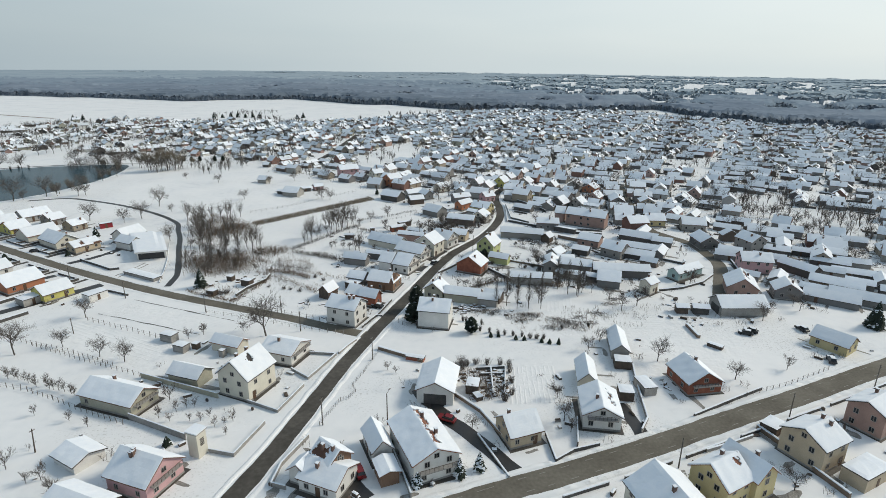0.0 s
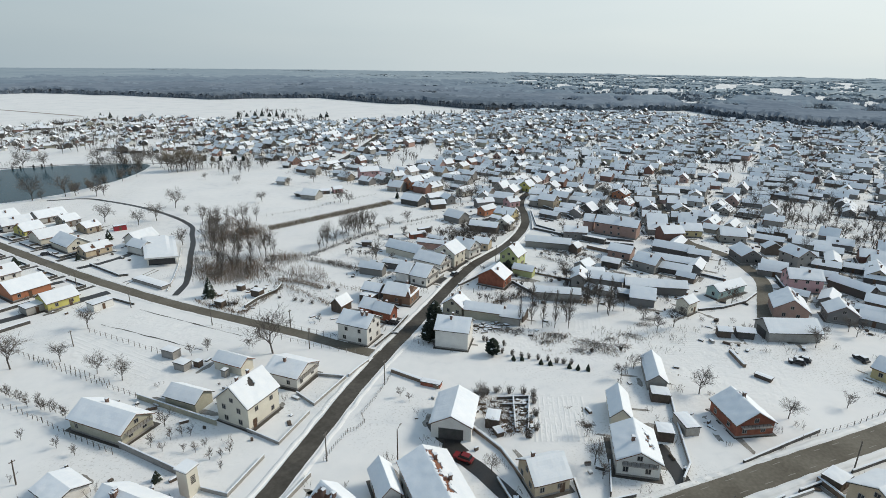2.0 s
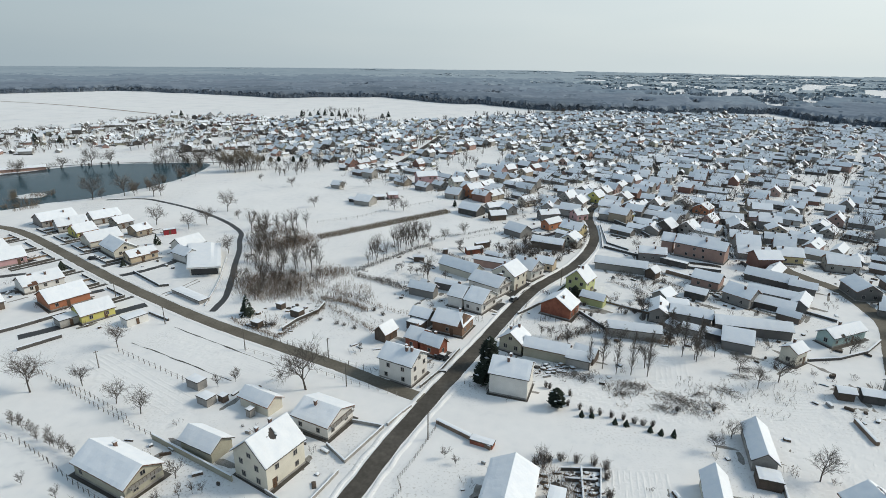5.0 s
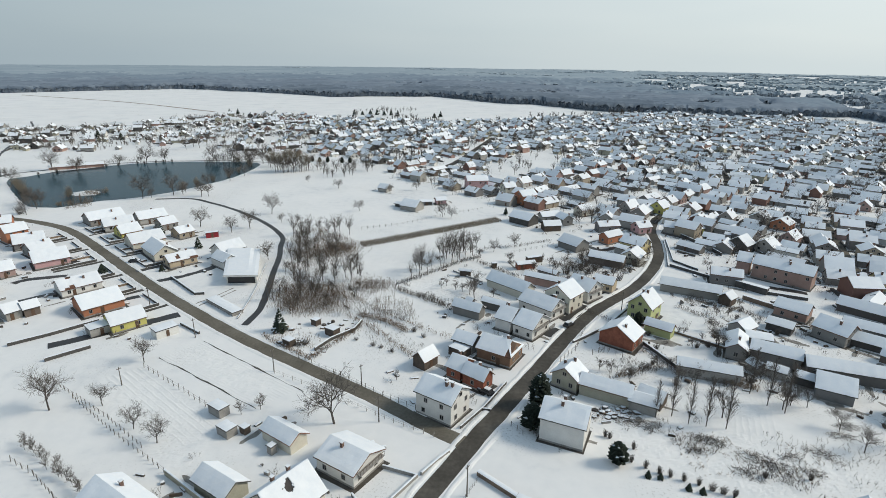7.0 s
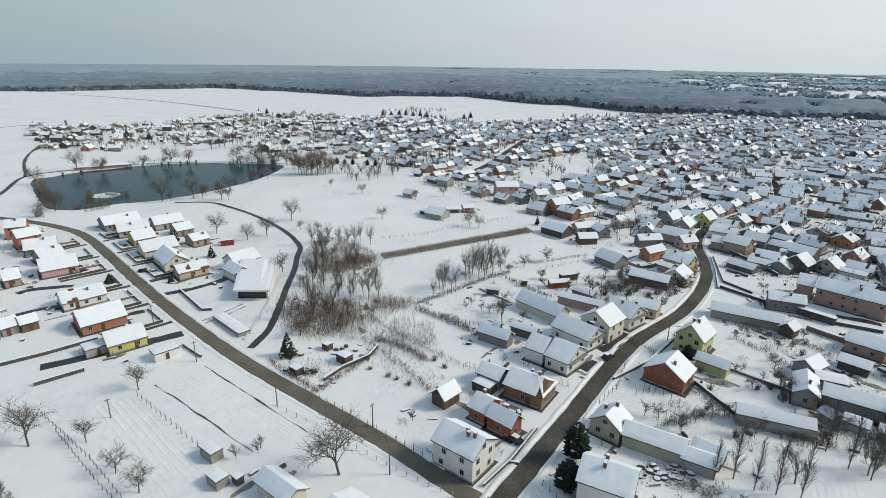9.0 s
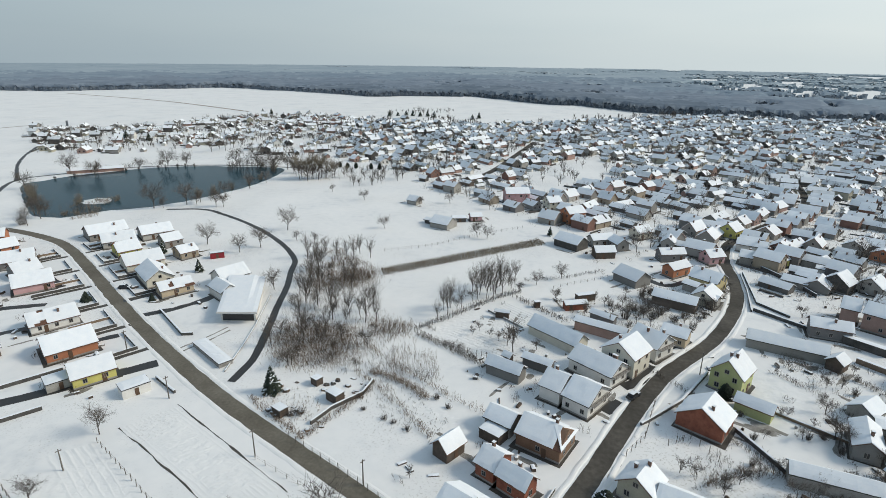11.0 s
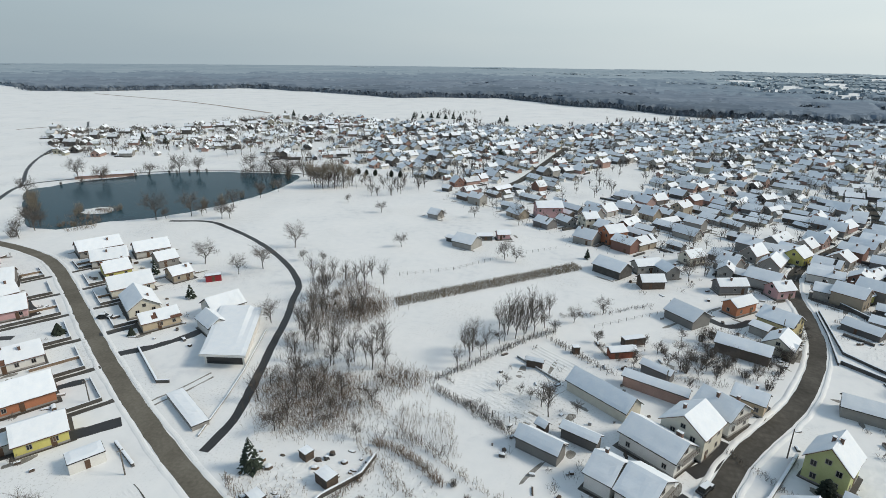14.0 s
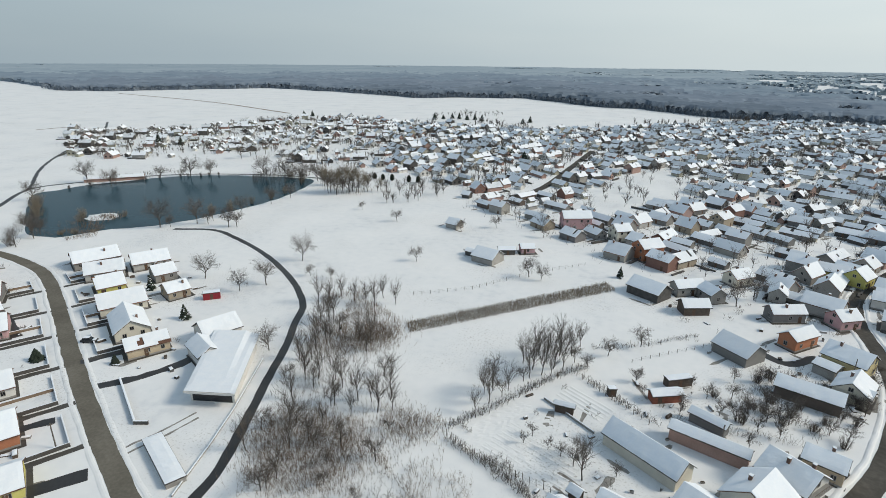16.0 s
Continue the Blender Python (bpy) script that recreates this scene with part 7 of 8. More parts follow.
box_thing("container", -138.8, 270.2, 38, 5.2, 2.4, 2.3, "red_steel", "dark red steel container with snowy top", "container", 0.12)
box_thing("garage", -101.1, 183.7, 57, 6.2, 4.2, 2.3, "white", "low white garage with flat snowy roof", "garage", 0.25)
box_thing("lean_to", -120.5, 181.4, 57, 6.0, 5.0, 2.2, "grey", "grey lean-to beside the yellow house", "shed", 0.2)
box_thing("garden_shed", -65.2, 151.8, 155, 4.2, 2.6, 2.2, "concrete", "small grey garden shed with snow", "shed")
box_thing("garden_shed", -59.6, 145.5, 155, 3.6, 2.6, 2.0, "concrete", "small grey garden shed with snow", "shed")
box_thing("hutch", -56.1, 146.6, 155, 1.8, 1.5, 1.6, "wood", "small timber hutch with snow", "hutch")
box_thing("hutch", -47.5, 141.6, 155, 1.4, 1.4, 1.9, "concrete", "small concrete outhouse with snow cap", "hutch")
box_thing("wood_store", 4.5, 136.6, 160, 5.0, 1.8, 1.0, "brick", "low brick-red wood store under snow", "wood store")
box_thing("annex", 89.8, 85.3, 22, 8.5, 4.6, 3.0, "tan", "low beige flat-roofed annex", "annex", 0.25)
box_thing("garden_shed", 54.2, 115.5, 78, 3.6, 3.4, 2.3, "wood", "dark garden shed behind a white house", "shed")
box_thing("greenhouse", 60.3, 118.3, 95, 5.5, 3.2, 2.2, "frame", "pale framed greenhouse under snow", "greenhouse")
box_thing("lean_to", 59.1, 129.7, 76, 3.6, 4.2, 2.2, "wood", "open lean-to at the end of a shed", "shed")
box_thing("carport", 81.6, 100.9, 30, 4.5, 3.5, 2.0, "wood", "dark carport beside a hedge", "carport")
box_thing("trailer", 89.7, 138.0, 130, 4.0, 1.6, 0.9, "wood", "farm trailer covered with snow", "trailer")
box_thing("garden_shed", 18.0, 121.0, 75, 4.0, 3.0, 2.2, "wood", "small shed in a ruined garden", "shed")
box_thing("hutch", 18.7, 117.3, 110, 2.4, 1.6, 1.0, "wood", "low cold frame with snow", "hutch")
box_thing("garden_shed", -53.6, 192.5, 155, 3.6, 2.6, 2.2, "wood", "timber garden hut with snowy top", "shed")
box_thing("garden_shed", -63.3, 184.4, 155, 3.0, 2.2, 1.8, "wood", "low garden hut with snow", "shed")
box_thing("garden_shed", -60.7, 197.6, 155, 2.2, 2.0, 1.8, "wood", "little garden hut with snow", "shed")
box_thing("wood_store", 3.3, 266.4, 30, 6.5, 2.2, 2.2, "wood", "open timber wood store with snow", "wood store")
box_thing("wood_stack", 79.7, 252.3, 142, 10.5, 2.2, 2.2, "dark_wall", "long dark timber stack with snow on top", "wood stack", 0.15)
wall([(74.6, 243.2), (79.0, 239.2), (83.6, 235.4)], 1.5, 1.2, "dark tangled hedge across a yard", "brush", 0.08, "hedge")
box_thing("lean_to", -15.5, 188.3, 153, 5.0, 4.0, 2.3, "wood", "flat lean-to between brick houses", "shed")
box_thing("garden_shed", -11.9, 256.5, 20, 1.8, 1.6, 2.0, "wood", "small garden hut in snow", "shed")
shed(32.1, 174.3, 150, 6.5, 5.5, 2.2, 4.0, "wood", label="small dark timber hut with gabled snowy roof")
shed(-0.0, 258.5, 25, 8.0, 3.5, 2.2, 3.0, "brick", label="low brick shed in a garden")
shed(-16.6, 219.9, 150, 3.0, 2.6, 2.0, 3.0, "wood", label="tiny timber hut with snowy roof")
shed(40.7, 211.4, 150, 8.5, 4.6, 2.6, 4.2, "green", "tile", "lower lime-green wing with snowy roof")
shed(29.8, 171.3, 161, 7.0, 5.0, 2.6, 4.0, "grey", label="end shed of a long side wing")
house(42.2, 274.4, 62, 9.0, 8.0, 3.2, 5.8, "cream", "dark_tile", "cream house beside the road bend")
house(27.6, 343.8, 40, 9.0, 7.0, 3.2, 5.6, "cream", "red_tile", "cream house with snowy roof near the field")
house(9.7, 328.5, 30, 11.0, 6.0, 3.0, 5.0, "grey", "dark_tile", "low grey house row near the field")
house(17.0, 325.3, 120, 8.0, 6.5, 3.0, 5.2, "mixed_wall", "dark_tile", "small gabled house with dark walls")
shed(10.5, 312.5, 20, 9.0, 6.0, 2.8, 4.8, "wood", label="dark gabled barn near the field")
house(36.7, 316.6, 20, 11.0, 6.0, 3.0, 5.0, "mixed_wall", "tile", "low cottage row with snowy roofs")
house(38.0, 332.5, 75, 7.0, 6.0, 3.0, 5.2, "grey", "dark_tile", "grey cottage with steep snowy roof")
house(52.3, 317.3, 30, 8.0, 7.0, 3.2, 5.6, "pink", "tile", "salmon house with dormer near the bend", melt=0.3)
shed(39.7, 284.5, 140, 6.0, 5.0, 2.6, 3.6, "grey", label="flat garage behind a house")
shed(42.7, 273.2, 145, 7.0, 4.6, 2.6, 4.0, "grey", label="grey side shed with snow")
house(60.8, 362.3, 160, 12.5, 7.5, 3.2, 5.4, "lemon", "dark_tile", "yellow-green wing of a house at the road bend", wins=(0, 0, 0, 1), chimneys=0)
house(68.2, 357.0, 52, 9.0, 8.4, 3.6, 6.8, "lemon", "dark_tile", "yellow-green gabled house at the road bend", wins=(1, 0, 1, 0), chimneys=1)
house(77.8, 319.8, 42, 6.5, 5.0, 3.0, 4.9, "lemon", "dark_tile", "small yellow gable behind a long grey house", wins=(1, 0, 0, 0), chimneys=0)
shed(88.2, 323.0, 146, 18.0, 6.4, 3.0, 4.8, "grey", "dark_tile", "very long grey barn with a ribbed snowy roof")
shed(83.5, 303.2, 142, 10.5, 5.4, 2.6, 4.1, "shed_wall", "dark_tile", "grey shed with a low snowy roof")
shed(92.1, 314.8, 155, 7.0, 5.0, 2.3, 3.0, "white", "dark_tile", "flat white shed between barns")
house(90.6, 299.6, 48, 8.5, 9.2, 3.2, 6.6, "dark_wall", "dark_tile", "dark weatherboard barn with a sunlit snowy slope", wins=(0, 0, 0, 0), chimneys=0)
house(101.2, 299.8, 48, 8.0, 8.4, 3.0, 6.0, "grey", "dark_tile", "grey gabled house with a sunlit snowy slope", wins=(1, 0, 0, 0), chimneys=0)
shed(107.0, 294.6, 146, 9.5, 4.6, 2.5, 3.5, "white", "dark_tile", "low white shed above a rose-brown building")
house(121.6, 338.0, 50, 9.5, 9.0, 3.2, 5.7, "orange", "red_tile", "orange-red house with a sunlit snowy slope", wins=(1, 0, 1, 0))
house(114.4, 346.0, 52, 10.0, 9.0, 3.6, 6.3, "grey", "dark_tile", "tall grey gabled house among barns", wins=(1, 0, 0, 0))
shed(67.4, 238.4, 48, 5.2, 4.8, 2.5, 4.3, "wood", "dark_tile", "small timber barn end with bright snow")
shed(65.3, 217.0, 44, 7.0, 6.2, 2.3, 4.3, "grey", "dark_tile", "steep little roof between sheds")
shed(67.6, 210.6, 168, 7.2, 5.4, 2.5, 3.2, "grey", "dark_tile", "flat-roofed grey garage under thick snow")
shed(77.4, 220.8, 146, 7.6, 6.0, 2.4, 3.6, "dark_wall", "dark_tile", "open dark shed with a white roof")
shed(61.3, 193.8, 118, 4.2, 3.6, 2.2, 3.6, "grey", "dark_tile", "narrow grey hut beside barns")
shed(66.0, 192.6, 150, 5.2, 4.2, 2.2, 3.2, "grey", "dark_tile", "small grey hut with thick snow")
shed(71.8, 190.0, 150, 5.4, 4.2, 2.2, 3.2, "dark_wall", "dark_tile", "small dark hut with thick snow")
shed(91.5, 161.5, 170, 4.4, 3.6, 2.2, 3.0, "wood", "dark_tile", "small board hutch with a snowy lid")
shed(97.4, 160.8, 166, 5.6, 4.0, 2.2, 3.0, "dark_wall", "dark_tile", "low dark lean-to with snow")
house(69.8, 318.8, 160, 14, 7, 3.2, 5.4, "grey", "dark_tile", "long grey house beside the bend")
house(71.6, 336.1, 160, 12, 6.5, 3.2, 5.2, "white", "dark_tile", "long white house beside the bend")
# cross gable of the pale yellow house
house(65.1, 85.2, 112, 9.0, 6.5, 5.0, 7.8, "yellow", "red_tile", "cross wing of a pale yellow house", wins=(1, 1, 0, 0), chimneys=1)
shed(-55.9, 87.1, 155, 12, 7, 2.6, 4.2, "white", label="low barn under smooth snow")
shed(-320.5, 397.3, 40, 34, 5, 1.9, 3.4, "rose", "red_tile", "long low red-brown pavilion on the pond's shore")
# snowed-over garden rows
furrows((26.4, 114.5), (28.9, 131.0), (39.2, 114.4), 1.1, 0.09, "rows of a snowed-over vegetable garden", 1)
furrows((-100.9, 160.3), (-66.2, 140.4), (-94.8, 166.4), 1.3, 0.08, "snowy furrows of an orchard strip", 2)
furrows((-93.6, 171.6), (-57.5, 155.4), (-87.4, 181.2), 0.85, 0.035, "snowy furrows of a ploughed garden", 3)
for line in ([(-94.2, 171.3), (-77.1, 163.6), (-58.0, 155.0)], [(-87.8, 181.8), (-60.5, 168.4), (-50.0, 163.4)]):
    ribbon("plot_edge", line, 0.24, 0.03, "wet", 0.4, "dark furrow along a garden plot", "track", 0.01)
furrows((-36.9, 227.4), (-20.3, 219.5), (-31.8, 239.3), 1.2, 0.12, "snowy garden beds behind street houses", 4)
furrows((53.8, 187.6), (44.9, 151.1), (62.6, 185.4), 1.2, 0.045, "snowy furrows behind long sheds", 5)
furrows((-24.2, 252.4), (-13.9, 245.3), (-20.6, 258.0), 1.2, 0.12, "short snowy garden rows", 6)
furrows((70.3, 150.9), (79.5, 150.9), (76.7, 162.1), 1.3, 0.12, "snowy rows in a far garden", 7)
# overgrown ruin beside the broad barn
wall([(20.1, 130.1), (27.8, 130.5), (25.4, 118.1)], 0.8, 0.2, "crumbling dark foundation wall", "dark_wall", 0.1)
wall([(20.6, 127.3), (26.0, 127.2)], 0.8, 0.3, "crumbling dark inner wall stub", "dark_wall", 0.12)
wall([(24.0, 130.7), (22.6, 118.3)], 0.8, 0.3, "crumbling dark cross wall stub", "dark_wall", 0.12)
brush("brush", [(14.6, 130.4), (28.4, 132.5), (26.4, 116.8), (16.5, 115.8)], 900, 1.6, "brush", "brambles over a ruined garden", seed=21)
brush("brush", [(15.8, 134.7), (21.9, 134.3), (21.3, 130.0), (15.4, 130.4)], 350, 2.6, "twig", "tall bare hedge behind a barn", seed=22)
brush("brush", [(27.7, 162.1), (56.3, 148.7), (56.4, 154.4), (32.4, 168.2)], 900, 1.3, "twig", "low bare shrubs at a garden edge", seed=23)
brush("brush", [(23.1, 182.2), (39.9, 190.4), (39.5, 199.4), (23.1, 191.8)], 400, 1.2, "twig", "bare garden shrubs beside a cottage", seed=24)
brush("brush", [(49.6, 231.2), (65.8, 222.2), (67.4, 235.7), (54.1, 243.7)], 350, 1.2, "twig", "bare vegetable stalks in snow", seed=25)
brush("brush", [(11.4, 249.0), (28.0, 250.0), (47.9, 276.6), (47.5, 288.7), (16.9, 275.2)], 1500, 2.2, "twig", "bare orchard undergrowth behind houses", seed=26)
brush("brush", [(-44.5, 230.4), (-22.5, 216.2), (-21.3, 219.2), (-43.0, 234.4)], 700, 1.5, "twig", "bare vines along a garden fence", seed=27)
brush("brush", [(-49.3, 193.6), (-28.0, 182.8), (-25.7, 191.0), (-44.9, 204.2)], 260, 0.9, "twig", "thin bare weeds on a snowy plot", seed=28)
brush("brush", [(-45.5, 205.5), (-31.1, 205.7), (-35.4, 217.2), (-48.9, 220.3)], 260, 2.6, "brush", "bare saplings along a hedge", seed=29, lean=0.2, thick=0.025)
brush("brush", [(14.6, 162.7), (32.9, 169.5), (37.0, 178.0), (17.2, 169.7)], 900, 0.5, "twig", "cut twigs lying on snow", seed=30, lean=1.4)


brush("brush", [(33.3, 163.8), (63.4, 163.7), (61.6, 151.5), (36.4, 150.4)], 420, 1.3, "brush", "cut branches heaped on trampled snow", seed=40, lean=1.8, thick=0.035)
hedges_right = smooth(RIGHT, 1.0)
for k in range(52, len(hedges_right) - 12, 15):
    p, q = hedges_right[k], hedges_right[k + 11]
    n = Vector(((q - p).y, -(q - p).x, 0)).normalized()
    a, c = p + n * 5.6, q + n * 5.6
    wall([(a.x, a.y), (c.x, c.y)], 0.8, 0.3, "low dark front wall beside the wide road", "dark_wall", 0.18)
ribbon("track_field", [(-1013.8, 1033.7), (-705.9, 935.2), (-466.4, 816.2)], 5, 0.03, "brush", 1.5, "dark weedy farm track across a field", "track")
ribbon("track_edge", [(-603.2, 556.2), (-597.4, 579.7), (-593.9, 586.6)], 3, 0.03, "brush", 1.0, "dark weedy field edge in snow", "track")


def clutter():
    """Woodpiles, bins, boards and heaps left about the yards, each with a little snow."""
    rng = random.Random(55)
    b = Build()
    for o in list(scene.objects):
        if o.parent is None and o.name.split(".")[0] in ("house", "shed") and (o.location.x * 0.7) ** 2 + (o.location.y - 60) ** 2 < 260 ** 2:
            for k in range(4):
                a, d = rng.uniform(0, 6.283), rng.uniform(6.5, 11)
                x, y = o.location.x + d * math.cos(a), o.location.y + d * math.sin(a)
                if min((p.x - x) ** 2 + (p.y - y) ** 2 for p in ROADS) < 16 or any((q[0] - x) ** 2 + (q[1] - y) ** 2 < 36 for q in BUILT):
                    continue
                t, l, w, h = rng.uniform(0, 3.14), rng.uniform(0.2, 1.1), rng.uniform(0.15, 0.45), rng.uniform(0.2, 0.75)
                c, s = math.cos(t), math.sin(t)
                base = [(x + u * c - v * s, y + u * s + v * c) for u, v in ((-l, -w), (l, -w), (l, w), (-l, w))]
                b.add([(*p, 0) for p in base] + [(*p, h * rng.uniform(0.8, 1.1)) for p in base], [(0, 1, 5, 4), (1, 2, 6, 5), (2, 3, 7, 6), (3, 0, 4, 7)], rng.choice((0, 0, 1, 2)))
                b.add([(*p, h * 1.1) for p in base] + [(x, y, h * 1.1 + 0.15)], [(0, 1, 4), (1, 2, 4), (2, 3, 4), (3, 0, 4)], 3 if rng.random() < 0.7 else 0)
    tagged(part("yard_clutter", b, ("wood", "dark_wall", "concrete", "roof_snow")), "snow-dusted woodpiles and bins in yards", "clutter", kind="stuff")


clutter()


def dark_lines():
    """Plot boundaries, woodpiles and hedges between the far houses."""
    rng = random.Random(91)
    b = Build()
    for x, y, turn, kind, r in HOMES:
        for k in range(2):
            if rng.random() < 0.72:
                a = radians(turn + rng.choice((0, 90)))
                d = Vector((math.cos(a), math.sin(a), 0))
                n = Vector((-d.y, d.x, 0))
                p = Vector((x, y, 0)) + n * rng.choice((-1, 1)) * rng.uniform(5.5, 8) + d * rng.uniform(-6, 6)
                l, w, h = rng.uniform(1.5, 6), rng.uniform(0.15, 0.5), rng.uniform(0.4, 1.1)
                q = [p - d * l - n * w, p + d * l - n * w, p + d * l + n * w, p - d * l + n * w]
                b.add([tuple(v) for v in q] + [tuple(v + Vector((0, 0, h))) for v in q], [(4, 5, 6, 7), (0, 1, 5, 4), (1, 2, 6, 5), (2, 3, 7, 6), (3, 0, 4, 7)])
    tagged(part("far_hedges", b, "dark_wall"), "dark hedges and fences between village plots", "hedge", kind="stuff")
    t = Build()
    for x, y, turn, kind, r in HOMES:
        for k in range(30 if y < 480 else 16):
            a, rad = rng.uniform(0, 6.283), rng.uniform(6, 12)
            p = Vector((x + rad * math.cos(a), y + rad * math.sin(a), -0.05))
            d = Vector((rng.gauss(0, 0.4), rng.gauss(0, 0.4), 1)).normalized()
            t.spike(p, p + d * rng.uniform(0.8, 3.4), 0.065)
    tagged(part("far_shrubs", t, "twig"), "bare shrubs in village gardens", "shrub", kind="stuff")


dark_lines()


def junk(poly, count, label, seed):
    """Boards, rubble, netting and branches heaped in a garden corner, half under snow."""
    rng = random.Random(seed)
    b = Build()
    xs, ys = [p[0] for p in poly], [p[1] for p in poly]
    made = 0
    while made < count:
        x, y = rng.uniform(min(xs), max(xs)), rng.uniform(min(ys), max(ys))
        if not inside(x, y, poly):
            continue
        made += 1
        n, r, h = rng.choice((5, 6, 7)), rng.uniform(0.25, 0.95), rng.uniform(0.15, 0.6)
        t, e = rng.uniform(0, 3), rng.uniform(0.4, 1.0)
        ring = [(r * math.cos(t + 6.283 * k / n) * rng.uniform(0.8, 1.2), r * e * math.sin(t + 6.283 * k / n) * rng.uniform(0.8, 1.2)) for k in range(n)]
        b.add([(x + u, y + v, -0.02) for u, v in ring] + [(x + u * 0.8, y + v * 0.8, h * rng.uniform(0.7, 1.1)) for u, v in ring], [(k, (k + 1) % n, n + (k + 1) % n, n + k) for k in range(n)], rng.choice((0, 0, 1, 2)))
        b.add([(x + u * 0.8, y + v * 0.8, h * 1.02) for u, v in ring] + [(x, y, h * 1.2 + 0.08)], [(k, (k + 1) % n, n) for k in range(n)], 3 if rng.random() < 0.8 else rng.choice((0, 1)))
    tagged(part("junk_heap", b, ("wood", "dark_wall", "brush", "roof_snow")), label, "junk", kind="stuff")


junk([(-73.1, 187.7), (-55.2, 178.6), (-53.7, 183.6), (-63.0, 190.2), (-65.1, 199.8), (-70.6, 197.1)], 16, "snow-dusted junk and branches in a garden corner", 1)
junk([(-55.2, 178.6), (-53.2, 179.1), (-48.5, 191.5), (-47.7, 200.2), (-52.5, 202.2), (-53.9, 189.5)], 10, "boards and brush piled along a garden edge", 2)
junk([(-60.2, 200.3), (-53.1, 203.8), (-52.0, 194.4), (-56.6, 190.3)], 8, "heaps beside a small hut", 3)
junk([(14.9, 129.0), (27.8, 130.5), (26.1, 118.0), (17.3, 116.7)], 90, "rubble and boards in a ruined garden", 4)
junk([(15.8, 165.3), (25.3, 166.8), (33.5, 172.0), (33.1, 175.3), (18.3, 169.1)], 60, "branches and clods on trampled snow", 5)


def bare_patches():
    """Wet trodden ground beside the houses, where the snow has gone."""
    rng = random.Random(64)
    b = Build()
    k = 0
    for o in list(scene.objects):
        if o.parent is not None or o.name.split(".")[0] not in ("house", "shed") or o.location.y > 520:
            continue
        for q in range(5 if o.location.x > 40 else 2):
            a, d = rng.uniform(0, 6.283), rng.uniform(4.0, 8.0)
            x, y = o.location.x + d * math.cos(a), o.location.y + d * math.sin(a)
            l, w, t = rng.uniform(1.5, 5.0), rng.uniform(0.4, 1.1), o.matrix_basis.to_euler().z + rng.choice((0, 1.571)) + rng.uniform(-0.1, 0.1)
            c, s = math.cos(t), math.sin(t)
            z = 0.008 + 0.004 * (k % 4)
            k += 1
            ring = []
            for i in range(12):
                u, v = math.cos(i * 0.5236), math.sin(i * 0.5236)
                u, v = l * u * rng.uniform(0.75, 1.1), w * (abs(v) ** 0.6) * (1 if v > 0 else -1) * rng.uniform(0.6, 1.2)
                ring.append((x + u * c - v * s, y + u * s + v * c, z))
            b.add(ring, [tuple(range(12))])
    tagged(part("bare_ground", b, "slush"), "wet trodden ground where snow has gone", "ground", kind="stuff")


bare_patches()


def garden_shrubs():
    """Currant bushes, vines and stalks in the gardens of the nearer houses."""
    rng = random.Random(71)
    b = Build()
    for o in list(scene.objects):
        if o.parent is not None or o.name.split(".")[0] not in ("house", "shed") or o.location.y > 330:
            continue
        if o.location.x < -60 and rng.random() < 0.5:
            continue
        for k in range(7 if o.location.x > 40 else 3):
            a, d = rng.uniform(0, 6.283), rng.uniform(5.5, 13)
            x, y = o.location.x + d * math.cos(a), o.location.y + d * math.sin(a)
            if min((p.x - x) ** 2 + (p.y - y) ** 2 for p in ROADS) < 22 or any((q[0] - x) ** 2 + (q[1] - y) ** 2 < 28 for q in BUILT if abs(q[0] - x) < 6):
                continue
            h = rng.uniform(0.7, 2.4)
            for q in range(rng.randint(5, 11)):
                p = Vector((x + rng.gauss(0, 0.3 * h), y + rng.gauss(0, 0.3 * h), -0.05))
                w = Vector((rng.gauss(0, 0.35), rng.gauss(0, 0.35), 1)).normalized() * h * rng.uniform(0.6, 1.1)
                b.spike(p, p + w, 0.032)
                for i in range(4):
                    v = (w.normalized() + Vector((rng.gauss(0, 0.5), rng.gauss(0, 0.5), 0))).normalized() * h * 0.4
                    b.spike(p + w * rng.uniform(0.3, 0.8), p + w * 0.6 + v, 0.022)
    tagged(part("garden_shrubs", b, "twig"), "bare currant bushes and stalks in gardens", "shrub", kind="stuff")


garden_shrubs()


def hedgerow(points, count, h, label, seed, mat="twig"):
    """Vines, stakes and shoots grown along a plot's edge."""
    rng = random.Random(seed)
    b = Build()
    line = smooth(points, 1.0)
    for k in range(count):
        q = rng.choice(line)
        a = q + Vector((rng.gauss(0, 0.55), rng.gauss(0, 0.55), -0.05))
        d = Vector((rng.gauss(0, 0.3), rng.gauss(0, 0.3), 1)).normalized() * h * rng.uniform(0.5, 1.15)
        b.spike(a, a + d, 0.036)
        for i in range(4):
            v = (d.normalized() + Vector((rng.gauss(0, 0.6), rng.gauss(0, 0.6), 0))).normalized() * h * 0.4
            s0 = a + d * rng.uniform(0.3, 0.9)
            b.spike(s0, s0 + v, 0.024)
    tagged(part("hedgerow", b, mat), label, "hedge", kind="stuff")


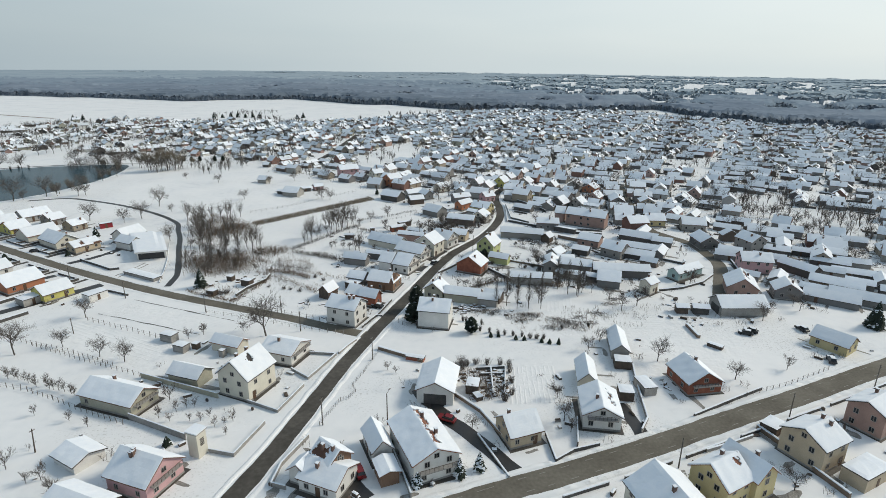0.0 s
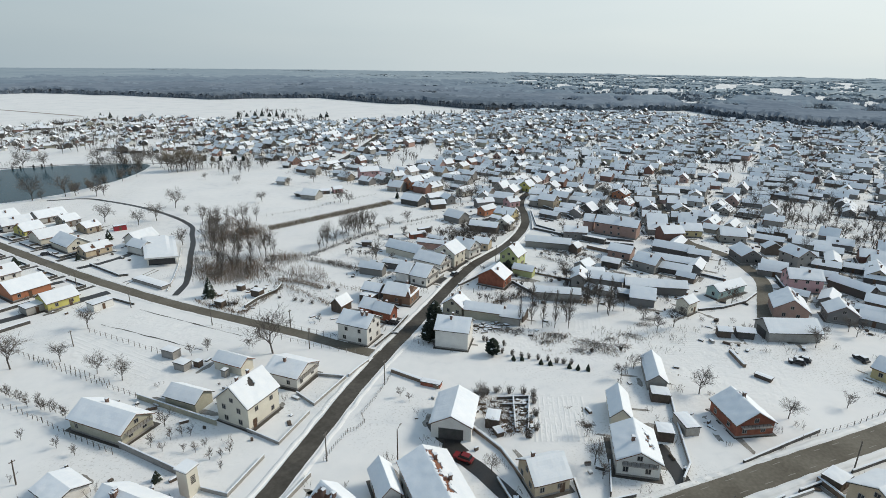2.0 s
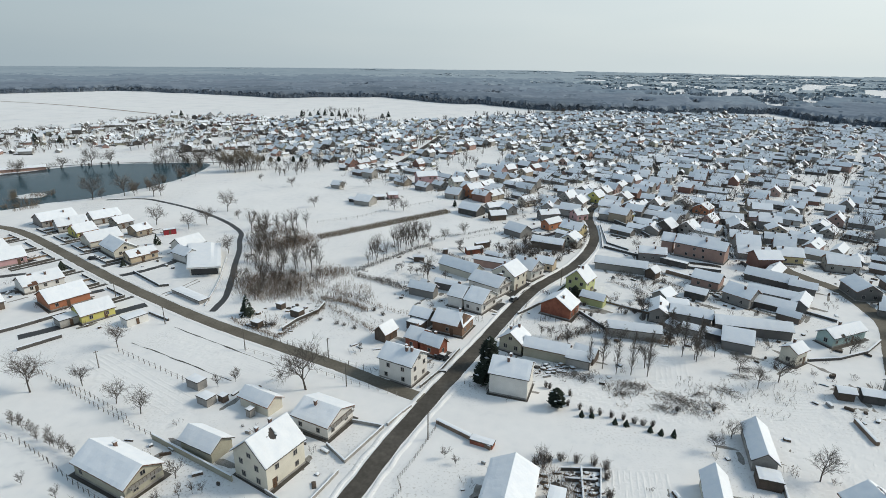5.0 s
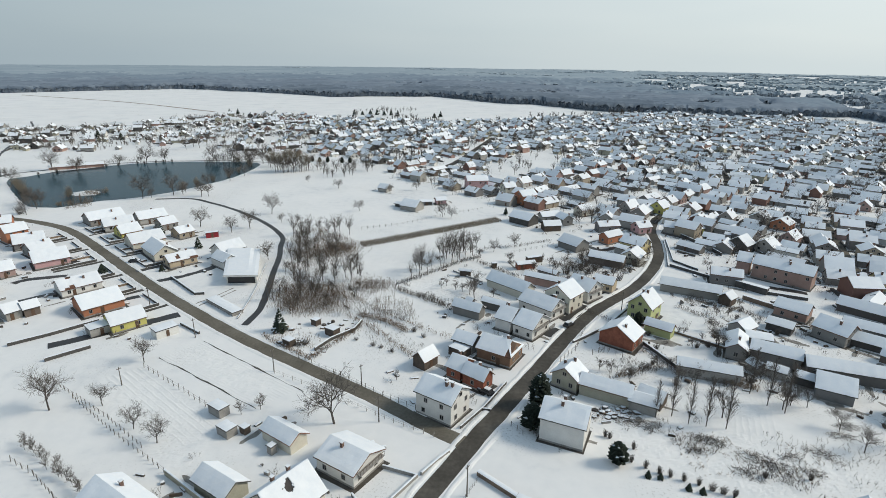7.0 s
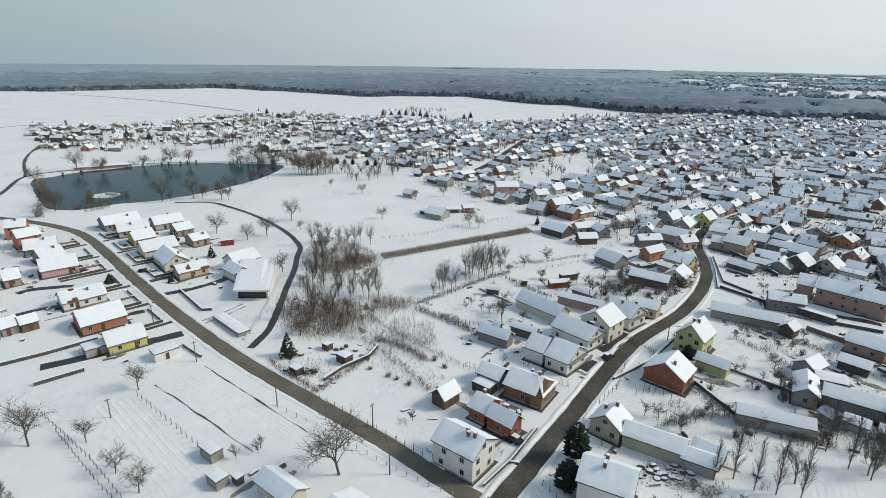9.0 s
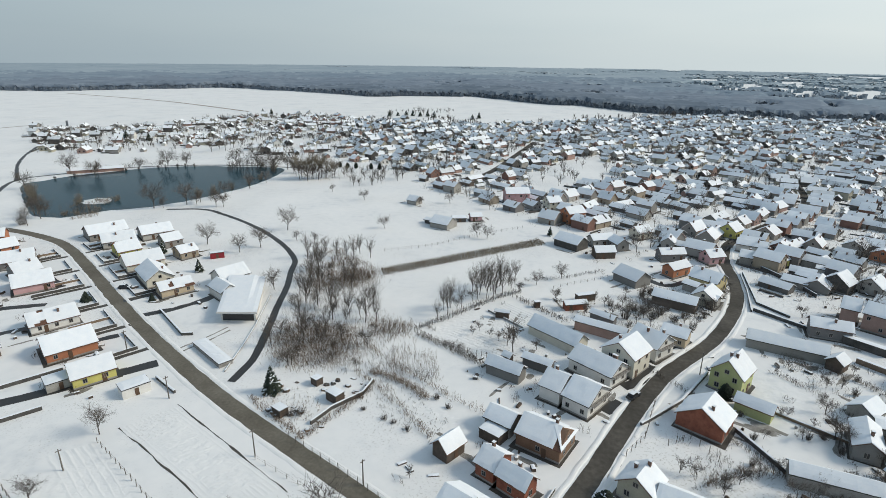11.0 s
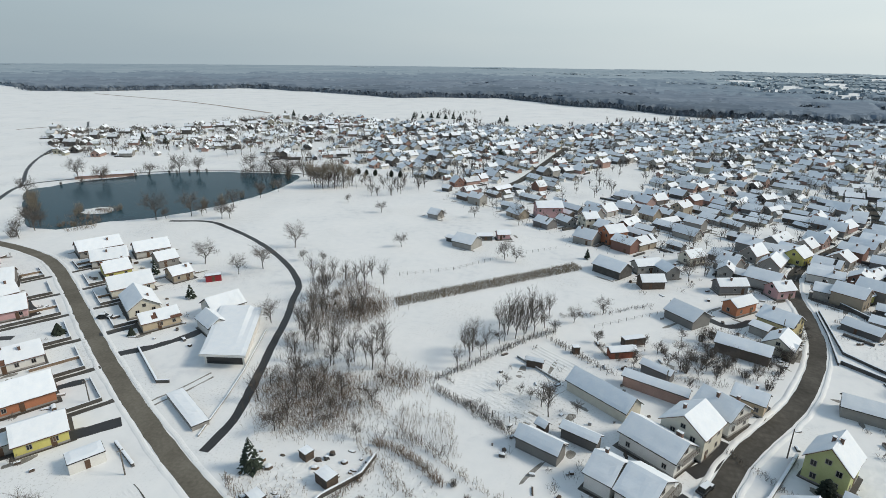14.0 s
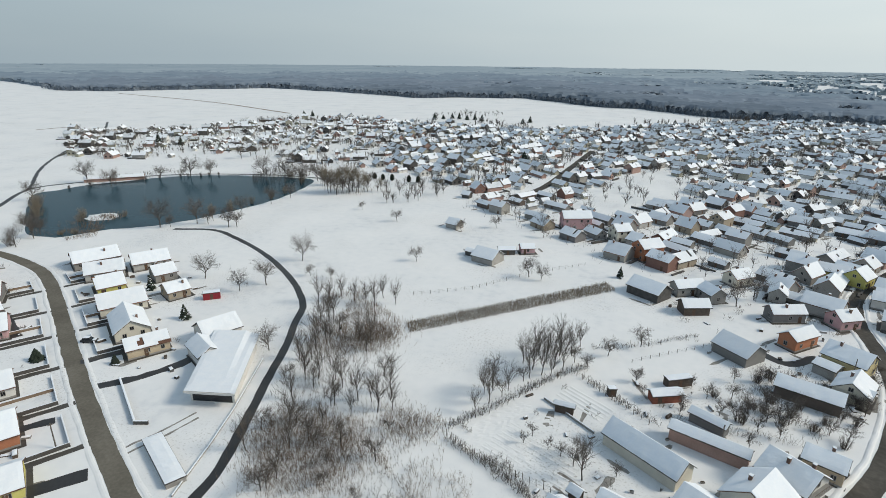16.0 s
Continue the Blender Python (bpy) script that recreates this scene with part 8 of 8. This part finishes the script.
hedgerow([(-44.5, 232.2), (-36.8, 242.8), (-27.9, 256.4), (-19.1, 266.7)], 420, 1.7, "bare hedgerow at the field edge", 1)
hedgerow([(-43.2, 228.1), (-31.0, 221.2), (-20.7, 215.5)], 330, 1.6, "bare vines on stakes along a garden", 2)
hedgerow([(-18.6, 261.7), (-10.4, 254.8), (-2.2, 248.5)], 200, 1.4, "bare vines between two gardens", 3)
hedgerow([(-17.8, 278.0), (-3.9, 284.9), (9.4, 295.0)], 220, 1.2, "low bare hedgerow behind sheds", 4)
hedgerow([(-53.7, 205.4), (-40.6, 195.8), (-28.6, 185.1)], 220, 1.5, "bare hedgerow along a snowy plot", 5, "brush")
hedgerow([(-57.2, 219.6), (-41.2, 208.5), (-26.0, 199.4), (-17.8, 195.7)], 240, 1.5, "bare garden hedgerow in snow", 6, "brush")
hedgerow([(33.3, 200.4), (41.4, 191.9), (52.6, 183.6)], 260, 1.4, "bare hedge behind cottages", 7)
hedgerow([(51.2, 231.6), (59.8, 220.7), (63.3, 207.8)], 260, 1.3, "bare hedge across an orchard", 8)
hedgerow([(20.6, 224.0), (29.9, 213.3), (32.2, 197.6)], 200, 1.3, "bare garden vines by the road", 9)
hedgerow([(-72.4, 187.9), (-63.0, 182.3), (-55.0, 178.1)], 320, 1.1, "rough leafless hedge round a garden corner", 10, "brush")
hedgerow([(-54.6, 177.5), (-51.2, 187.4), (-47.1, 198.7)], 330, 1.3, "brown hedge between two gardens", 11, "brush")
for k, line in enumerate(([(-105.1, 202.3), (-104.1, 205.7), (-102.1, 209.8), (-99.5, 218.5)], [(-103.3, 201.3), (-102.2, 204.7), (-100.3, 208.9), (-97.7, 217.1)])):
    ribbon("tyre_track", line, 0.45, 0.02, "slush", 0.3, "tyre track pressed into the snow", "track", 0.01)
for k, line in enumerate([[(16.2, 221.2), (18.9, 228.2), (25.2, 237.2)]]):
    ribbon("foot_path", line, 0.6, 0.018 + 0.001 * k, "slush", 0.4, "narrow trodden path through the snow", "path", 0.01)
hedgerow([(43.2, 189.5), (51.4, 186.7), (58.2, 184.6)], 420, 1.9, "brown hedge along a barn's foot", 12, "brush")
hedgerow([(25.8, 184.4), (35.1, 190.3), (42.3, 190.6)], 240, 1.5, "bare garden hedge below a cottage", 13, "brush")
hedgerow([(53.5, 247.6), (60.4, 237.6), (69.4, 232.7), (77.8, 225.2)], 300, 1.5, "bare hedge between long gardens", 14)
hedgerow([(95.5, 287.3), (96.7, 272.1), (104.7, 267.1)], 240, 1.4, "bare hedge beside barns", 15)


hedgerow([(-49.5, 205.6), (-43.0, 204.2), (-37.2, 201.3), (-33.0, 198.2)], 420, 1.8, "dense brown hedge along a garden plot", 16, "brush")
hedgerow([(-50.2, 207.4), (-45.8, 208.4), (-40.0, 207.4), (-33.8, 205.6)], 90, 3.2, "row of thin leafless saplings behind a hedge", 17)
wall([(-54.9, 182.7), (-52.9, 188.8), (-48.2, 196.1), (-47.7, 201.8)], 1.0, 0.35, "low dark garden wall beside a hut", "dark_wall", 0.14)
for x, y, r, h in (-58.9, 185.3, 1.9, 2.3), (-60.6, 184.2, 1.5, 1.8), (-45.9, 190.7, 1.0, 1.1), (-40.0, 188.5, 1.3, 1.2), (-34.2, 185.7, 1.4, 1.3), (-30.6, 198.8, 1.5, 1.6), (-27.3, 195.7, 1.3, 1.4), (-37.5, 187.4, 1.2, 1.1):
    bush(x, y, r, h, "snow-laden leafless shrub in a garden", "twig")


for x, y in (15.2, 131.2), (17.6, 132.4), (20.4, 133.2), (23.4, 132.8), (26.6, 132.2), (28.6, 128.4), (28.2, 123.6), (27.2, 118.4), (25.0, 115.6), (29.0, 131.0):
    bush(x, y, 1.3, 2.4, "rank leafless shrub round a ruined garden", "twig")


def brush_heap(x, y, r):
    """Cut branches thrown together, lying every way, snow caught between them."""
    rng = random.Random(int(x * 17 + y * 5))
    top = tagged(new("brush_heap"), "heap of cut branches on trampled snow", "brush heap", group="brush heaps")
    b = Build()
    for k in range(int(90 * r)):
        a, q = rng.uniform(0, 6.283), rng.random() ** 0.6 * r
        p = Vector((math.cos(a) * q * 1.5, math.sin(a) * q * 0.8, rng.uniform(0, 0.75) * (1 - q / (r * 1.1))))
        w = Vector((rng.gauss(0, 1), rng.gauss(0, 0.7), rng.gauss(0.12, 0.25))).normalized() * rng.uniform(0.5, 1.7)
        b.spike(p, p + w, rng.uniform(0.02, 0.05))
    part("branches", b, "twig", top)
    top.matrix_basis = pose(x, y, 0, 0, 0, rng.uniform(-30, 30))


for x, y, r in (41.8, 161.8, 2.2), (49.6, 158.0, 2.4), (53.3, 155.8, 2.4), (46.2, 152.5, 2.2), (29.5, 165.0, 2.6), (25.3, 165.3, 2.0), (64.1, 161.3, 2.6), (70.4, 168.9, 2.0), (73.4, 172.5, 1.8), (59.1, 155.3, 1.8), (56.7, 159.3, 1.6), (37.8, 157.8, 1.4):
    brush_heap(x, y, r)
for x, y in (24.4, 152.2), (26.9, 150.9), (29.2, 149.7), (31.1, 149.2), (33.5, 148.5), (36.0, 147.8), (38.2, 146.7), (40.0, 146.2), (42.0, 145.9), (49.3, 152.2), (57.9, 153.2), (25.4, 156.2), (20.0, 159.4), (20.9, 158.9):
    bush(x, y, 0.7, 2.0, "slender leafless sapling in a garden row", "twig")


def rumple(poly, amp, label, seed, cell=0.6):
    """Trampled and dug-over snow: a bumpy skin that runs out flat at its rim."""
    xs, ys = [p[0] for p in poly], [p[1] for p in poly]
    nx, ny = int((max(xs) - min(xs)) / cell), int((max(ys) - min(ys)) / cell)
    rng = random.Random(seed)

    def rim(x, y):
        return min(abs((bx - ax) * (ay - y) - (ax - x) * (by - ay)) / math.hypot(bx - ax, by - ay) for (ax, ay), (bx, by) in zip(poly, poly[1:] + poly[:1]))

    spots, verts, faces = {}, [], []
    for i in range(nx + 1):
        for j in range(ny + 1):
            x, y = min(xs) + i * cell + rng.uniform(-0.2, 0.2), min(ys) + j * cell + rng.uniform(-0.2, 0.2)
            if inside(x, y, poly):
                v = Vector((x, y, seed))
                up = 0.5 + 0.5 * noise.noise(v * 0.9) + 0.3 * noise.noise(v * 2.1) + rng.uniform(-0.3, 0.3)
                spots[i, j] = len(verts)
                verts.append((x, y, -0.02 + amp * min(1, rim(x, y) / 2.5) * max(0.0, up)))
    for (i, j) in spots:
        c = [(i, j), (i + 1, j), (i + 1, j + 1), (i, j + 1)]
        if all(q in spots for q in c):
            faces.append(tuple(spots[q] for q in c))
    b = Build()
    b.add(verts, faces)
    tagged(part("trampled_snow", b, "snow"), label, "snow", kind="stuff")


for k, (poly, amp) in enumerate((
        ([(14, 162), (33, 169), (62, 166), (78, 152), (48, 145), (27, 150)], 0.22),
        ([(16, 186), (40, 192), (52, 184), (62, 178), (55, 170), (30, 177)], 0.2),
        ([(36, 212), (50, 238), (66, 233), (58, 206)], 0.18),
        ([(-50, 232), (-22, 216), (-14, 240), (-36, 250)], 0.2),
        ([(-48, 200), (-28, 184), (-22, 192), (-44, 208)], 0.22),
        ([(60, 112), (100, 130), (104, 160), (66, 158)], 0.16),
        ([(-103, 148), (-62, 130), (-56, 148), (-93, 166)], 0.14),
        ([(-73, 187), (-56, 179), (-49, 200), (-62, 200)], 0.24),
        ([(8, 246), (30, 252), (48, 278), (20, 276)], 0.2),
        ([(62, 276), (74, 262), (84, 286), (70, 306)], 0.2),
        ([(-93.4, 171.8), (-60, 156.6), (-54, 164.8), (-87.6, 181)], 0.2),
        ([(26, 112), (40, 114), (42, 134), (28, 134)], 0.16),
        ([(-56, 108), (-38, 100), (-30, 112), (-50, 120)], 0.12))):
    rumple(poly, amp * 0.6, "trampled uneven snow in a garden", k + 1)
